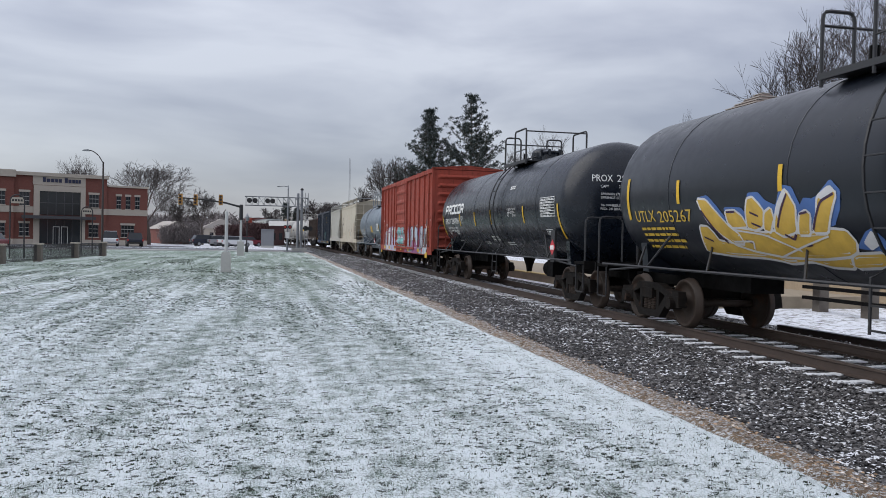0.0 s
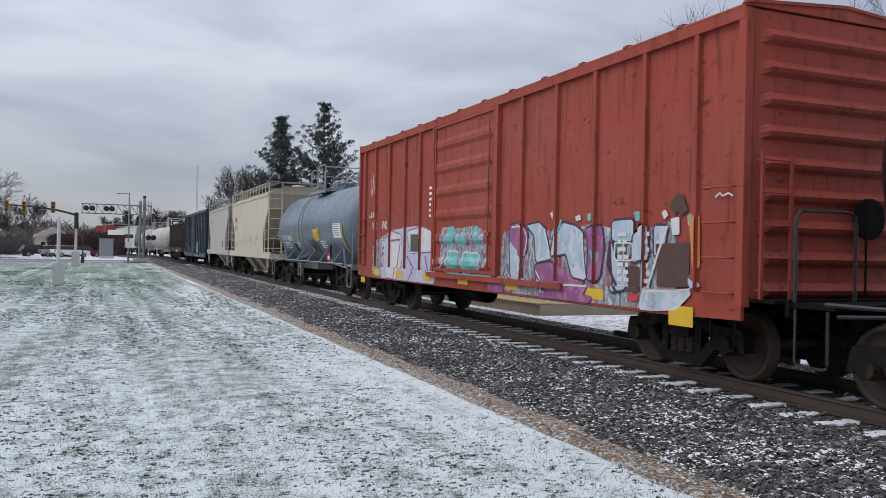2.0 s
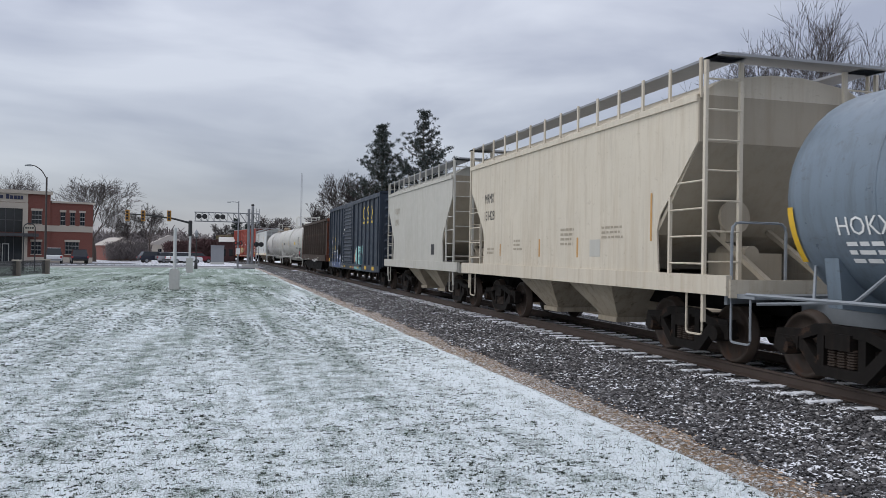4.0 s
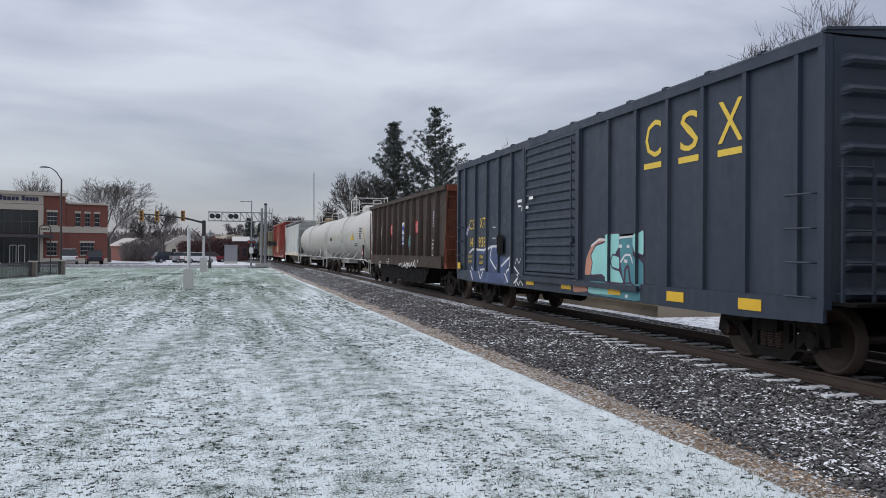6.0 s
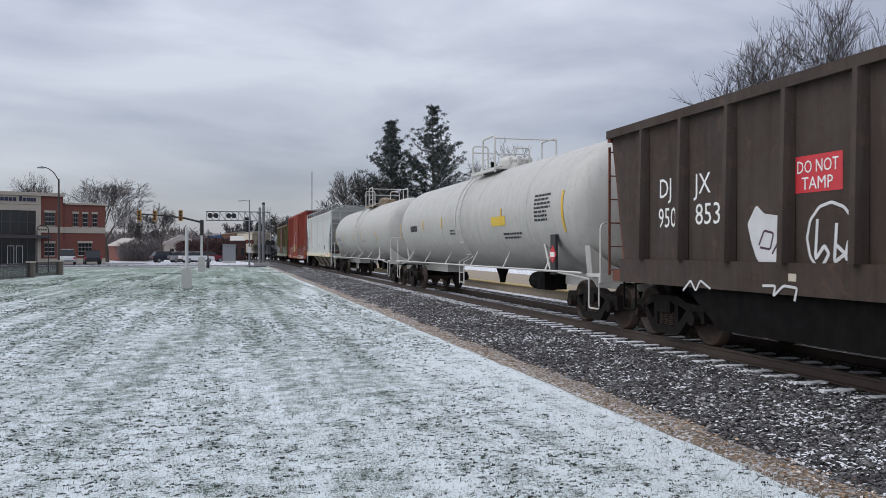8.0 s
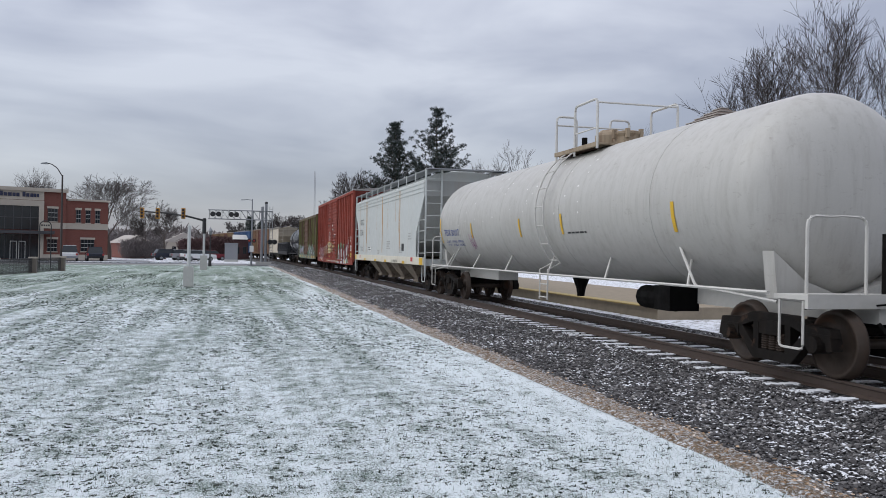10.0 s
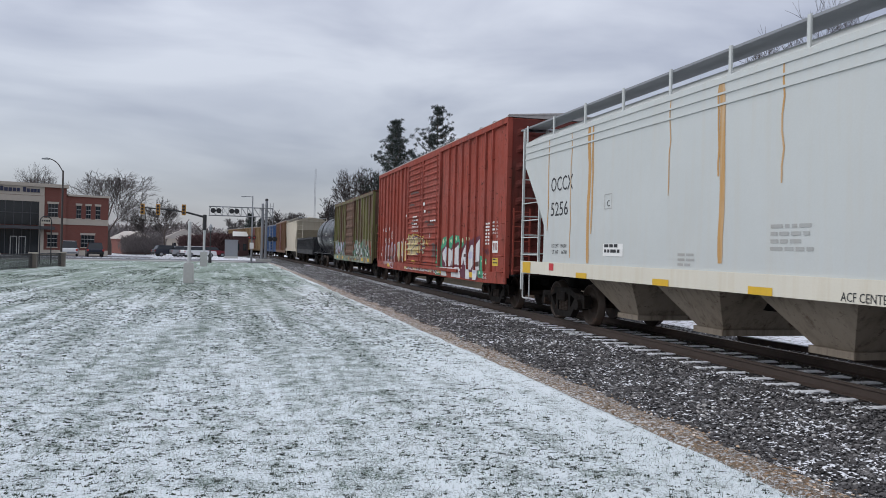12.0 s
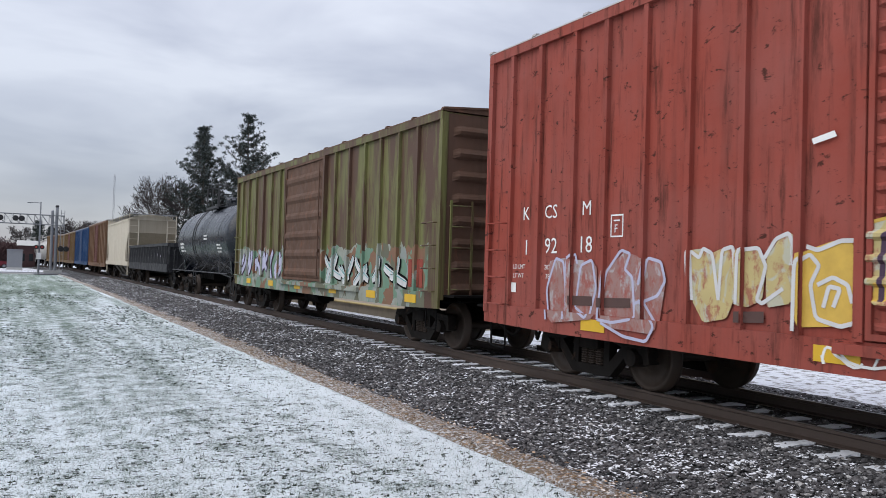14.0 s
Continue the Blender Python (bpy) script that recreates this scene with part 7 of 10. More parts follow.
def gondola(name, label, y0, L, z_bot, z_top, trucks, posts, material, end_mat, near=True, belly=0.4, W=3.2, flare=0.5):
    car = new_car(name, label, y0, near, trucks)
    h, x = L / 2, W / 2 - 0.10
    for s in (-1, 1):
        bm = B()
        a, b = s * (x - 0.04), s * x
        prism(bm, [(-h + flare, z_bot + 0.3), (h - flare, z_bot + 0.3), (h, z_top - 0.15), (-h, z_top - 0.15)], "x", min(a, b), max(a, b))
        part("side_sheet", bm, material, car)
        bm = B()
        a, b = s * (x - 0.06), s * (x + 0.12)
        box(bm, min(a, b), max(a, b), -h, h, z_top - 0.15, z_top)
        part("top_chord", bm, material, car)
        bm = B()
        a, b = s * (x - 0.02), s * (x + 0.10)
        prism(bm, [(-h + flare, z_bot), (h - flare, z_bot), (h - flare, z_bot + 0.42), (-h + flare, z_bot + 0.42)], "x", min(a, b), max(a, b))
        part("side_sill", bm, material, car)
        bm = B()
        prism(bm, [(s * (h - flare), z_bot + 0.1), (s * h, z_top), (s * (h - 0.06), z_top), (s * (h - flare - 0.06), z_bot + 0.1)], "x", -x, x)
        for k in range(3):
            c = -0.8 + 0.8 * k
            prism(bm, [(s * (h - flare + 0.02), z_bot + 0.1), (s * (h + 0.08), z_top - 0.1), (s * h, z_top - 0.1), (s * (h - flare), z_bot + 0.1)], "x", c - 0.08, c + 0.08)
        part("end_wall", bm, end_mat, car)
        bm = B()
        box(bm, -x - 0.05, x + 0.05, min(s * (h - 0.04), s * (h + 0.08)), max(s * (h - 0.04), s * (h + 0.08)), z_top - 0.2, z_top + 0.005)
        part("end_chord", bm, end_mat, car)
        end_ladder(car, s * (h - 0.1), s, -x - 0.05, -x + 0.40, z_bot + 0.1, z_top - 0.3, 6, end_mat)
        coupler(car, s * (h - 0.2), s)
        stirrup(car, -x, s * (h - flare - 0.2), M_UNDER, z_bot - 0.5, z_bot + 0.1)
        bm = B()
        box(bm, -x, x, min(s * (h - flare), s * (h - 0.05)), max(s * (h - flare), s * (h - 0.05)), z_bot, z_bot + 0.2)
        part("end_sill", bm, end_mat, car)
    # tapered side posts: one mesh, repeated
    bm = B()
    v = [(-x - 0.02, -0.09, z_bot + 0.42), (-x - 0.02, 0.09, z_bot + 0.42), (-x - 0.19, 0.05, z_bot + 0.42), (-x - 0.19, -0.05, z_bot + 0.42)]
    w = [(-x + 0.0, -0.09, z_top - 0.15), (-x + 0.0, 0.09, z_top - 0.15), (-x - 0.13, 0.04, z_top - 0.15), (-x - 0.13, -0.04, z_top - 0.15)]
    lo, hi = [bm.verts.new(p) for p in v], [bm.verts.new(p) for p in w]
    for i in range(4):
        j = (i + 1) % 4
        bm.faces.new((lo[i], lo[j], hi[j], hi[i]))
    first = part("side_post", bm, material, car)
    first.matrix_basis = pose(0, posts[0], 0)
    for y in posts[1:]:
        again(first, 0, y, 0)
    for y in posts:
        again(first, 0, -y, 0, 180)
    bm = B()
    box(bm, -x + 0.02, x - 0.02, -h + flare, h - flare, z_bot + 0.12, z_bot + 0.3)
    box(bm, -0.35, 0.35, -h + 0.2, h - 0.2, 0.72, z_bot + 0.12)
    part("floor_frame", bm, M_UNDER, car)
    if belly:
        bm = B()
        k = abs(trucks[0]) - 1.25
        for s in (-1, 1):
            a, b = s * 0.25, s * (x - 0.02)
            prism(bm, [(-k, z_bot), (-k + 0.9, belly), (k - 0.9, belly), (k, z_bot)], "x", min(a, b), max(a, b))
        # underframe black stands in for the shade on the tub below the sides
        part("tub", bm, M_UNDER, car, "sunken tub, its black standing in for shade")
    return car


def even(a, b, n):
    return [a + (b - a) * i / (n - 1) for i in range(n)]


def stretch_to_view(car, k):
    """Stretch a car along the track by k to fit the camera's view: its trucks and couplers keep their shape and move
    apart, its body grows.
    """
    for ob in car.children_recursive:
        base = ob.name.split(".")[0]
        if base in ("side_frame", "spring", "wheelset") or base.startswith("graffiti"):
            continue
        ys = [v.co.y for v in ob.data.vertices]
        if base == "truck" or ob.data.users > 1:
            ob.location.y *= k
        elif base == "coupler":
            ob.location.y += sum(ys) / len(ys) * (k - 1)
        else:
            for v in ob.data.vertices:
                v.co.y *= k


# -- black tank car with a yellow sprayed piece
R1, C1 = 1.55, 2.55
c = tank_car("tank_car", "dusty black tank car with a big yellow graffiti piece", 8.35, 7.75, R1, C1, (-6.7, 6.7), M_BLACK_OLD, M_BLACK_PIPE, -0.2, top_y=1.05)
ts = tank_side(R1, C1)
words(c, [("UTLX", 6.52, 2.00, 0.21, 1, 0.80), ("205267", 5.60, 1.98, 0.21, 1, 1.22)], M_LGOLD, ts, True)
bars(c, small_print(6.4, 1.84, 1.7, 4, 0.05, 0.06, 3), M_LGOLD, ts)
side = tank_relief(R1, C1)
film(c, M_GRBLUE, [(4.13, 2.37), (3.8, 2.4), (3.55, 2.22), (3.29, 1.95), (3.58, 2.01), (3.99, 2.3)], side)
film(c, M_GRBLUE, [(2.74, 2.2), (2.65, 2.38), (2.39, 2.38), (2.23, 2.25), (2, 2.17), (1.84, 2.46), (1.59, 2.41), (1.45, 2.13), (1.38, 2.25), (1.22, 2.24), (1.22, 2.12), (1.06, 2.29), (0.81, 2.47), (0.63, 2.31), (0.69, 2.08), (0.89, 1.86), (1.57, 1.82), (2.87, 1.89)], side)
film(c, M_GRBLUE, [(3.34, 2.19), (2.87, 2.17), (2.77, 2.05), (2.97, 1.89), (3.37, 2.01)], side)
film(c, M_GRBLUE, [(0.69, 1.58), (0.39, 1.79), (0.24, 1.84), (0.11, 1.68), (0.23, 1.54)], side)
film(c, M_GRYELLOW, [(4.22, 1.89), (3.99, 1.88), (3.88, 1.77), (3.83, 1.65), (3.34, 1.59), (2.53, 1.49), (2.26, 1.46), (1.72, 1.48), (1.3, 1.44), (0.9, 1.48), (1.06, 1.32), (1.47, 1.32), (1.83, 1.39), (2.34, 1.34), (2.55, 1.38), (2.88, 1.41), (3.69, 1.42), (4.43, 1.47), (4.34, 1.64)], side, M_GRWHITE)
film(c, M_GRYELLOW, [(0.85, 1.49), (0.25, 1.52), (0.43, 1.36), (1.03, 1.32)], side, M_GRWHITE)
film(c, M_GRYELLOW, [(3.33, 1.86), (2.91, 1.83), (2.47, 1.77), (2.18, 1.8), (1.78, 1.76), (1.44, 1.77), (1.13, 1.78), (1, 1.82), (0.72, 1.8), (0.64, 1.66), (0.74, 1.54), (0.93, 1.48), (1.54, 1.43), (2.37, 1.44), (2.98, 1.51), (3.47, 1.62)], side, M_GRWHITE)
film(c, M_GRYELLOW, [(4.11, 2.34), (3.84, 2.31), (3.55, 2.07), (3.33, 1.86), (3.17, 1.76), (3.15, 1.62), (3.42, 1.62), (3.66, 1.76), (3.92, 1.99), (4.03, 2.18)], side, M_GRWHITE)
film(c, M_GRYELLOW, [(3.32, 2.11), (3.07, 2.12), (2.91, 2.03), (2.84, 1.88), (3.24, 1.87), (3.32, 1.95)], side, M_GRWHITE)
film(c, M_GRYELLOW, [(2.67, 2.28), (2.54, 2.3), (2.42, 2.21), (2.32, 2.1), (2.44, 1.88), (2.67, 1.83), (2.83, 1.87), (2.75, 2.11)], side, M_GRWHITE)
film(c, M_GRYELLOW, [(2.29, 2.07), (2.13, 2.13), (2.12, 1.99), (2.31, 1.8), (2.43, 1.83)], side, M_GRWHITE)
film(c, M_GRYELLOW, [(1.94, 2.17), (1.76, 2.37), (1.69, 2.32), (1.57, 2.13), (1.71, 1.8), (2.04, 1.74), (2.19, 1.81)], side, M_GRWHITE)
film(c, M_GRYELLOW, [(1.51, 2.02), (1.37, 2.07), (1.3, 2.02), (1.45, 1.76), (1.67, 1.76)], side, M_GRWHITE)
film(c, M_GRYELLOW, [(1.07, 2.24), (0.83, 2.36), (0.72, 2.27), (0.92, 1.99), (1.07, 1.79), (1.35, 1.79), (1.15, 2.02)], side, M_GRWHITE)
film(c, M_GRWHITE, [(1.07, 2.24), (0.83, 2.37), (0.73, 2.32), (0.95, 2.19)], side)
film(c, M_GRWHITE, [(2.03, 2.1), (1.76, 2.37), (1.71, 2.32), (1.87, 2.17), (2.01, 1.98)], side)
film(c, M_GRWHITE, [(0.5, 1.66), (0.28, 1.81), (0.2, 1.74), (0.25, 1.63), (0.44, 1.56)], side)
spray(c, M_GRDARK, [(4.04, 2.16), (3.8, 1.86), (3.58, 1.62)], side, 0.022)
spray(c, M_GRDARK, [(4.22, 1.72), (4, 1.65)], side, 0.015)
spray(c, M_GRDARK, [(2.66, 2.09), (2.47, 2.03)], side, 0.015)
spray(c, M_GRDARK, [(2.69, 1.93), (2.49, 1.87)], side, 0.015)
spray(c, M_GRDARK, [(2.09, 1.86), (1.99, 1.98), (1.71, 2.32)], side, 0.018)
spray(c, M_GRDARK, [(1.33, 1.82), (1.03, 2.19), (0.76, 2.28)], side, 0.018)
spray(c, M_GRDARK, [(1.51, 2.04), (1.34, 2.06)], side, 0.015)
spray(c, M_GRDARK, [(1.99, 1.76), (1.83, 1.69), (1.74, 1.76)], side, 0.018)
spray(c, M_GRDARK, [(3.29, 2.11), (3.05, 2.11)], side, 0.015)
spray(c, M_GRDARK, [(3.03, 1.67), (2.9, 1.64)], side, 0.018)
spray(c, M_GRDARK, [(1.65, 1.6), (1.51, 1.62)], side, 0.014)
spray(c, M_GRWHITE, [(3.22, 1.83), (2.48, 1.76), (1.82, 1.53)], side, 0.014)
spray(c, M_GRWHITE, [(3.38, 1.65), (2.84, 1.66), (2.95, 1.54)], side, 0.014)
spray(c, M_GRWHITE, [(2.37, 1.44), (1.66, 1.61), (1.08, 1.74)], side, 0.012)
tank_marks(c, [(6.75, 2.05, 2.85), (4.75, 2.29, 2.70), (1.85, 2.36, 2.74), (-2.0, 2.05, 2.5), (-5.0, 2.05, 2.5)], R1, C1, 7.15)

# -- clean black tank car
c = tank_car("tank_car", "clean satin black tank car with white lettering", 25.75, 7.45, R1, C1, (-6.5, 6.5), M_BLACK, M_BLACK_PIPE, -1.1, top_y=-0.85)
ts = tank_side(R1, C1)
PROW = [(6.10, 5.72), (5.60, 5.22), (5.10, 4.70), (4.60, 4.24), (4.12, 3.74), (3.62, 3.24)]
bm = B()
for i, (a, b) in enumerate(PROW):
    z0, z1 = 2.57, 2.86
    m = (a + b) / 2
    if i in (0, 1, 5):
        for q in ([(a, z0 - 0.02), (a - 0.04, z1)], [(a - 0.04, z1), (b, z1 - 0.03), (b, z1 - 0.16), (a, z1 - 0.18)]):
            stroke(bm, q, 0.045, ts, 0.001 * len(q))
        if i:
            stroke(bm, [(m, z1 - 0.18), (b, z0 - 0.02)], 0.045, ts, 0.005)
    elif i == 3:
        stroke(bm, [(b, z1), (a, z1 - 0.02), (a, z0), (b, z0)], 0.045, ts)
    else:
        stroke(bm, [(a, z1), (b, z1), (b, z0), (a, z0), (a, z1)], 0.045, ts)
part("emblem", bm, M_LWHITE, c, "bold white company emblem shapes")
words(c, [("PROX", 6.15, 2.16, 0.22, 1, 0.82), ("280006", 5.20, 2.16, 0.22, 1, 1.25), ("LD LMT 198100 LB 89860 KG", 6.1, 1.96, 0.08, 1, 1.85), ("LT WT  64900 LB 29450 KG", 6.05, 1.86, 0.08, 1, 1.8), ("NEW", 6.0, 1.76, 0.08), ("02-2002", 4.85, 1.76, 0.08, 1, 0.5), ("C", 3.57, 2.22, 0.1)], M_LWHITE, ts, True)
bars(c, [(3.68, 3.34, 2.17, 2.185), (3.68, 3.34, 2.40, 2.415), (3.68, 3.665, 2.185, 2.40), (3.355, 3.34, 2.185, 2.40), (3.62, 3.42, 2.35, 2.375)], M_LWHITE, ts)
words(c, [("EXTERIOR  COATING", -2.30, 2.46, 0.065, 1, 0.85), ("THERMALBOND P-616", -2.30, 2.37, 0.065, 1, 0.82), ("PRO", -2.30, 2.28, 0.065), ("12-2022", -2.8, 2.28, 0.065, 1, 0.32)], M_LWHITE, ts, True)
def head_words(car, rows, material, half, r, cz, end=-1):
    """Writing laid over the dished head of a tank, facing along the track."""
    bm = B()
    for s, x, z, h, w in rows:
        vs, tri = text_tris(s, h)
        k = w / max(u for u, _ in vs)
        pts = []
        for u, v in vs:
            px, pz = x + u * k, z + v
            q = min(0.98, math.hypot(px, pz - cz) / r)
            a = math.asin(q ** (1 / 0.72))
            pts.append(bm.verts.new((px, end * (half - 0.46 * r + 0.46 * r * math.cos(a) + 0.025), pz)))
        for t in tri:
            bm.faces.new([pts[i] for i in t])
    return part("lettering", bm, material, car)


head_words(c, [("PROX", -0.95, 3.05, 0.17, 0.5), ("280006", -0.35, 3.05, 0.17, 0.75), ("CAPY", -0.75, 2.90, 0.07, 0.2), ("27900 US GAL", -0.3, 2.90, 0.07, 0.5), ("SPRINGS (7)-D5 OUTER", -0.75, 2.72, 0.06, 0.95), ("SPRINGS (7)-D5 INNER", -0.75, 2.63, 0.06, 0.95), ("36 WHEELS", -0.75, 2.45, 0.06, 0.5), ("NO. 24 BRAKEBEAMS", -0.75, 2.36, 0.06, 0.9)], M_LWHITE, 7.45, R1, C1)
bars(c, [(-5.3, -6.4, z, z + 0.016) for z in (2.21, 2.28, 2.35, 2.42, 2.49, 2.56, 2.63, 2.70)] + [(-5.3, -5.315, 2.21, 2.70), (-5.85, -5.87, 2.21, 2.70), (-6.385, -6.4, 2.21, 2.70)] + small_print(-5.35, 2.655, 0.95, 7, 0.018, 0.052, 2), M_LWHITE, ts, "data_panel", "white stencilled data table")
bars(c, [(-5.45, -5.95, 1.76, 1.78), (-5.45, -5.95, 1.87, 1.89), (-5.45, -5.47, 1.78, 1.87), (-5.93, -5.95, 1.78, 1.87), (-5.55, -5.85, 1.81, 1.84)] + small_print(1.3, 1.49, 0.6, 2, 0.03, 0.025, 4) + small_print(-1.2, 1.50, 0.8, 2, 0.03, 0.025, 5) + small_print(5.0, 1.52, 0.4, 1, 0.03, 0.03, 6) + small_print(0.2, 1.66, 0.9, 2, 0.05, 0.04, 9) + small_print(-2.3, 3.15, 0.6, 2, 0.04, 0.02, 7), M_LWHITE, ts)
tank_marks(c, [(6.65, 1.75, 2.5), (3.80, 2.07, 2.50), (1.62, 2.05, 2.52), (-0.40, 2.08, 2.54), (-3.82, 2.07, 2.55), (-6.62, 1.65, 2.52)], R1, C1, 7.45)


def placard(car, y, z, x=-1.5):
    bm = B()
    prism(bm, [(y - 0.2, z), (y, z + 0.2), (y + 0.2, z), (y, z - 0.2)], "x", x - 0.012, x)
    p = part("placard", bm, M_LRED, car, "red and white diamond hazard placard")
    bm = B()
    box(bm, x - 0.018, x - 0.013, y - 0.12, y + 0.12, z - 0.055, z + 0.055)
    part("placard_panel", bm, M_LWHITE, p)
    bm = B()
    box(bm, x - 0.0, x + 0.06, y - 0.14, y + 0.14, 1.05, z + 0.45)
    part("placard_holder", bm, M_BLACK_PIPE, car)


placard(c, -6.2, 1.42)

# -- red boxcar, sprayed along its foot
c = boxcar("boxcar", "red steel boxcar with colourful graffiti along its foot", 42.4, 15.7, 0.82, 4.58, [(-1.25, 1.85)], M_RED, M_RED, M_RED, (-6.15, 6.35), [-6.99, -5.9, -4.65, -3.49, -2.28, 2.9, 3.95, 5.15, 6.35, 7.3], waves=9, door_waves=6, sill_ys=(-4.75, -2.0, 0.2, 2.25, 4.2, 6.0))
fs = flat_side(1.60, 0.004)
bs = flat_side(1.535, 0.004)
words(c, [("WR", 6.70, 2.17, 0.23, 1, 0.46), ("WK", 5.85, 2.16, 0.24, 1, 0.48), ("84", 6.50, 1.70, 0.21, 1, 0.30), ("56", 5.84, 1.70, 0.21, 1, 0.30), ("LD LMT", 6.62, 1.52, 0.08), ("LT WT", 6.62, 1.38, 0.08), ("157700", 5.86, 1.52, 0.08), ("62300", 5.80, 1.38, 0.08)], M_LWHITE, bs)
reflectors(c, [-6.8], 1.605, 0.70, 0.48, 0.26)
reflectors(c, [7.25], 1.605, 0.66, 0.4, 0.16)
side = relief(1.53, [-6.99, -5.9, -4.65, -3.49, -2.28, 2.9, 3.95, 5.15, 6.35, 7.3], 1.15, [(-1.25, 1.85)], (1.23, 3.15 / 36, 0.05), 0.85)
film(c, M_GRMIX, [(6.6, 1.6), (5.8, 2.0), (3.6, 2.15), (2.0, 2.05), (1.95, 0.86), (6.4, 0.86)], side)
film(c, M_GRMIX, [(1.45, 2.15), (0.4, 2.1), (-0.3, 2.15), (-0.95, 2.0), (-0.95, 1.3), (0.2, 1.2), (1.5, 1.3)], side)
film(c, M_GRMIX, [(-1.45, 2.0), (-2.6, 2.1), (-3.6, 1.95), (-4.6, 2.1), (-5.6, 1.9), (-6.5, 2.1), (-6.7, 1.5), (-6.5, 0.86), (-1.4, 0.86)], side)
film(c, M_GRLILAC, [(5.61, 1.86), (5, 2.13), (3.84, 2.19), (3, 2.21), (2.11, 2.09), (1.82, 1.84), (1.77, 0.85), (2.71, 0.77), (4.44, 0.76), (5.67, 0.83)], side)
film(c, M_GRWHITE, [(5.35, 1.77), (5, 2.09), (4.28, 2), (4.14, 1.47), (4.44, 0.84), (5.29, 0.89)], side, M_GRPURPLE)
film(c, M_GRWHITE, [(3.84, 2.08), (2.79, 2.17), (2.11, 2.05), (2.09, 1.6), (3.59, 1.55)], side, M_GRPURPLE)
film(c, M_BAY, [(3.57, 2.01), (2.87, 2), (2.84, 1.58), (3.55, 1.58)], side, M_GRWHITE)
spray(c, M_GRPURPLE, [(5.11, 1.85), (4.28, 1.89), (4.68, 0.83)], side, 0.03)
spray(c, M_GRPURPLE, [(3.8, 1.47), (3.24, 1.11), (3.55, 0.84)], side, 0.03)
spray(c, M_GRPURPLE, [(2.56, 1.49), (2.24, 0.93)], side, 0.03)
spray(c, M_GRWHITE, [(5, 2.09), (5.32, 1.37), (4.56, 0.83)], side, 0.02)
spray(c, M_GRWHITE, [(4.14, 1.5), (3.56, 1.1), (3.98, 0.78)], side, 0.02)
spray(c, M_GRWHITE, [(2.76, 1.48), (2.93, 0.97)], side, 0.02)
film(c, M_GRTEAL, [(1.14, 2.14), (0.72, 2.16), (0.78, 1.64), (1.11, 1.71)], side)
film(c, M_GRTEAL, [(0.63, 1.97), (0.01, 1.96), (-0, 1.77), (0.54, 1.71)], side)
film(c, M_GRTEAL, [(-0.28, 2.11), (-0.5, 2.14), (-0.66, 1.68), (-0.37, 1.71)], side)
film(c, M_GRTEAL, [(1.02, 1.61), (0.45, 1.58), (0.76, 1.38), (0.35, 1.13), (0.91, 1.05), (1.09, 1.31)], side, M_GRWHITE)
film(c, M_GRTEAL, [(0.22, 1.58), (-0.59, 1.56), (-0.54, 1.17), (-0.24, 1.46), (-0.11, 1.15), (0.2, 1.14)], side, M_GRWHITE)
spray(c, M_GRTEAL, [(1.7, 1.23), (0.43, 1.1), (-1.16, 1.14)], side, 0.03)
spray(c, M_GRWHITE, [(1.64, 1.16), (0.93, 1.51), (0.63, 2.03)], side, 0.012)
film(c, M_GRPURPLE, [(-1.78, 2.11), (-2.23, 2.16), (-2.49, 1.99), (-2.48, 1.66), (-2.26, 1.5), (-2.33, 1.12), (-1.86, 1.1)], side, M_GRDARK)
film(c, M_GRPALEBLUE, [(-1.79, 1.83), (-2.07, 1.66), (-2.37, 1.5), (-2.27, 1.11), (-1.86, 1.15)], side)
film(c, M_GRPALEBLUE, [(-2.46, 2.1), (-2.9, 2.14), (-3.11, 2.03), (-3.28, 1.64), (-3.34, 1.52), (-2.82, 1.45), (-2.74, 1.93)], side, M_GRDARK)
film(c, M_GRPURPLE, [(-2.77, 1.4), (-3.44, 1.47), (-3.54, 1.27), (-4.55, 1.11), (-4.39, 0.92), (-3.46, 0.91), (-2.83, 1.14)], side, M_GRDARK)
film(c, M_GRPALEBLUE, [(-3.7, 2.12), (-4.08, 2.06), (-4.31, 1.96), (-4.32, 1.58), (-4.42, 1.2), (-4.02, 1.24), (-3.82, 1.62), (-3.43, 1.57), (-3.52, 1.92)], side, M_GRDARK)
film(c, M_GRPURPLE, [(-4.39, 2.01), (-4.85, 2.05), (-4.91, 1.68), (-4.8, 1.22), (-4.46, 1.2), (-4.49, 1.72)], side, M_GRDARK)
film(c, M_GRTEAL, [(-4.6, 1.68), (-4.8, 1.63), (-4.71, 1.47)], side)
film(c, M_GRPURPLE, [(-1.03, 1), (-1.68, 1.01), (-1.69, 0.75), (-1.04, 0.77)], side)
film(c, M_GRPURPLE, [(-3.05, 0.94), (-4.73, 0.98), (-4.57, 0.74), (-3.06, 0.73)], side)
spray(c, M_GRWHITE, [(-1.88, 2.08), (-2.29, 2.1), (-2.49, 1.88), (-2.37, 1.55)], side, 0.016)
spray(c, M_GRWHITE, [(-3.11, 2.03), (-3.31, 1.57), (-2.87, 1.47)], side, 0.016)
spray(c, M_GRWHITE, [(-4.31, 1.94), (-4.35, 1.53), (-4.42, 1.23)], side, 0.016)
spray(c, M_GRWHITE, [(-2.82, 1.3), (-3.04, 1.09), (-4.55, 1.11)], side, 0.016)
spray(c, M_GRTEAL, [(-3.42, 1.87), (-3.61, 2.07), (-3.65, 2.17)], side, 0.03)
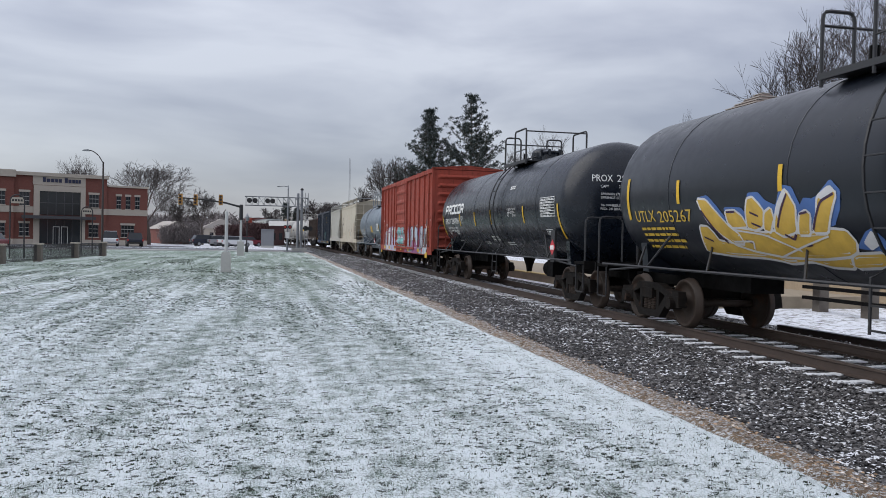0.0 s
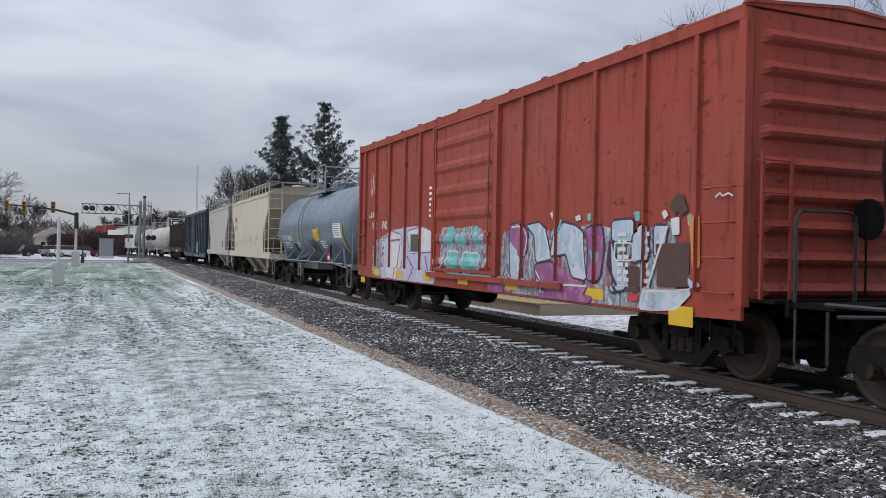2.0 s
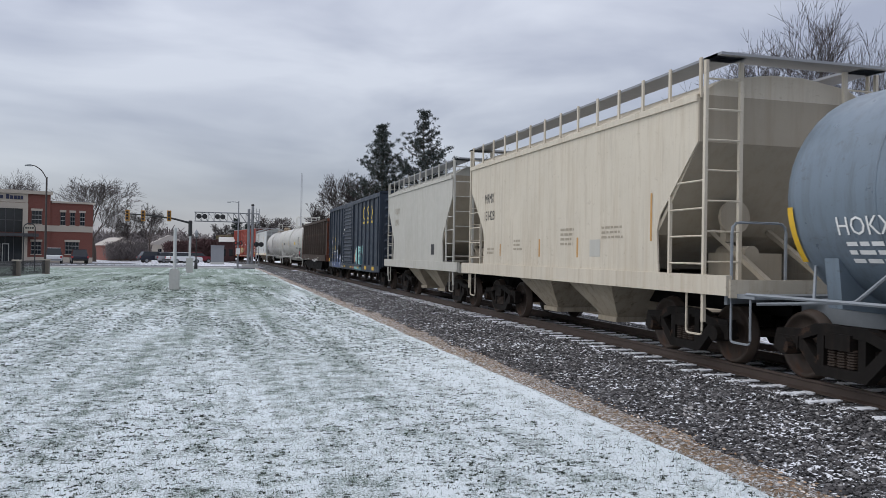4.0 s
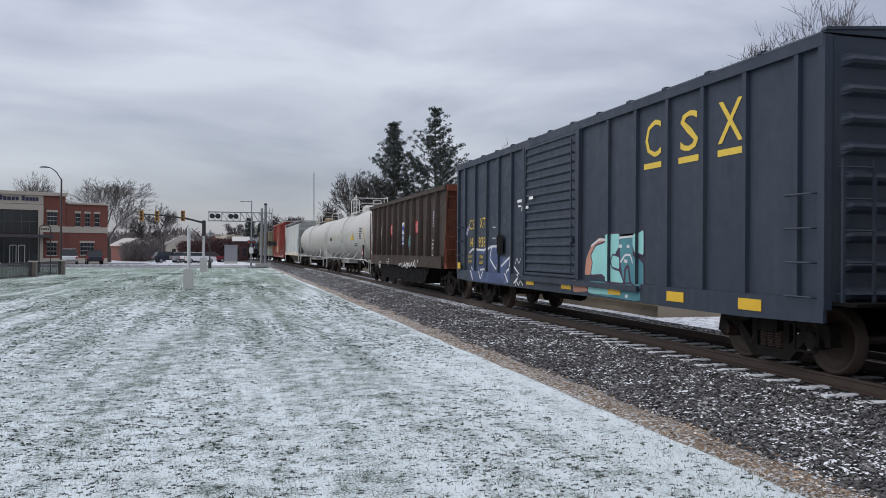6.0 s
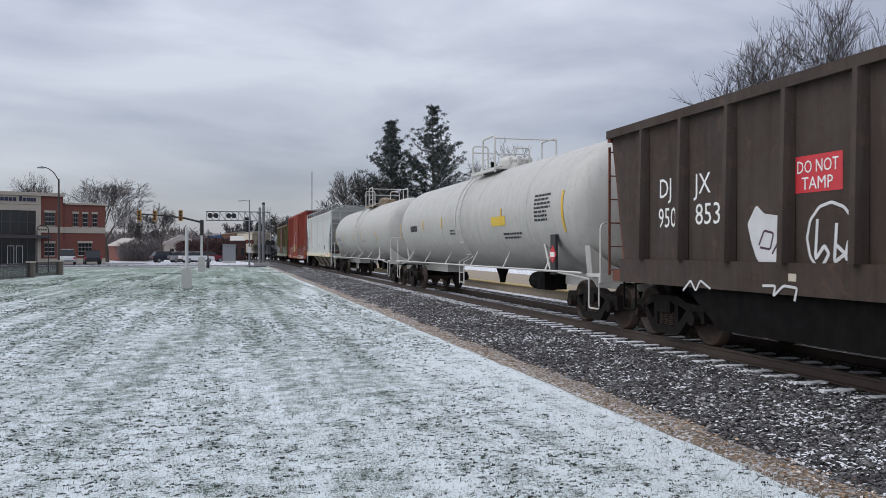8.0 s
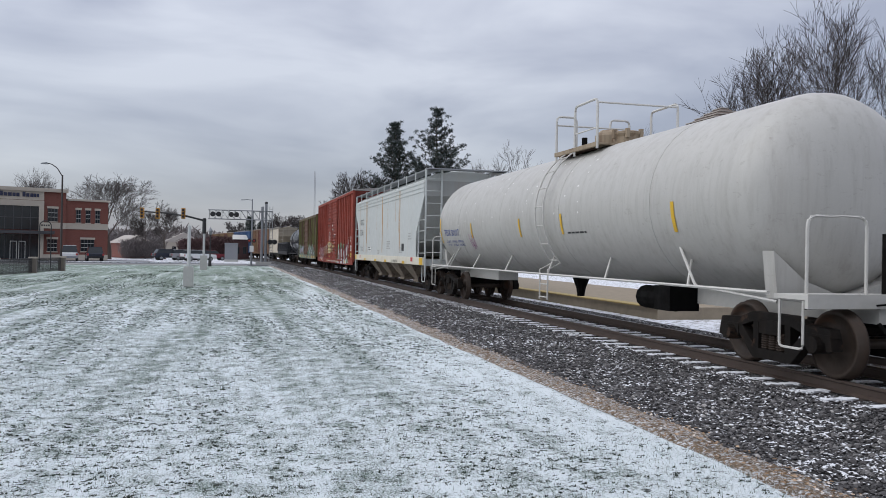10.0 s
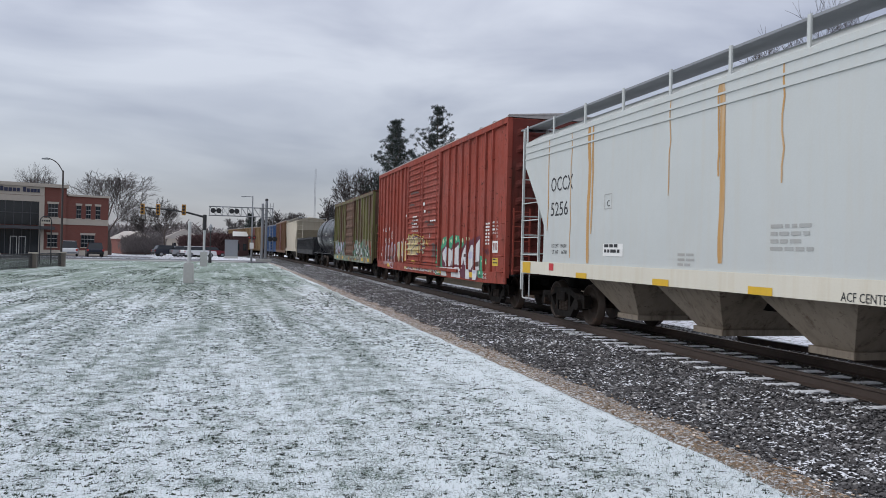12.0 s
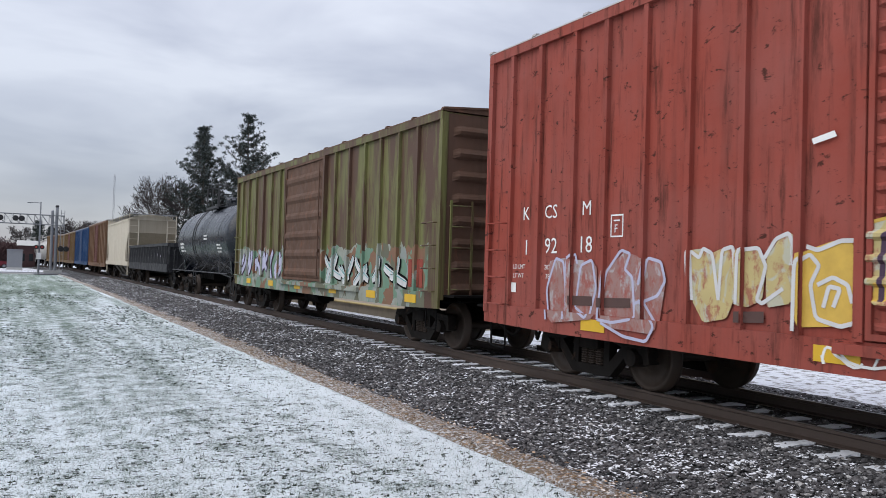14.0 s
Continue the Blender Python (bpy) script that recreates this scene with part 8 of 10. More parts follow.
film(c, M_GRWHITE, [(-3.29, 2.29), (-3.42, 2.34), (-3.51, 2.25), (-3.37, 2.18)], side)
film(c, M_GRWHITE, [(-4.09, 2.21), (-4.23, 2.24), (-4.27, 2.15), (-4.12, 2.14)], side)
film(c, M_GRTEAL, [(-4.43, 2.24), (-4.58, 2.26), (-4.62, 2.15), (-4.47, 2.13)], side)
film(c, M_GRTEAL, [(-5.65, 2.23), (-5.79, 2.24), (-5.86, 2.11), (-5.72, 2.09)], side)
film(c, M_GRWHITE, [(-6.29, 2.2), (-6.37, 2.24), (-6.44, 2.16), (-6.35, 2.1)], side)
film(c, M_GRTEAL, [(-6.82, 2.14), (-6.91, 2.18), (-6.97, 2), (-6.84, 2.01)], side)
film(c, M_GRPALEBLUE, [(-5.13, 2.11), (-5.65, 2.12), (-5.66, 1.81), (-5.14, 1.82)], side, M_GRDARK)
film(c, M_GRPALEBLUE, [(-5.1, 1.82), (-5.26, 1.53), (-5.49, 1.42), (-5.57, 1.12), (-5.2, 1.06), (-5.15, 1.41)], side, M_GRDARK)
film(c, M_GRPALEBLUE, [(-5.66, 1.9), (-5.97, 2.05), (-6.02, 1.56), (-5.63, 1.51)], side, M_GRDARK)
film(c, M_GRPALEBLUE, [(-6.14, 2.02), (-6.43, 2.01), (-6.37, 1.77), (-6.25, 1.65), (-6.15, 1.61)], side, M_GRDARK)
film(c, M_GRPALEBLUE, [(-6, 1.1), (-6.64, 1.13), (-7, 1.17), (-6.71, 0.94), (-6.14, 0.82), (-5.94, 0.88)], side, M_GRWHITE)
film(c, M_PLATEBROWN, [(-6.18, 1.77), (-6.89, 1.79), (-6.88, 1.21), (-6.23, 1.19)], side)
film(c, M_PLATEBROWN, [(-5.56, 1.45), (-5.92, 1.45), (-5.9, 1.09), (-5.58, 1.08)], side)
film(c, M_GRLILAC, [(-6.87, 1.38), (-7.11, 1.24), (-6.99, 1.19)], side)
film(c, M_GRWHITE, [(-6.49, 2.11), (-6.67, 2.13), (-6.68, 1.89), (-6.53, 1.89)], side)
film(c, M_GRORANGE, [(-6.94, 2.13), (-7.07, 2.14), (-7.09, 1.47), (-7.02, 1.46)], side)
film(c, M_LRED, [(-5.69, 1.06), (-5.9, 1.07), (-5.88, 0.97), (-5.7, 0.95)], side)
spray(c, M_GRWHITE, [(-5.22, 1.79), (-5.65, 1.78), (-5.66, 1.53), (-5.22, 1.53), (-5.22, 1.79)], side, 0.014)
spray(c, M_GRWHITE, [(-5.44, 1.78), (-5.44, 1.53)], side, 0.01)
spray(c, M_GRWHITE, [(-6.43, 2.01), (-6.22, 1.61), (-6, 1.1)], side, 0.02)
spray(c, M_GRDARK, [(-5.1, 1.82), (-5.03, 1.45), (-5.35, 1.06)], side, 0.03)
spray(c, M_PLATEBROWN, [(-6.52, 2.21), (-6.66, 2.37), (-6.76, 2.17)], side, 0.09)
spray(c, M_GRWHITE, [(-7.35, 2.35), (-7.43, 2.4), (-7.48, 2.36), (-7.58, 2.39), (-7.66, 2.35)], side, 0.012)
scrawl(c, 6.85, 6.45, 3.1, 3.75, 2, bs, M_LWHITE, 14, 0.010)
scrawl(c, 6.95, 6.3, 2.48, 2.72, 3, bs, M_LWHITE, 15, 0.010)
bars(c, small_print(2.35, 3.05, 0.55, 6, 0.06, 0.07, 5) , M_LWHITE, bs)
bars(c, small_print(-5.30, 1.88, 0.30, 8, 0.06, 0.05, 6) + small_print(-5.85, 1.88, 0.25, 8, 0.06, 0.05, 7), M_GRWHITE, flat_side(1.535, 0.032))

# -- blue-grey tank car
R2, C2 = 1.44, 2.44
c = tank_car("tank_car", "blue-grey tank car with a yellow placard and black scribble", 57.9, 5.75, R2, C2, (-4.7, 4.7), M_GREY, M_GREY_PIPE, 0.28, sill_mat=M_GREY_PIPE)
ts = tank_side(R2, C2)
words(c, [("HOKX", 4.45, 1.93, 0.22, 1, 0.88), ("8206", 3.42, 1.91, 0.22, 1, 0.72)], M_LWHITE, ts, True)
bars(c, small_print(4.35, 1.80, 1.6, 3, 0.05, 0.05, 3) + small_print(1.95, 1.84, 0.6, 4, 0.035, 0.025, 2) + small_print(-2.0, 1.85, 0.9, 4, 0.04, 0.03, 6), M_LWHITE, ts)
bars(c, [(2.6, 2.15, 1.50, 1.80)], M_LBLACK, ts, "patch", "black repainted patch")
bars(c, [(-1.15, -1.88, 1.90, 2.32)], M_YELLOW, ts, "notice", "yellow notice panel")
bars(c, [(-1.25, -1.78, z, z + 0.018) for z in (1.99, 2.08, 2.2)], M_GRORANGE, tank_side(R2, C2, 0.014))
bars(c, [(-0.33, -0.52, 1.52, 1.66)], M_LYELLOW, ts, "sticker", "yellow sticker")
scrawl(c, -0.35, -1.4, 1.38, 2.1, 4, ts, M_LBLACK, 4, 0.018)
bars(c, [(-4.0, -5.0, 1.98, 2.46)], M_LWHITE, ts, "data_panel", "white stencilled data table")
bars(c, small_print(-4.05, 2.41, 0.9, 6, 0.03, 0.04, 6), M_GREY_PIPE, tank_side(R2, C2, 0.014))
tank_marks(c, [(5.2, 1.6, 2.3), (2.5, 1.98, 2.37), (-2.0, 1.92, 2.38), (-5.15, 1.5, 2.4)], R2, C2, 5.75)
placard(c, -3.75, 1.30, -1.46)

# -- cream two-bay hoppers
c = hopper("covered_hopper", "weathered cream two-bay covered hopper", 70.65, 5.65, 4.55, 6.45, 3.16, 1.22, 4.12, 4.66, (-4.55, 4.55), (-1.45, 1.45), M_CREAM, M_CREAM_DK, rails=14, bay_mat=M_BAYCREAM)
fs = flat_side(1.58, 0.005)
words(c, [("MRMX", 4.45, 3.00, 0.26, 1, 0.75), ("131428", 4.5, 2.55, 0.25, 1, 0.85)], M_LBLACK, fs)
bars(c, small_print(2.2, 1.95, 0.6, 3, 0.05, 0.05, 4) + small_print(-0.6, 2.15, 0.7, 4, 0.05, 0.05, 6) + small_print(-2.5, 2.15, 1.0, 3, 0.04, 0.05, 7) + small_print(4.2, 1.75, 0.7, 2, 0.06, 0.04, 8), M_CREAM_DK, fs)
bars(c, [(-2.0, -2.45, 1.62, 1.95)], M_STONE, fs, "data_panel", "grey stencilled panel")
bars(c, [(-4.28, -4.34, 1.9, 2.7), (0.6, 0.52, 1.6, 2.0), (-1.4, -1.48, 1.6, 2.0), (3.2, 3.12, 1.6, 1.9)], M_RUSTSTREAK, fs, "reflector")
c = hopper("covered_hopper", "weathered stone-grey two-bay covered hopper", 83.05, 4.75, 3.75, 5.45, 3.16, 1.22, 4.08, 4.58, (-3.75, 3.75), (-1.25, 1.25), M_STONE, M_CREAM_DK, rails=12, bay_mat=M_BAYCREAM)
words(c, [("CRDX", 3.5, 3.2, 0.24, 0.9), ("12945", 3.5, 2.75, 0.24, 0.9)], M_CREAM_DK, flat_side(1.58, 0.005))
bars(c, [(-2.3, -2.7, 1.6, 1.95)], M_LBLACK, flat_side(1.58, 0.005), "data_panel", "black stencilled panel")

# -- navy boxcar
c = boxcar("boxcar", "dark navy boxcar with yellow lettering and teal graffiti", 98.0, 16.0, 0.72, 4.30, [(-0.95, 2.05)], M_BLUEP, M_BLUEP, M_BLUEP, (-6.35, 6.5), [-7.5, -6.45, -5.42, -4.4, -3.35, -2.28, 3.1, 4.1, 5.13, 6.19, 7.23], waves=9, door_waves=15, door_mat=M_BLUEP, sill_ys=(-6.6, -4.7, -2.6, -0.4, 1.7, 3.6, 5.0))
bs = flat_side(1.535, 0.004)
words(c, [("CS", 6.90, 2.28, 0.30, 1, 0.52), ("XT", 5.84, 2.30, 0.30, 1, 0.50), ("141", 6.87, 1.75, 0.29, 1, 0.48), ("938", 5.97, 1.75, 0.29, 1, 0.70)], M_LYELLOW, bs)
words(c, [("C", -3.58, 3.27, 0.64, 1, 0.56), ("S", -4.68, 3.25, 0.64, 1, 0.56), ("X", -5.75, 3.24, 0.64, 1, 0.60)], M_LYELLOW, bs)
bars(c, [(-3.58, -4.15, 3.07, 3.17), (-4.68, -5.25, 3.06, 3.16), (-5.75, -6.35, 3.05, 3.15)], M_LYELLOW, bs)
side = relief(1.53, [-7.7, -6.62, -5.57, -4.52, -3.44, -2.34, 3.18, 4.21, 5.27, 6.36, 7.43], 1.05, foot=0.75)
film(c, M_GRSALMON, [(-1.53, 1.74), (-1.9, 1.91), (-2.31, 1.87), (-2.24, 1.65), (-1.75, 1.41), (-1.53, 1.16), (-1.22, 1.15), (-1.3, 1.5)], side)
film(c, M_GRSALMON, [(-0.72, 1.03), (-1.3, 1.01), (-1.54, 0.83), (-0.81, 0.77)], side)
film(c, M_GRDEEPTEAL, [(-1.53, 1.04), (-3.67, 1.06), (-3.67, 0.74), (-1.54, 0.78)], side)
film(c, M_GRDEEPTEAL, [(-2.75, 1.91), (-3.35, 1.93), (-3.38, 1.57), (-3.67, 1.41), (-3.67, 0.94), (-3.33, 1.08), (-2.93, 1.05), (-2.81, 1.39)], side, M_GRDARK)
film(c, M_GRMINT, [(-1.53, 1.55), (-1.75, 1.74), (-2.11, 1.79), (-2.31, 1.96), (-2.75, 1.97), (-2.75, 1.73), (-2.63, 1.63), (-2.44, 1.6), (-2.38, 1.42), (-2.51, 1.29), (-2.75, 1.26), (-2.93, 1.05), (-2.51, 1.05), (-2.31, 1.06), (-2.04, 1.19), (-1.53, 1.16), (-1.61, 1.41)], side, M_GRDARK)
film(c, M_GRMINT, [(-2.5, 1.56), (-2.75, 1.52), (-2.75, 1.3), (-2.47, 1.34), (-2.41, 1.45)], side, M_GRDARK)
film(c, M_GRMINT, [(-3.4, 1.93), (-3.67, 2.02), (-3.67, 1.57), (-3.48, 1.61), (-3.38, 1.77)], side, M_GRDARK)
film(c, M_GRMINT, [(-1.53, 1.02), (-2.76, 1.02), (-2.76, 0.81), (-1.54, 0.79)], side)
spray(c, M_GRWHITE, [(-1.53, 1.74), (-1.9, 1.87), (-2.31, 1.85)], side, 0.02)
spray(c, M_GRWHITE, [(-2.75, 1.89), (-3.35, 1.91)], side, 0.02)
spray(c, M_GRWHITE, [(-2.81, 1.43), (-2.99, 1.57), (-3.19, 1.57), (-3.35, 1.32)], side, 0.02)
spray(c, M_GRDARK, [(-2.96, 1.06), (-2.99, 1.31), (-3.11, 1.38), (-3.19, 1.07)], side, 0.03)
spray(c, M_GRWHITE, [(-2.76, 1.73), (-2.86, 1.73)], side, 0.03)
spray(c, M_GRWHITE, [(-3.06, 1.73), (-3.16, 1.72)], side, 0.03)
spray(c, M_GRWHITE, [(-2.96, 1.46), (-3.08, 1.45)], side, 0.03)
spray(c, M_GRWHITE, [(-3.11, 0.81), (-3.22, 0.82)], side, 0.03)
film(c, M_GRNAVY, [(7.14, 1.48), (5.24, 1.8), (4.33, 1.76), (4.15, 1.5), (3.19, 1.44), (3.18, 0.76), (6.67, 0.74)], side)
spray(c, M_GRWHITE, [(7.03, 1.57), (6.69, 1.69), (5.43, 1.65), (4.86, 1.76), (4.41, 1.76), (4.32, 1.5), (4.49, 1.13)], side, 0.03)
spray(c, M_GRWHITE, [(4.86, 1.76), (5.04, 1.42), (4.49, 1.13)], side, 0.03)
spray(c, M_GRWHITE, [(4.06, 1.22), (3.26, 1.51), (3.19, 1.24), (3.65, 1.09), (3.33, 0.82)], side, 0.03)
spray(c, M_GRWHITE, [(3.04, 1.24), (2.53, 0.99), (2.88, 0.81)], side, 0.025)
spray(c, M_GRWHITE, [(6.79, 1.15), (6.45, 0.75)], side, 0.03)
spray(c, M_GRWHITE, [(5.93, 1.09), (5.42, 1.11), (5.72, 0.82), (5.93, 1.09)], side, 0.025)
spray(c, M_GRWHITE, [(2.74, 0.75), (2.67, 0.89), (2.53, 0.77), (2.39, 0.9), (2.19, 0.78)], side, 0.016)
spray(c, M_GRWHITE, [(2.92, 1.31), (2.82, 1.45), (2.67, 1.32), (2.52, 1.45)], side, 0.014)
reflectors(c, [7.7], 1.61, 1.05, 0.3, 0.22)
bars(c, [(6.98, 6.42, 1.20, 1.56), (5.92, 5.32, 1.20, 1.56)], M_BLUEP, flat_side(1.535, 0.020), "patch", "repainted navy plate")
words(c, [("LD LMT", 6.90, 1.42, 0.09), ("LT WT", 6.90, 1.26, 0.09), ("159900", 5.85, 1.42, 0.09), ("60100", 5.80, 1.26, 0.09)], M_LYELLOW, flat_side(1.535, 0.024))
bars(c, [(2.75, 2.45, 2.86, 2.93), (2.70, 2.50, 2.74, 2.79), (2.45, 2.32, 2.64, 2.76), (4.68, 4.42, 1.98, 2.0), (4.68, 4.42, 2.28, 2.30)], M_LWHITE, bs)
bars(c, [(1.70, 1.42, 2.87, 2.94), (1.9, 1.72, 2.66, 2.73)], M_LWHITE, flat_side(1.63, 0.012))
bars(c, [(4.15, 3.65, 1.55, 2.05)], M_UNDER, flat_side(1.60, 0.004), "patch", "black door plate")
scrawl(c, 7.6, 7.1, 2.1, 2.4, 2, bs, M_GRLILAC, 24)
stretch_to_view(c, 1.027)

# -- brown scrap gondola
c = gondola("gondola", "deep rusty brown scrap gondola with signs and tags", 115.28, 14.6, 1.02, 3.86, (-6.1, 6.1), even(-6.1, 6.0, 11), M_GOND, M_GONDRED)
bs = flat_side(1.50, 0.005)
words(c, [("DJ", 5.60, 2.48, 0.32, 1, 0.38), ("JX", 4.55, 2.48, 0.32, 1, 0.42), ("950", 5.62, 1.98, 0.33, 1, 0.55), ("853", 4.54, 2.0, 0.33, 1, 0.65)], M_LWHITE, bs)


def sign(car, y, z, w, h, material, rows, side, label):
    bm = B()
    bm.faces.new([bm.verts.new(side(*p)) for p in ((y, z), (y - w, z), (y - w, z + h), (y, z + h))])
    s = part("sign", bm, material, car, label)
    words(s, rows, M_LWHITE, flat_side(1.50, 0.011))


for y in (2.32, -2.60):
    sign(c, y, 2.33, 0.84, 0.47, M_LRED, [("DO NOT", y - 0.06, 2.58, 0.16, 1, 0.72), ("TAMP", y - 0.15, 2.37, 0.16, 1, 0.54)], bs, "red sign with white words")
sign(c, 0.02, 2.32, 0.72, 0.50, M_LWHITE, [], bs, "white emblem sign")
bars(c, [(0.02, -0.70, 1.85, 2.31)], M_DECALBLUE, bs, "sign", "blue company sign")
bars(c, small_print(-0.08, 2.2, 0.5, 3, 0.04, 0.03, 3) + [(-0.1, -0.6, 1.9, 1.97)], M_LWHITE, flat_side(1.50, 0.011))
bm = B()
bm.faces.new([bm.verts.new(flat_side(1.50, 0.011)(*p)) for p in ((-0.12, 2.57), (-0.34, 2.40), (-0.56, 2.57), (-0.34, 2.76))])
part("emblem", bm, M_DECALBLUE, c)
side = relief(1.50)
film(c, M_GRWHITE, [(3.37, 1.97), (3.17, 2.23), (3, 2.1), (2.67, 2.06), (2.56, 1.78), (2.46, 1.39), (3, 1.33), (3.17, 1.49), (3.29, 1.73)], side)
spray(c, M_GRDARK, [(3.11, 1.67), (3, 1.87), (2.8, 1.83), (2.87, 1.61), (3.09, 1.64)], side, 0.016)
spray(c, M_GRDARK, [(2.83, 1.55), (2.67, 1.75), (2.51, 1.5), (2.72, 1.41)], side, 0.016)
spray(c, M_GRWHITE, [(1.31, 1.74), (1.36, 1.52), (1.51, 1.36), (1.72, 1.29), (1.93, 1.35), (2.09, 1.52), (2.15, 1.75), (2.09, 1.98), (1.93, 2.14), (1.72, 2.19), (1.51, 2.12), (1.36, 1.96), (1.31, 1.74)], side, 0.02)
spray(c, M_GRWHITE, [(1.96, 1.99), (2, 1.48), (1.84, 1.66), (1.76, 1.56), (1.86, 1.42)], side, 0.024)
spray(c, M_GRWHITE, [(1.63, 1.93), (1.67, 1.45), (1.49, 1.56), (1.63, 1.66)], side, 0.024)
spray(c, M_GRWHITE, [(1.31, 1.76), (1.44, 1.71), (1.49, 1.51), (1.29, 1.43)], side, 0.024)
spray(c, M_GRWHITE, [(0.77, 2), (0.65, 2.05), (0.65, 1.95), (0.77, 1.99)], side, 0.022)
spray(c, M_GRWHITE, [(0.49, 1.99), (0.34, 2.08), (0.31, 1.89), (0.16, 2.07), (0.05, 1.93)], side, 0.022)
spray(c, M_GRWHITE, [(0.73, 1.85), (0.65, 1.37), (0.42, 1.37), (0.65, 1.76), (0.42, 1.8), (0.27, 1.61), (0.05, 1.79)], side, 0.022)
spray(c, M_GRWHITE, [(0.34, 1.56), (0.05, 1.43)], side, 0.022)
spray(c, M_GRWHITE, [(0.05, 1.66), (0.31, 1.45)], side, 0.022)
spray(c, M_GRWHITE, [(-0.42, 1.61), (-0.55, 1.74), (-0.45, 1.57), (-0.61, 1.39), (-0.68, 1.65), (-0.8, 1.48), (-0.89, 1.74), (-1.01, 1.44), (-1.06, 1.65), (-1.2, 1.67), (-1.15, 1.36)], side, 0.022)
side = relief(1.60)
spray(c, M_GRWHITE, [(0.11, 1.1), (0.04, 0.97), (-0.06, 1.09), (-0.17, 0.98), (-0.23, 1.1), (-0.4, 1.06), (-0.5, 1.13), (-0.56, 0.96), (-0.72, 0.97)], side, 0.018)
spray(c, M_GRWHITE, [(-0.75, 0.93), (-1.11, 1.07), (-1.05, 0.99), (-1.38, 1.07)], side, 0.018)
spray(c, M_GRWHITE, [(-1.38, 1.05), (-1.44, 0.91), (-1.65, 0.99), (-1.75, 0.93), (-1.82, 1.11), (-1.94, 1.12)], side, 0.018)
spray(c, M_GRWHITE, [(4.87, 0.96), (4.65, 1.13), (4.51, 0.97), (4.38, 1.14), (4.11, 1.02)], side, 0.018)
spray(c, M_GRWHITE, [(2.89, 1.12), (2.62, 1.13), (2.67, 0.99), (2.46, 1.14), (2.2, 1.12), (2.25, 0.95)], side, 0.018)
scrawl(c, -1.2, -1.95, 1.65, 2.4, 2, bs, M_GRTEAL, 37, 0.025)
scrawl(c, -0.9, -3.1, 0.98, 1.2, 7, flat_side(1.60, 0.005), M_LWHITE, 38, 0.014)
bars(c, [(-5.2, -5.75, 1.46, 1.49), (-5.2, -5.75, 1.86, 1.89), (-5.2, -5.23, 1.49, 1.86), (-5.72, -5.75, 1.49, 1.86)] + small_print(-5.3, 1.98, 0.3, 3, 0.06, 0.08, 5), M_LWHITE, bs)
bars(c, small_print(-5.3, 3.0, 0.3, 6, 0.05, 0.05, 5), M_GRLILAC, bs)
bars(c, [(0.35, 0.27, 1.35, 1.65), (-3.0, -3.08, 1.6, 1.95)], M_YELLOW, bs, "reflector")
bars(c, [(-2.85, -2.97, 1.18, 1.28), (-3.35, -3.47, 1.18, 1.28), (2.3, 2.15, 1.2, 1.3)], M_CREAM, flat_side(1.60, 0.005), "reflector")
stretch_to_view(c, 1.035)

# -- two white tank cars
for y0, side_no in ((133.4, 0), (154.92, 1)):
    c = tank_car("tank_car", "white tank car with chipped dull paint" if side_no == 0 else "white tank car with blue lettering and rust round the manway", y0, 8.75, R1, C1, (-8.35, 8.45), M_WHITE, M_WHITE_PIPE, -0.5 if side_no == 0 else -1.2, sill_mat=M_WHITE_PIPE, dome_mat=M_WHITE_PIPE if side_no == 0 else M_RUSTTOP)
    ts = tank_side(R1, C1)
    if side_no:
        words(c, [("TEIX", 7.50, 2.15, 0.20, 1, 0.70), ("30107", 6.72, 2.13, 0.21, 1, 0.87), ("LD LMT   195900LB   88850KG", 7.5, 1.92, 0.07, 1, 1.9), ("LT WT    67100LB   30450KG", 7.45, 1.81, 0.07, 1, 1.9)], M_LBLUE, ts, True)
        scrawl(c, 5.15, 4.6, 1.7, 2.2, 3, ts, M_GRPURPLE, 45, 0.010)
        tank_marks(c, [(7.95, 1.9, 2.75), (4.5, 2.04, 2.48), (0.5, 2.01, 2.47), (-2.05, 2.04, 2.49), (-6.5, 2.0, 2.5)], R1, C1, 8.75)
        rnd = random.Random(5)
        bars(c, [(y, y - rnd.uniform(0.02, 0.07), z, z + rnd.uniform(0.015, 0.04)) for y, z in [(rnd.uniform(-3, 6), rnd.uniform(2.4, 3.75)) for _ in range(45)]], M_LWHITE, ts, "chipped_paint", "bare white chips in the paint")
        bm = B()
        prism(bm, [(-0.9, -1.9), (0.9, -1.9), (0.75, 0.1), (-0.7, 0.0)], "z", C1 + R1 - 0.12, C1 + R1 - 0.055)
        part("rust_stain", bm, M_RUST, c, "rust round the manway")
        bars(c, small_print(-2.3, 2.05, 1.2, 1, 0.035, 0.05, 3), M_LBLACK, ts)
    else:
        bars(c, small_print(6.5, 2.3, 1.4, 1, 0.22, 0.05, 3) + small_print(1.0, 2.2, 0.7, 2, 0.05, 0.05, 4) + small_print(-4.0, 2.0, 1.4, 2, 0.05, 0.05, 6), M_LBLACK, ts)
        bars(c, [(-3.2, -4.3, 2.25, 2.5)], M_LYELLOW, ts, "notice", "yellow notice panel")
        bars(c, small_print(-6.3, 2.85, 1.0, 7, 0.05, 0.045, 6), M_LBLACK, ts, "data_panel", "black stencilled data table")
        tank_marks(c, [(8.35, 2.0, 2.7), (4.5, 2.3, 2.7), (1.9, 2.3, 2.7), (-4.0, 2.3, 2.7), (-7.9, 2.0, 2.9)], R1, C1, 8.75)
        placard(c, -7.3, 1.5, -1.5)
    stretch_to_view(c, 1.05)

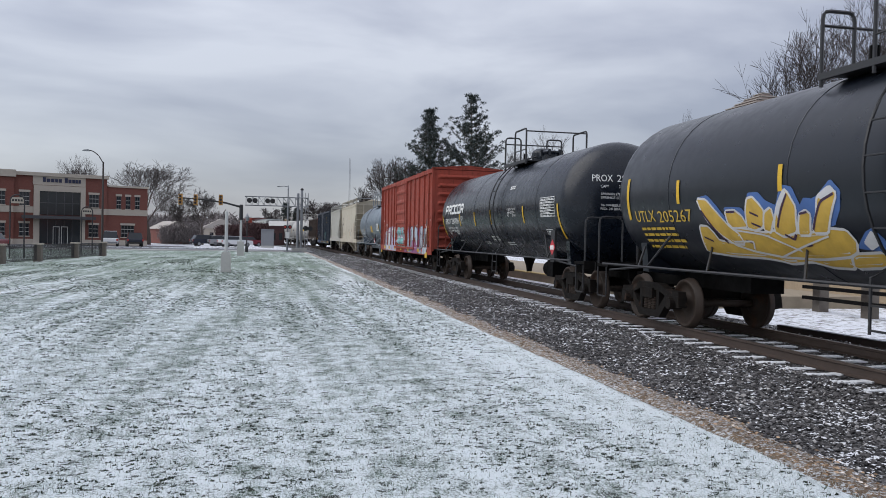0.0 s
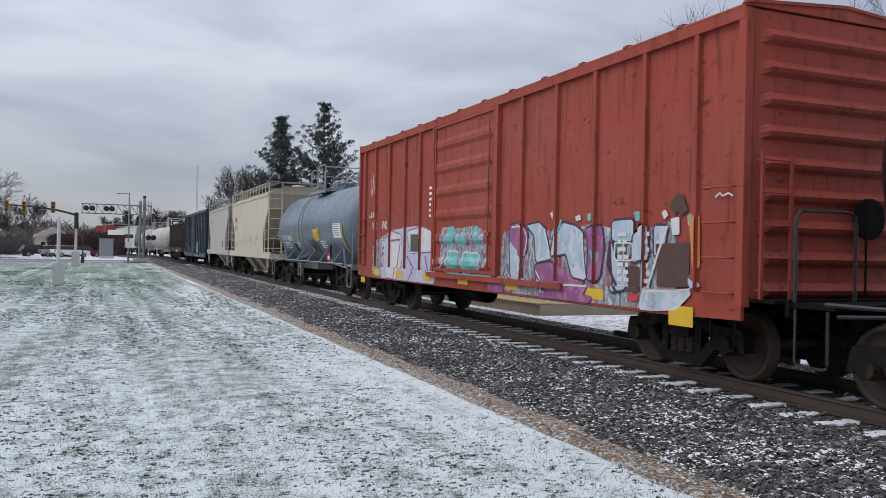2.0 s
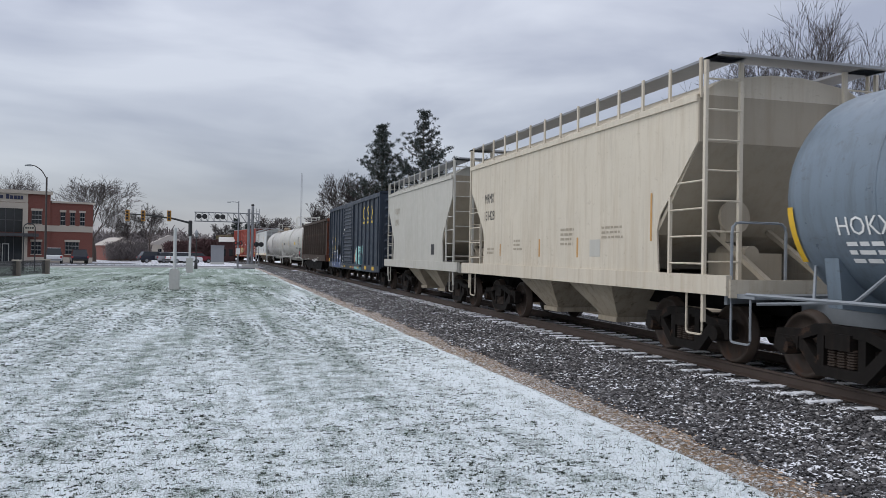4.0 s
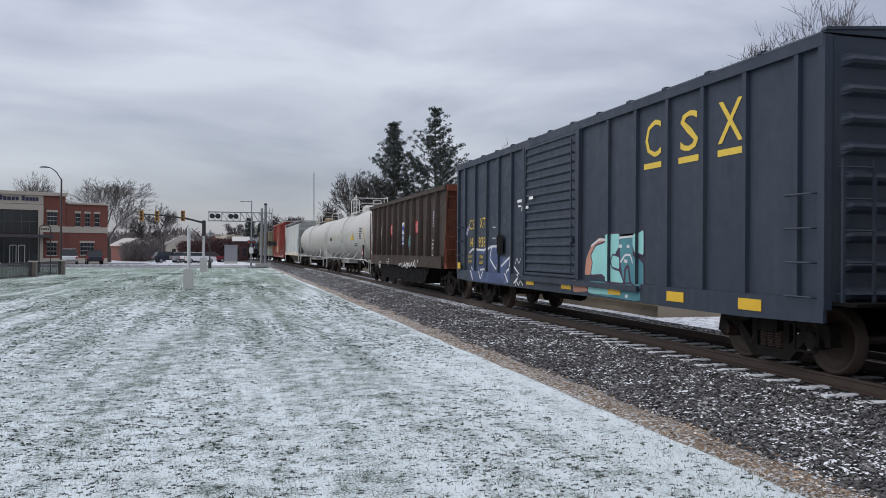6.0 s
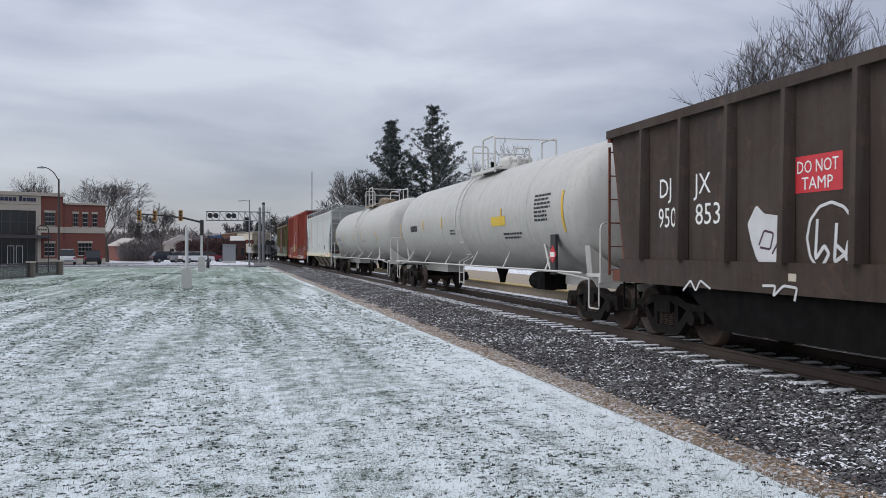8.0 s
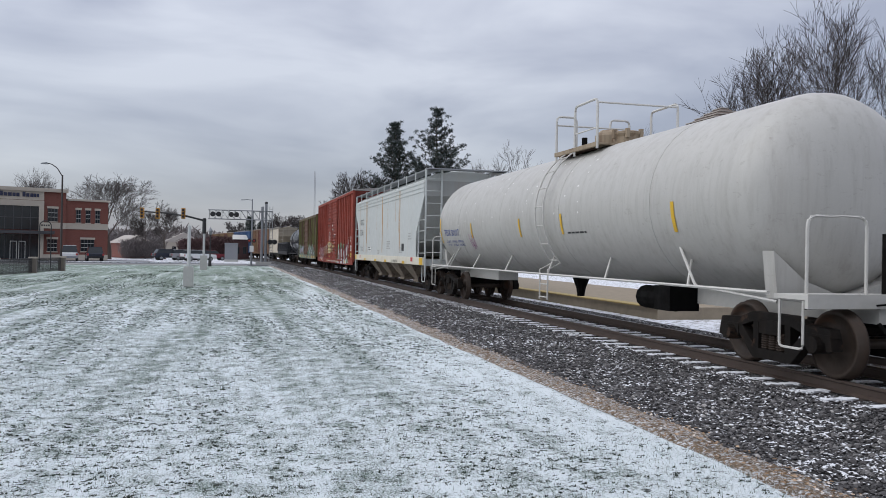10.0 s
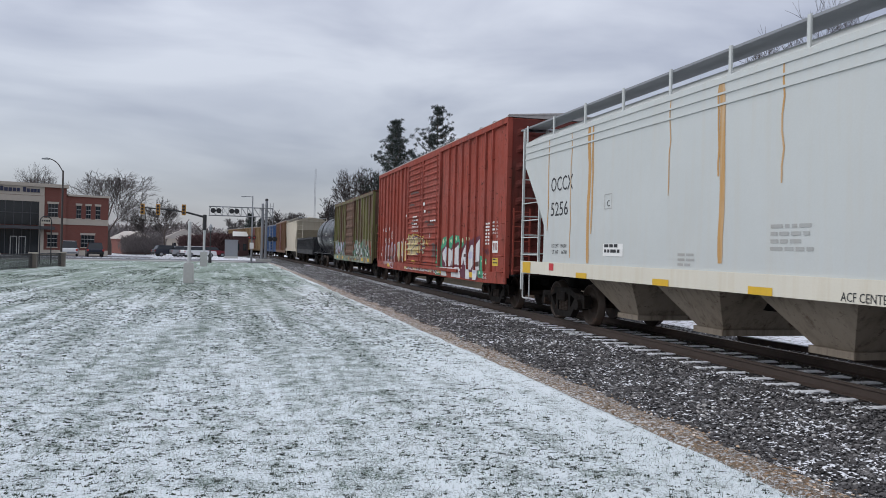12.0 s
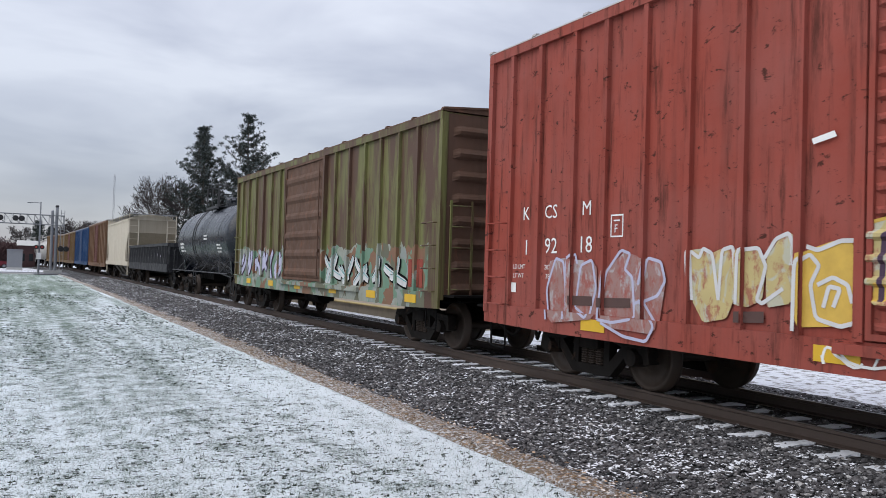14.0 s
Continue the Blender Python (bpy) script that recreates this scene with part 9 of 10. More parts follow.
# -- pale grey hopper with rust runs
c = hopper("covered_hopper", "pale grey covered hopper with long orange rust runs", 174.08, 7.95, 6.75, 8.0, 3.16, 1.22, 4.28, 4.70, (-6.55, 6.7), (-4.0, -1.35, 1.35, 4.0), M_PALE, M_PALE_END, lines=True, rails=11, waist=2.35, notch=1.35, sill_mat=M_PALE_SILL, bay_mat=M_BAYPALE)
fs = flat_side(1.58, 0.005)
words(c, [("OCCX", 6.36, 2.98, 0.32, 1, 1.15), ("5256", 6.35, 2.43, 0.31, 1, 0.92), ("LD LMT  196300", 6.25, 1.72, 0.08), ("LT WT     66700", 6.22, 1.58, 0.08), ("C", 3.66, 2.52, 0.12)], M_LBLACK, fs)
words(c, [("ACF CENTER FLOW", -2.28, 1.11, 0.11, 1, 1.15)], M_LBLACK, flat_side(1.61, 0.005))
bars(c, [(3.76, 3.46, 2.47, 2.485), (3.76, 3.46, 2.75, 2.765), (3.76, 3.745, 2.485, 2.75), (3.475, 3.46, 2.485, 2.75)] + small_print(-1.0, 2.0, 0.8, 4, 0.05, 0.05, 2) + small_print(-3.7, 1.72, 0.7, 3, 0.04, 0.05, 3) + small_print(-5.4, 2.3, 0.6, 3, 0.05, 0.06, 4) + small_print(1.2, 1.6, 0.5, 3, 0.04, 0.04, 5), M_PALE_END, fs)
bars(c, [(3.78, 3.0, 1.56, 1.80)], M_LWHITE, fs, "notice", "white notice panel")
bars(c, small_print(3.72, 1.73, 0.68, 2, 0.06, 0.04, 3), M_LBLACK, flat_side(1.58, 0.010))
bars(c, [(-4.17, -4.62, 1.62, 1.92)], M_LBLACK, fs, "data_panel", "black stencilled panel")
bars(c, [(6.3, 6.05, 1.20, 1.36), (-6.0, -6.35, 1.20, 1.36)], M_LRED, flat_side(1.61, 0.005), "sticker", "red sticker")
bars(c, [(4.9, 4.4, 1.09, 1.20), (1.9, 1.4, 1.09, 1.20), (-0.6, -1.1, 1.09, 1.20), (-4.4, -4.9, 1.09, 1.20), (-7.4, -7.95, 1.10, 1.36), (7.9, 7.4, 1.10, 1.36)], M_YELLOW, flat_side(1.61, 0.005), "reflector", "yellow reflective strip")
rnd = random.Random(2)
for y, z0, w in ((4.45, 1.4, 0.085), (4.30, 2.0, 0.05), (0.1, 1.5, 0.09), (0.2, 2.8, 0.03), (1.5, 2.6, 0.02), (-1.2, 2.6, 0.025), (-2.9, 2.9, 0.035), (-3.75, 1.6, 0.06), (-3.58, 2.4, 0.04), (6.5, 2.1, 0.03), (5.3, 1.5, 0.025)):
    bm = B()
    stroke(bm, [(y + rnd.uniform(-0.03, 0.03), z) for z in even(4.2, z0, 8)], w * 0.7, fs, 0.0)
    part("rust_run", bm, M_RUSTSTREAK, c, "orange rust run")
stretch_to_view(c, 1.058)

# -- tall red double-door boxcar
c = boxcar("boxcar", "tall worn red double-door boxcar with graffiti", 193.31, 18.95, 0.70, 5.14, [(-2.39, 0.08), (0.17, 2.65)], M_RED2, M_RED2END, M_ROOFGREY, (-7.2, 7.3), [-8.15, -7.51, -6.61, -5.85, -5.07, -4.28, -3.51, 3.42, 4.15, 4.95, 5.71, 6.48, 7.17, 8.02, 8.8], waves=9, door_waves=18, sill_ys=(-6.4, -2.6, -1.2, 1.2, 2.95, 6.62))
bs = flat_side(1.535, 0.004)
words(c, [("K", 8.47, 2.38, 0.2), ("CS", 7.89, 2.38, 0.2), ("M", 6.99, 2.39, 0.2), ("1", 8.43, 1.84, 0.23), ("92", 7.87, 1.86, 0.23), ("18", 7.06, 1.87, 0.23), ("LD LMT", 8.71, 1.62, 0.07), ("LT WT", 8.71, 1.48, 0.07), ("2070", 7.86, 1.62, 0.07), ("780", 7.82, 1.48, 0.07), ("F", 6.29, 2.13, 0.11)], M_LWHITE, bs)
bars(c, [(6.36, 6.11, 2.07, 2.09), (6.36, 6.11, 2.35, 2.37), (6.36, 6.34, 2.09, 2.35), (6.13, 6.11, 2.09, 2.35), (6.30, 6.18, 2.28, 2.30)] + small_print(-8.19, 2.38, 0.22, 3, 0.055, 0.045, 4) + small_print(-7.56, 2.36, 0.20, 7, 0.05, 0.045, 5) + small_print(-7.80, 2.36, 0.16, 7, 0.05, 0.045, 6), M_LWHITE, bs)
bars(c, [(8.76, 8.61, 1.25, 1.40), (-8.22, -8.69, 1.56, 1.89)], M_LWHITE, bs, "sticker", "white sticker")
bars(c, [(-8.24, -8.72, 1.20, 1.42)], M_LYELLOW, bs, "sticker", "yellow sticker")
bars(c, [(-0.15, -0.40, 3.25, 3.36), (-0.30, -0.55, 2.98, 3.07)], M_LWHITE, flat_side(1.63, 0.012))
bars(c, small_print(1.6, 2.85, 1.0, 3, 0.05, 0.09, 4) + small_print(-1.3, 2.62, 0.9, 1, 0.05, 0.09, 5), M_LWHITE, flat_side(1.63, 0.012))
side = relief(1.53, [-8.15, -7.51, -6.61, -5.85, -5.07, -4.28, -3.51, 3.42, 4.15, 4.95, 5.71, 6.48, 7.17, 8.02, 8.8], 1.03, [(-2.39, 0.08), (0.17, 2.65)], (1.11, 3.83 / 108, 0.05), 0.74)
film(c, M_GRGREEN, [(-2.14, 1.42), (-2.26, 1.66), (-2.63, 1.78), (-2.74, 2.01), (-3.25, 2.08), (-3.38, 1.89), (-3.9, 2.1), (-4.77, 2.08), (-4.95, 1.93), (-5.29, 2), (-5.4, 1.49), (-5.06, 1.44), (-4.9, 1.03), (-2.73, 1.03), (-2.1, 0.99)], side)
film(c, M_GRGREEN, [(-7.05, 1.47), (-7.24, 1.45), (-7.42, 1.26), (-7.6, 0.95), (-7.58, 0.81), (-7.07, 0.83)], side)
film(c, M_GRGREEN, [(-7.53, 1.38), (-7.7, 1.39), (-7.71, 1.23), (-7.59, 1.23)], side)
film(c, M_GRGREEN, [(-2.04, 0.9), (-2.67, 0.91), (-2.74, 0.71), (-2.05, 0.69)], side)
film(c, M_GRMAROON, [(-2.58, 1.6), (-3.38, 1.83), (-3.54, 1.91), (-3.71, 1.62), (-4.02, 1.72), (-4.17, 1.62), (-4.21, 1.8), (-4.87, 1.9), (-4.88, 1.63), (-5.23, 1.44), (-5.3, 1.78), (-5.78, 1.89), (-5.8, 1.5), (-6.02, 1.51), (-6.09, 1.82), (-6.51, 1.87), (-6.6, 1.35), (-6.61, 1.93), (-7.09, 2.07), (-7.06, 1.16), (-7.08, 0.74), (-6.63, 0.7), (-6.06, 0.69), (-5.51, 0.69), (-4.91, 0.94), (-2.73, 1.03)], side)
film(c, M_GRPALEGREEN, [(-2.73, 1.89), (-2.86, 1.99), (-2.99, 1.89), (-2.89, 1.81)], side)
film(c, M_GRPALEGREEN, [(-3.14, 1.95), (-3.26, 2.04), (-3.38, 1.94), (-3.29, 1.86)], side)
film(c, M_GRPALEGREEN, [(-3.74, 1.91), (-3.85, 2.01), (-3.97, 1.91), (-3.88, 1.83)], side)
film(c, M_GRPALEGREEN, [(-4.39, 1.98), (-4.49, 2.07), (-4.6, 1.98), (-4.52, 1.91)], side)
film(c, M_GRPALEGREEN, [(-5.12, 1.92), (-5.21, 2.01), (-5.3, 1.92), (-5.23, 1.85)], side)
film(c, M_GRPALEGREEN, [(-5.81, 1.96), (-5.89, 2.04), (-5.98, 1.96), (-5.91, 1.9)], side)
film(c, M_GRPALEGREEN, [(-6.36, 1.93), (-6.44, 2.01), (-6.52, 1.93), (-6.46, 1.87)], side)
film(c, M_GRPALEGREEN, [(-7.23, 1.31), (-7.3, 1.38), (-7.37, 1.32), (-7.32, 1.26)], side)
film(c, M_GRPALEGREEN, [(-7.59, 1.27), (-7.65, 1.34), (-7.71, 1.27), (-7.66, 1.21)], side)
film(c, M_GRPALEGREEN, [(-7.19, 0.96), (-7.25, 1.03), (-7.32, 0.97), (-7.27, 0.91)], side)
film(c, M_GRWHITE, [(-2.76, 1.52), (-3.38, 1.78), (-3.46, 1.23), (-3.63, 1.07), (-3.36, 1.06), (-3.18, 1.38), (-2.89, 1.26)], side)
film(c, M_GRWHITE, [(-3.44, 1.72), (-3.66, 1.61), (-3.73, 1.35), (-4.18, 1.57), (-3.84, 1.08), (-3.58, 1.07)], side)
film(c, M_GRWHITE, [(-4.22, 1.62), (-4.82, 1.8), (-4.94, 1.14), (-4.67, 1.12), (-4.52, 1.47), (-4.34, 1.11), (-4.15, 1.1)], side)
film(c, M_GRWHITE, [(-5.23, 1.54), (-5.7, 1.85), (-5.69, 1.17), (-5.45, 1.16), (-5.4, 1.35), (-5.25, 1.15), (-5.03, 1.14)], side)
film(c, M_GRWHITE, [(-5.87, 1.5), (-6.16, 1.78), (-6.45, 1.78), (-6.5, 1.21), (-6.28, 1.51), (-6.18, 1.2), (-5.9, 0.82), (-5.82, 0.99)], side)
film(c, M_GRWHITE, [(-6.65, 1.78), (-7.06, 1.97), (-7.03, 1.24), (-6.98, 0.82), (-6.62, 0.79), (-6.64, 1.26)], side)
film(c, M_GRWHITE, [(-2.86, 0.89), (-3.42, 0.92), (-3.65, 0.75), (-2.87, 0.69)], side)
film(c, M_GRWHITE, [(-4.16, 0.89), (-5.17, 0.95), (-5.27, 0.72), (-4.17, 0.68)], side)
film(c, M_GRWHITE, [(-5.82, 0.99), (-6.19, 1.02), (-6.28, 0.71), (-5.83, 0.72)], side)
film(c, M_GRWHITE, [(-6.54, 1.04), (-6.94, 1.07), (-6.92, 0.73), (-6.56, 0.69)], side)
film(c, M_GRLILAC, [(-5.95, 1.55), (-6.24, 1.6), (-6.32, 1.38), (-6.03, 1.33)], side)
film(c, M_GRLILAC, [(-3.16, 1.72), (-3.33, 1.75), (-3.28, 1.5), (-3.06, 1.49)], side)
film(c, M_GRLILAC, [(-6.61, 1), (-6.88, 1.02), (-6.88, 0.94), (-6.62, 0.92)], side)
film(c, M_PLATEBROWN, [(-5.4, 1.49), (-5.64, 1.5), (-5.64, 1.4), (-5.4, 1.4)], side)
film(c, M_PLATEBROWN, [(-6.67, 1.26), (-6.99, 1.3), (-7, 1.15), (-6.68, 1.13)], side)
spray(c, M_GRWHITE, [(-2.67, 0.96), (-5.21, 1.02)], side, 0.06)
spray(c, M_GRDARK, [(-7.52, 1.72), (-7.59, 1.54), (-7.66, 1.66), (-7.75, 1.49), (-7.8, 1.68), (-7.94, 1.51)], side, 0.014)
spray(c, M_GRDARK, [(-2.14, 0.76), (-2.3, 0.83), (-2.37, 0.74), (-2.55, 0.84)], side, 0.014)
spray(c, M_GRDARK, [(-7.2, 0.86), (-7.29, 0.92), (-7.35, 0.85), (-7.45, 0.92)], side, 0.014)
film(c, M_GRPALEYELLOW, [(2.64, 2.14), (2.3, 2.21), (2.02, 2.12), (1.67, 2.21), (1.32, 2.13), (0.85, 2.14), (0.69, 2.02), (0.4, 2.13), (0.16, 2.1), (0.13, 1.54), (0.66, 1.42), (1.63, 1.36), (2.65, 1.38)], side)
film(c, M_GRPALEYELLOW, [(0.08, 2.01), (-0.15, 2.07), (-0.41, 1.92), (-0.51, 1.72), (-0.29, 1.59), (-0.17, 1.44), (0.06, 1.46)], side)
film(c, M_GRYELLOW, [(2.56, 1.59), (2.37, 1.54), (2.46, 1.41), (2.61, 1.41)], side)
film(c, M_GRYELLOW, [(0.9, 1.5), (0.67, 1.55), (0.48, 1.47), (0.82, 1.43)], side)
film(c, M_GRYELLOW, [(1.97, 1.1), (1.53, 1.18), (1.12, 1.17), (0.95, 1.06), (1.44, 1.03)], side)
spray(c, M_GRDARK, [(2.51, 1.41), (2.49, 2), (2.21, 2.15), (1.96, 1.95), (2, 1.7), (1.66, 2.09), (1.4, 2.08), (1.31, 1.75), (1.81, 1.55), (1.85, 1.38)], side, 0.028)
spray(c, M_GRDARK, [(1.32, 2.08), (0.84, 2.12), (0.64, 1.75), (1.14, 1.75), (1.05, 1.47), (0.52, 1.42)], side, 0.028)
spray(c, M_GRDARK, [(0.61, 2.02), (0.26, 2.08), (0.2, 1.47)], side, 0.028)
spray(c, M_GRDARK, [(0.07, 1.76), (-0.22, 1.97), (-0.41, 1.88), (-0.48, 1.72), (0.07, 1.71)], side, 0.028)
spray(c, M_GRDARK, [(0.03, 1.59), (-0.29, 1.63), (-0.23, 1.47)], side, 0.025)
spray(c, M_GRYELLOW, [(2.59, 2.14), (2.3, 2.2), (1.84, 2.07), (1.49, 2.21), (0.85, 2.16), (0.4, 2.1), (-0.15, 2.09), (-0.47, 1.84), (-0.49, 1.7)], side, 0.016)
spray(c, M_GRYELLOW, [(-0.65, 1.84), (-0.74, 2.02), (-0.71, 1.82), (-0.89, 1.84), (-0.95, 1.72), (-1.08, 1.95)], side, 0.022)
film(c, M_PLATEBROWN, [(-1.58, 1.85), (-2.24, 1.85), (-2.25, 1.37), (-1.6, 1.34)], side)
spray(c, M_GRWHITE, [(-1.08, 2.17), (-1.13, 2.18), (-1.18, 2.14), (-1.17, 2.07), (-1.1, 2.06), (-1.07, 2.13)], side, 0.014)
film(c, M_SIGNNAVY, [(-0.22, 1.14), (-0.83, 1.14), (-0.83, 1.05), (-0.22, 1.04)], side)
film(c, M_GRPINKGREY, [(7.73, 1.74), (7.36, 1.79), (6.62, 1.74), (6.55, 0.97), (7.64, 0.84)], side)
film(c, M_GRPINKGREY, [(6.5, 1.59), (6.01, 1.9), (5.85, 1.55), (5.35, 1.75), (5.3, 1.48), (5.41, 0.86), (6.43, 0.88)], side)
film(c, M_GRPALEYELLOW, [(4.91, 1.89), (4.7, 1.91), (4.58, 1.85), (4.36, 1.93), (4.28, 1.93), (4.24, 1.34), (4.34, 1.13), (4.68, 1.06), (4.86, 1.31)], side)
film(c, M_GRPALEYELLOW, [(4.2, 1.89), (3.94, 1.89), (3.82, 1.72), (3.86, 1.36), (4.06, 1.27), (4.19, 1.3)], side)
film(c, M_GRPALEYELLOW, [(3.82, 1.8), (3.66, 2), (3.49, 2.06), (3.46, 1.73), (3.5, 1.34), (3.81, 1.28)], side)
film(c, M_GRYELLOW, [(3.44, 1.84), (3.2, 1.92), (3.04, 1.97), (2.82, 1.97), (2.78, 1.2), (3.06, 1.14), (3.4, 1.11)], side)
spray(c, M_GRLILAC, [(7.69, 0.89), (7.76, 1.34), (7.55, 1.79), (7.36, 1.74), (7.3, 1.36)], side, 0.02)
spray(c, M_GRLILAC, [(7.28, 0.92), (7.31, 1.74), (7.09, 1.85), (7.04, 1.71)], side, 0.02)
spray(c, M_GRLILAC, [(7.06, 1.1), (6.96, 1.69), (6.71, 1.77), (6.61, 1.38), (6.76, 0.96), (7.06, 1.1)], side, 0.02)
spray(c, M_GRLILAC, [(6.51, 0.97), (6.42, 1.59), (6.12, 1.9), (5.94, 1.85), (6.04, 1.65), (5.89, 1.55), (5.83, 1.02), (6.2, 0.95), (6.51, 0.97)], side, 0.02)
spray(c, M_GRLILAC, [(5.77, 1.22), (5.43, 1.33), (5.3, 1.52), (5.38, 1.75), (5.62, 1.8), (5.71, 1.46)], side, 0.02)
spray(c, M_GRLILAC, [(6.43, 0.93), (5.97, 0.79), (5.55, 0.76), (5.42, 0.96), (5.7, 1.27)], side, 0.02)
spray(c, M_GRWHITE, [(4.86, 1.31), (4.91, 1.89), (4.76, 1.8), (4.7, 1.91), (4.56, 1.85), (4.46, 1.33)], side, 0.022)
spray(c, M_GRWHITE, [(4.46, 1.33), (4.42, 1.89), (4.26, 1.93), (4.21, 1.34)], side, 0.022)
spray(c, M_GRWHITE, [(4.16, 1.3), (4.15, 1.89), (3.92, 1.91), (3.82, 1.72), (3.86, 1.56), (3.93, 1.36), (3.86, 1.32), (3.6, 1.49)], side, 0.022)
spray(c, M_GRWHITE, [(3.84, 1.8), (3.7, 2), (3.54, 2.06), (3.47, 1.88), (3.51, 1.73)], side, 0.022)
spray(c, M_GRWHITE, [(3.43, 1.07), (3.42, 1.77), (3.29, 1.84), (3.18, 1.73), (3.28, 1.54), (3.21, 1.21), (2.94, 1.15), (2.78, 1.2)], side, 0.022)
spray(c, M_GRWHITE, [(3.2, 1.54), (3.03, 1.62), (2.87, 1.55), (2.82, 1.38)], side, 0.022)
spray(c, M_GRWHITE, [(3.13, 1.32), (3.07, 1.53), (2.95, 1.51), (3.02, 1.33)], side, 0.022)
spray(c, M_GRWHITE, [(3.33, 1.92), (3.2, 1.88), (2.95, 1.97), (2.8, 1.97)], side, 0.022)
film(c, M_PLATEBROWN, [(7.16, 1.26), (6.69, 1.27), (6.68, 1.14), (7.15, 1.13)], side)
film(c, M_PLATEBROWN, [(6.52, 1.26), (5.92, 1.28), (5.91, 1.16), (6.52, 1.13)], side)
film(c, M_PLATEBROWN, [(4.18, 1.22), (3.83, 1.24), (3.83, 1.12), (4.18, 1.1)], side)
film(c, M_LWHITE, [(3.29, 2.99), (3.04, 3.04), (3.01, 2.98), (3.27, 2.93)], side)
words(c, [("SECURE BOTH HASPS", 1.76, 2.43, 0.085, 1, 1.15), ("BEFORE MOVING CAR", 1.76, 2.28, 0.085, 1, 1.15)], M_LWHITE, flat_side(1.63, 0.006))
bars(c, [(-8.28, -8.43, 1.63, 1.83), (-8.49, -8.64, 1.63, 1.83)], M_GRPINKGREY, flat_side(1.535, 0.008), "sticker_pane")
bars(c, small_print(-8.30, 1.36, 0.4, 2, 0.04, 0.05, 8), M_LBLACK, flat_side(1.535, 0.008))
words(c, [("LIFT AND", -7.56, 0.92, 0.06, 1, 0.36), ("JACK HERE", -7.56, 0.82, 0.06, 1, 0.40)], M_LWHITE, flat_side(1.595, 0.006))
words(c, [("8-2", -8.57, 2.38, 0.06), ("3-8", -8.57, 2.28, 0.06), ("16-10", -8.52, 2.18, 0.06), ("EMPTY C.G.", -8.19, 2.08, 0.06, 1, 0.30), ("5-0", -8.57, 2.08, 0.06), ("3-8", -8.57, 1.98, 0.06)], M_LWHITE, bs)
scrawl(c, 3.2, -2.5, 0.78, 0.95, 14, flat_side(1.60, 0.004), M_LWHITE, 55, 0.014)

for y0, y1, z in ((2.0, 0.6, 3.80), (2.2, 1.3, 3.35), (1.5, 1.0, 2.75), (-0.5, -1.0, 2.62), (-0.9, -1.9, 2.50), (-1.0, -1.25, 2.95), (1.9, 1.3, 2.62)):
    bm = B()
    stroke(bm, [(y0, z), ((y0 + y1) / 2, z + 0.03), (y1, z - 0.01)], 0.035, flat_side(1.64, 0.012))
    part("rust_smudge", bm, M_PLATEBROWN, c, "dark rust smudge on the door")

# -- rusty green boxcar
c = boxcar("boxcar", "rusty yellow-green boxcar with graffiti along its foot", 212.22, 15.5, 0.80, 4.50, [(-1.3, 1.9)], M_GREEN, M_RUST, M_RUST, (-6.05, 6.15), [-6.69, -5.81, -4.87, -3.98, -3.03, -2.08, 2.6, 3.5, 4.4, 5.3, 6.2, 7.0], waves=8, door_waves=6, door_mat=M_RUST, sill_ys=(-6.6, -4.6, -2.2, 0.6, 3.2, 5.8))
sprayed_piece(c, -1.6, -6.2, 1.1, 1.95, 5, flat_side(1.535, 0.004), M_GRWHITE, M_UNDER, M_GRTEAL, 61, 0.10)
sprayed_piece(c, 7.1, 2.2, 1.1, 2.0, 6, flat_side(1.535, 0.004), M_GRLILAC, M_GRDARK, None, 62, 0.10)
bars(c, [(-6.35, -7.0, 1.2, 1.75)], M_RED2, flat_side(1.535, 0.005), "patch", "red repainted patch")

# -- cars further back, which stay far off
c = tank_car("tank_car", "black tank car with small white stencils", 226.97, 5.6, 1.5, 2.5, (-4.7, 4.7), M_BLACK, M_BLACK_PIPE, 0.3)
bars(c, small_print(4.3, 2.3, 1.2, 3, 0.1, 0.06, 3) + small_print(-1, 2.6, 0.9, 2, 0.07, 0.06, 3) + small_print(-3.4, 2.2, 0.8, 3, 0.07, 0.06, 4), M_LWHITE, tank_side(1.5, 2.5))
c = gondola("gondola", "low black gondola with pale tags", 241.87, 15.4, 0.95, 2.45, (-6.2, 6.2), even(-7.0, 7.0, 14), M_GONDDK, M_GONDDK, False, 0.0, flare=0.15)
sprayed_piece(c, 6.5, -6.0, 1.3, 2.1, 12, flat_side(1.50, 0.005), M_GRLILAC, M_GRDARK, None, 71, 0.09)
c = hopper("covered_hopper", "off-white covered hopper with shade-toned ends", 257.27, 6.6, 5.4, 7.0, 3.16, 1.22, 4.3, 4.7, (-5.4, 5.4), (-2.6, 0.0, 2.6), M_CREAM, M_CREAM_DK, False)
boxcar("boxcar", "ochre boxcar with a maroon door", 272.97, 15.6, 0.80, 4.75, [(-1.5, 1.5)], M_OCHRE, M_CREAM, M_ROOFGREY, (-6.1, 6.1), even(-7.0, -2.2, 5) + even(2.2, 7.0, 5), False, door_mat=M_MAROON)
boxcar("boxcar", "bright blue boxcar with a plain door", 289.67, 15.6, 0.80, 4.65, [(-1.5, 1.5)], M_NAVYBRIGHT, M_NAVYBRIGHT, M_ROOFGREY, (-6.1, 6.1), even(-7.0, -2.2, 5) + even(2.2, 7.0, 5), False)
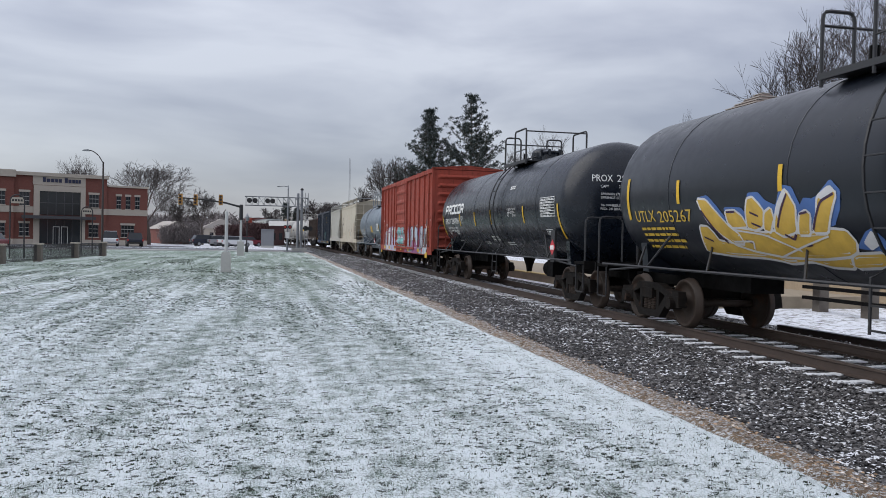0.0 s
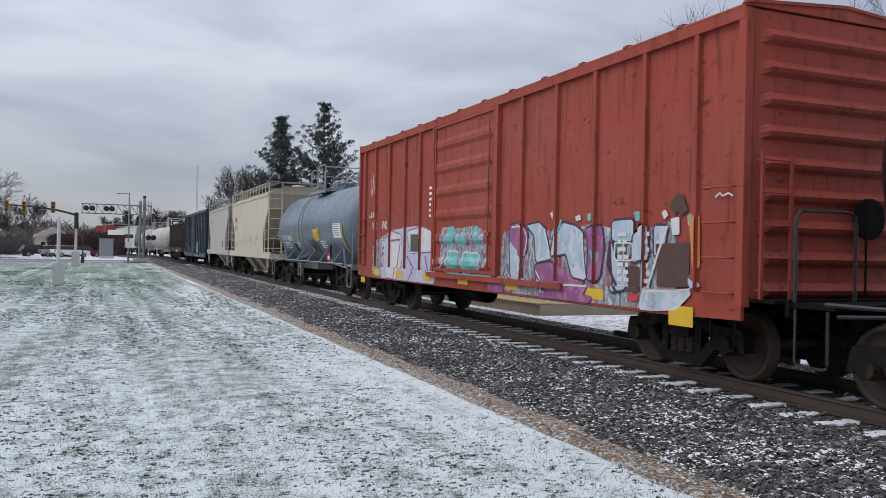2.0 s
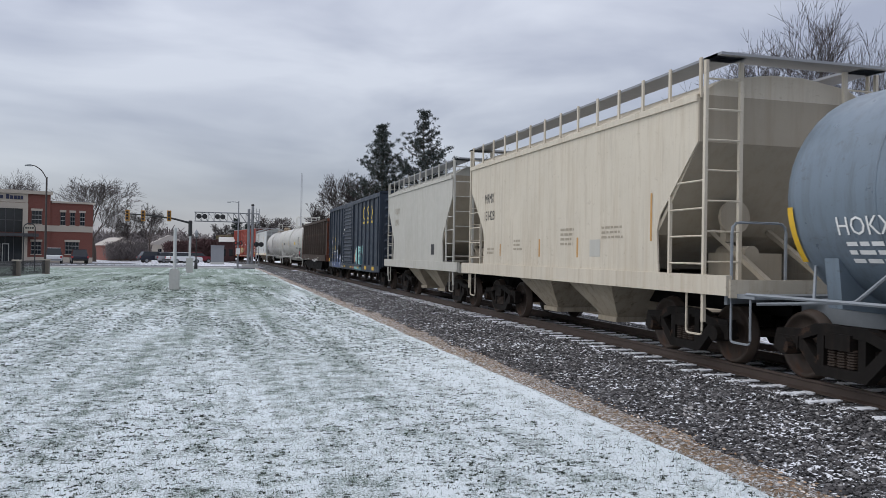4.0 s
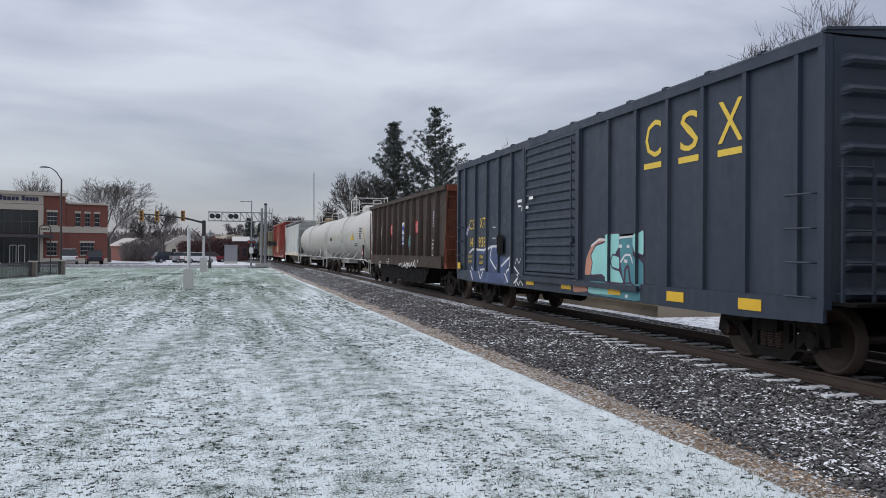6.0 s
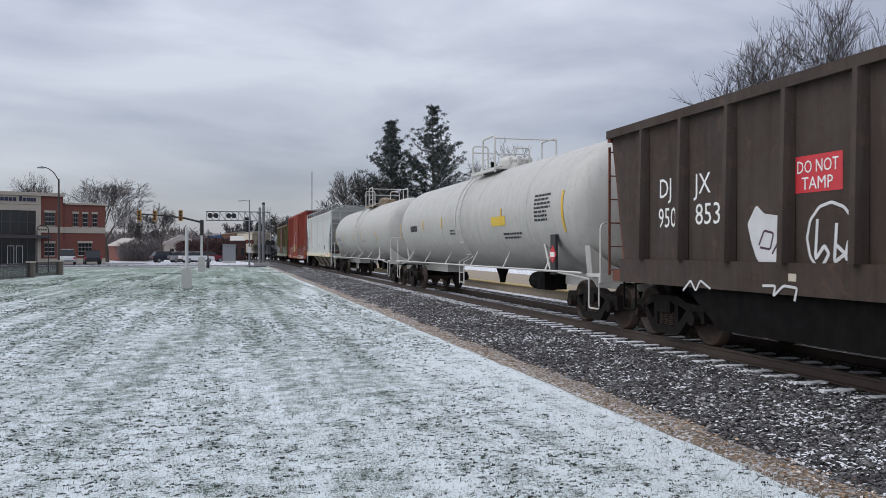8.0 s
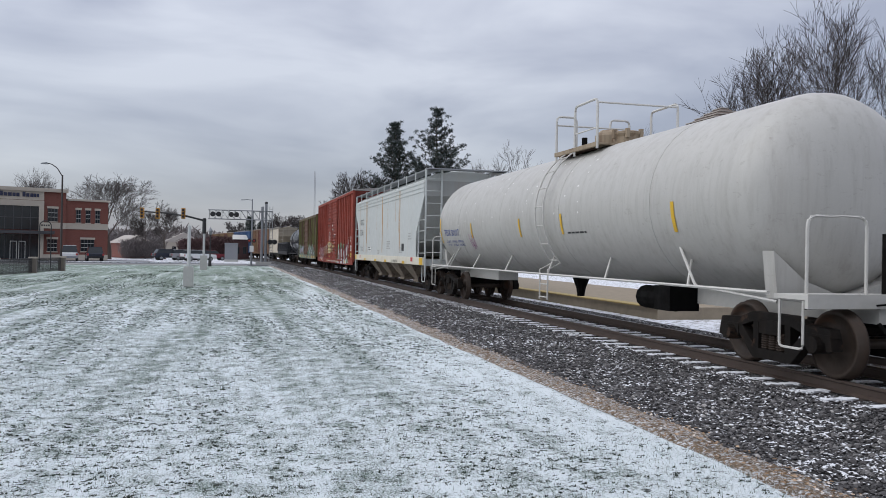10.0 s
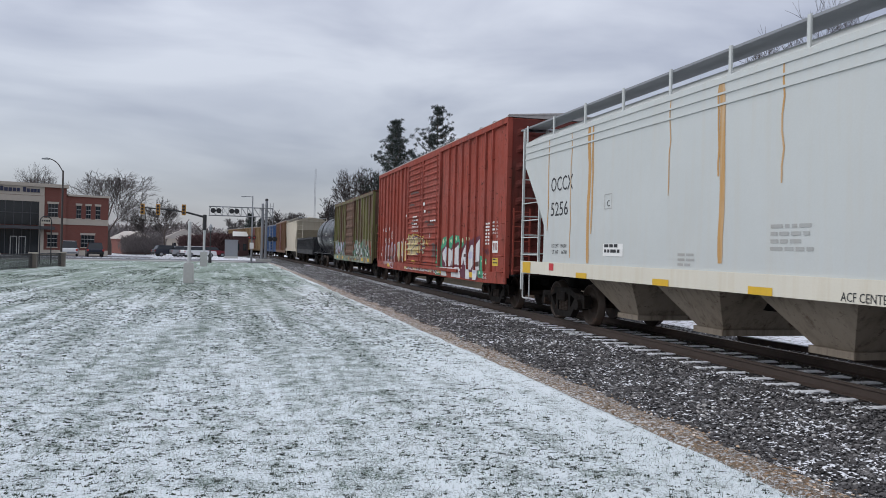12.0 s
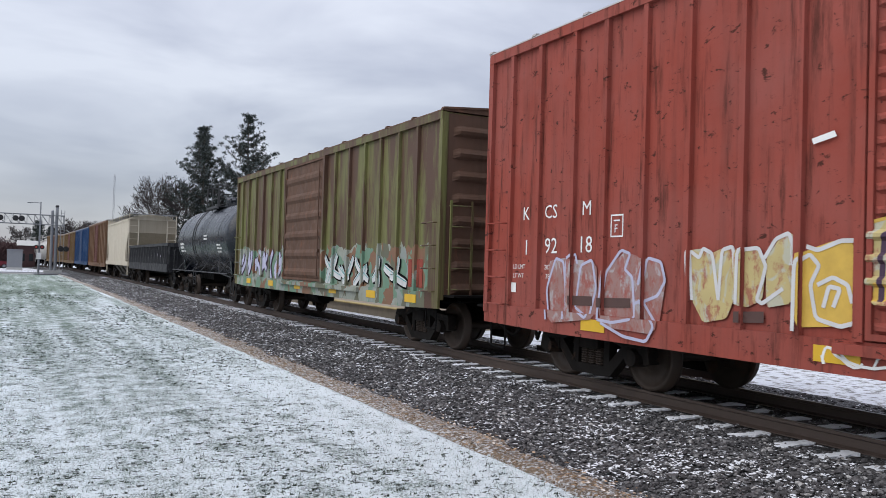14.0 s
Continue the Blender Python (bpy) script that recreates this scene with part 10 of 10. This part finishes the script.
for y0 in (306.4, 323.1):
    boxcar("boxcar", "yellow boxcar with a maroon door", y0, 15.6, 0.80, 4.65, [(-1.5, 1.5)], M_TAN, M_OCHRE, M_ROOFGREY, (-6.1, 6.1), even(-7.0, -2.2, 5) + even(2.2, 7.0, 5), False, door_mat=M_MAROON)
for y0 in (338.2, 352.7, 367.2):
    tank_car("tank_car", "plain white tank car", y0, 6.0, 1.5, 2.5, (-5.0, 5.0), M_WHITE, M_WHITE_PIPE, 0.0, False)


# ---- ties under the rails, single pieces of the track bed ----
def ties():
    rnd = random.Random(9)
    bed = bpy.data.objects["ballast_bed"]
    bm = B()
    box(bm, -1.32, 1.32, -0.115, 0.115, 0.0, 0.175)
    me = bpy.data.meshes.new("tie")
    bm.to_mesh(me)
    bm.free()
    me.materials.append(M_TIE)
    caps = []
    for k in range(5):
        bm = B()
        for x0, x1 in ((-1.36 - 0.06 * rnd.random(), -0.86), (-0.62 + 0.3 * rnd.random(), 0.4 + 0.2 * rnd.random()), (0.86, 1.33)):
            n = 7
            lo, hi = [], []
            for i in range(n + 1):
                x = x0 + (x1 - x0) * i / n
                lo.append((x, -0.05 - 0.06 * rnd.random()))
                hi.append((x, 0.04 + 0.07 * rnd.random()))
            prism(bm, lo + hi[::-1], "z", 0.172, 0.188 + 0.008 * rnd.random())
        c = bpy.data.meshes.new("tie_snow")
        bmesh.ops.recalc_face_normals(bm, faces=bm.faces)
        bm.to_mesh(c)
        bm.free()
        c.materials.append(M_SNOWBIT)
        caps.append(c)
    y, n = 0.6, 0
    rest = B()
    while y < 235:
        rz = heading(y) + rnd.uniform(-1.2, 1.2)
        z = RAIL - 0.17 - 0.178 + rnd.uniform(-0.006, 0.0)
        if n < 150:
            for nm, data in (("tie", me), ("tie_snow", caps[rnd.randrange(5)])):
                o = new(nm, data)
                o.parent = bed
                o.matrix_basis = pose(track_x(y) + rnd.uniform(-0.04, 0.04), y, z, 0, 0, rz)
        else:
            x = track_x(y)
            box(rest, x - 1.32, x + 1.32, y - 0.115, y + 0.115, z, z + 0.175)
        n += 1
        y += 0.54 + rnd.uniform(-0.03, 0.03)
    o = link_mesh("far_ties", rest, M_TIE, bed)
    tagged(o, kind="stuff")


ties()


# ---- motion ----
def gone(t):
    """How far the train has run by t seconds."""
    return 13.5 * t + 0.011 * t * t


def motions():
    spin = []
    for f in range(0, 14 * FPS + 1):
        t = f / FPS
        spin.append((t, gone(t) / WHEEL_R))
    for car, y0, near in TRAIN:
        rows = []
        for i in range(0, 57):
            t = i * 0.25
            y = y0 - gone(t)
            rows.append((t, pose(track_x(y), y, RAIL, 0, 0, heading(y))))
        walk(car, rows)
        if near:
            for ob in car.children_recursive:
                if ob.name.split(".")[0] == "wheelset":
                    p = ob.location.copy()
                    walk(ob, [(t, pose(p.x, p.y, p.z, math.degrees(a) % 360.0)) for t, a in spin])


motions()
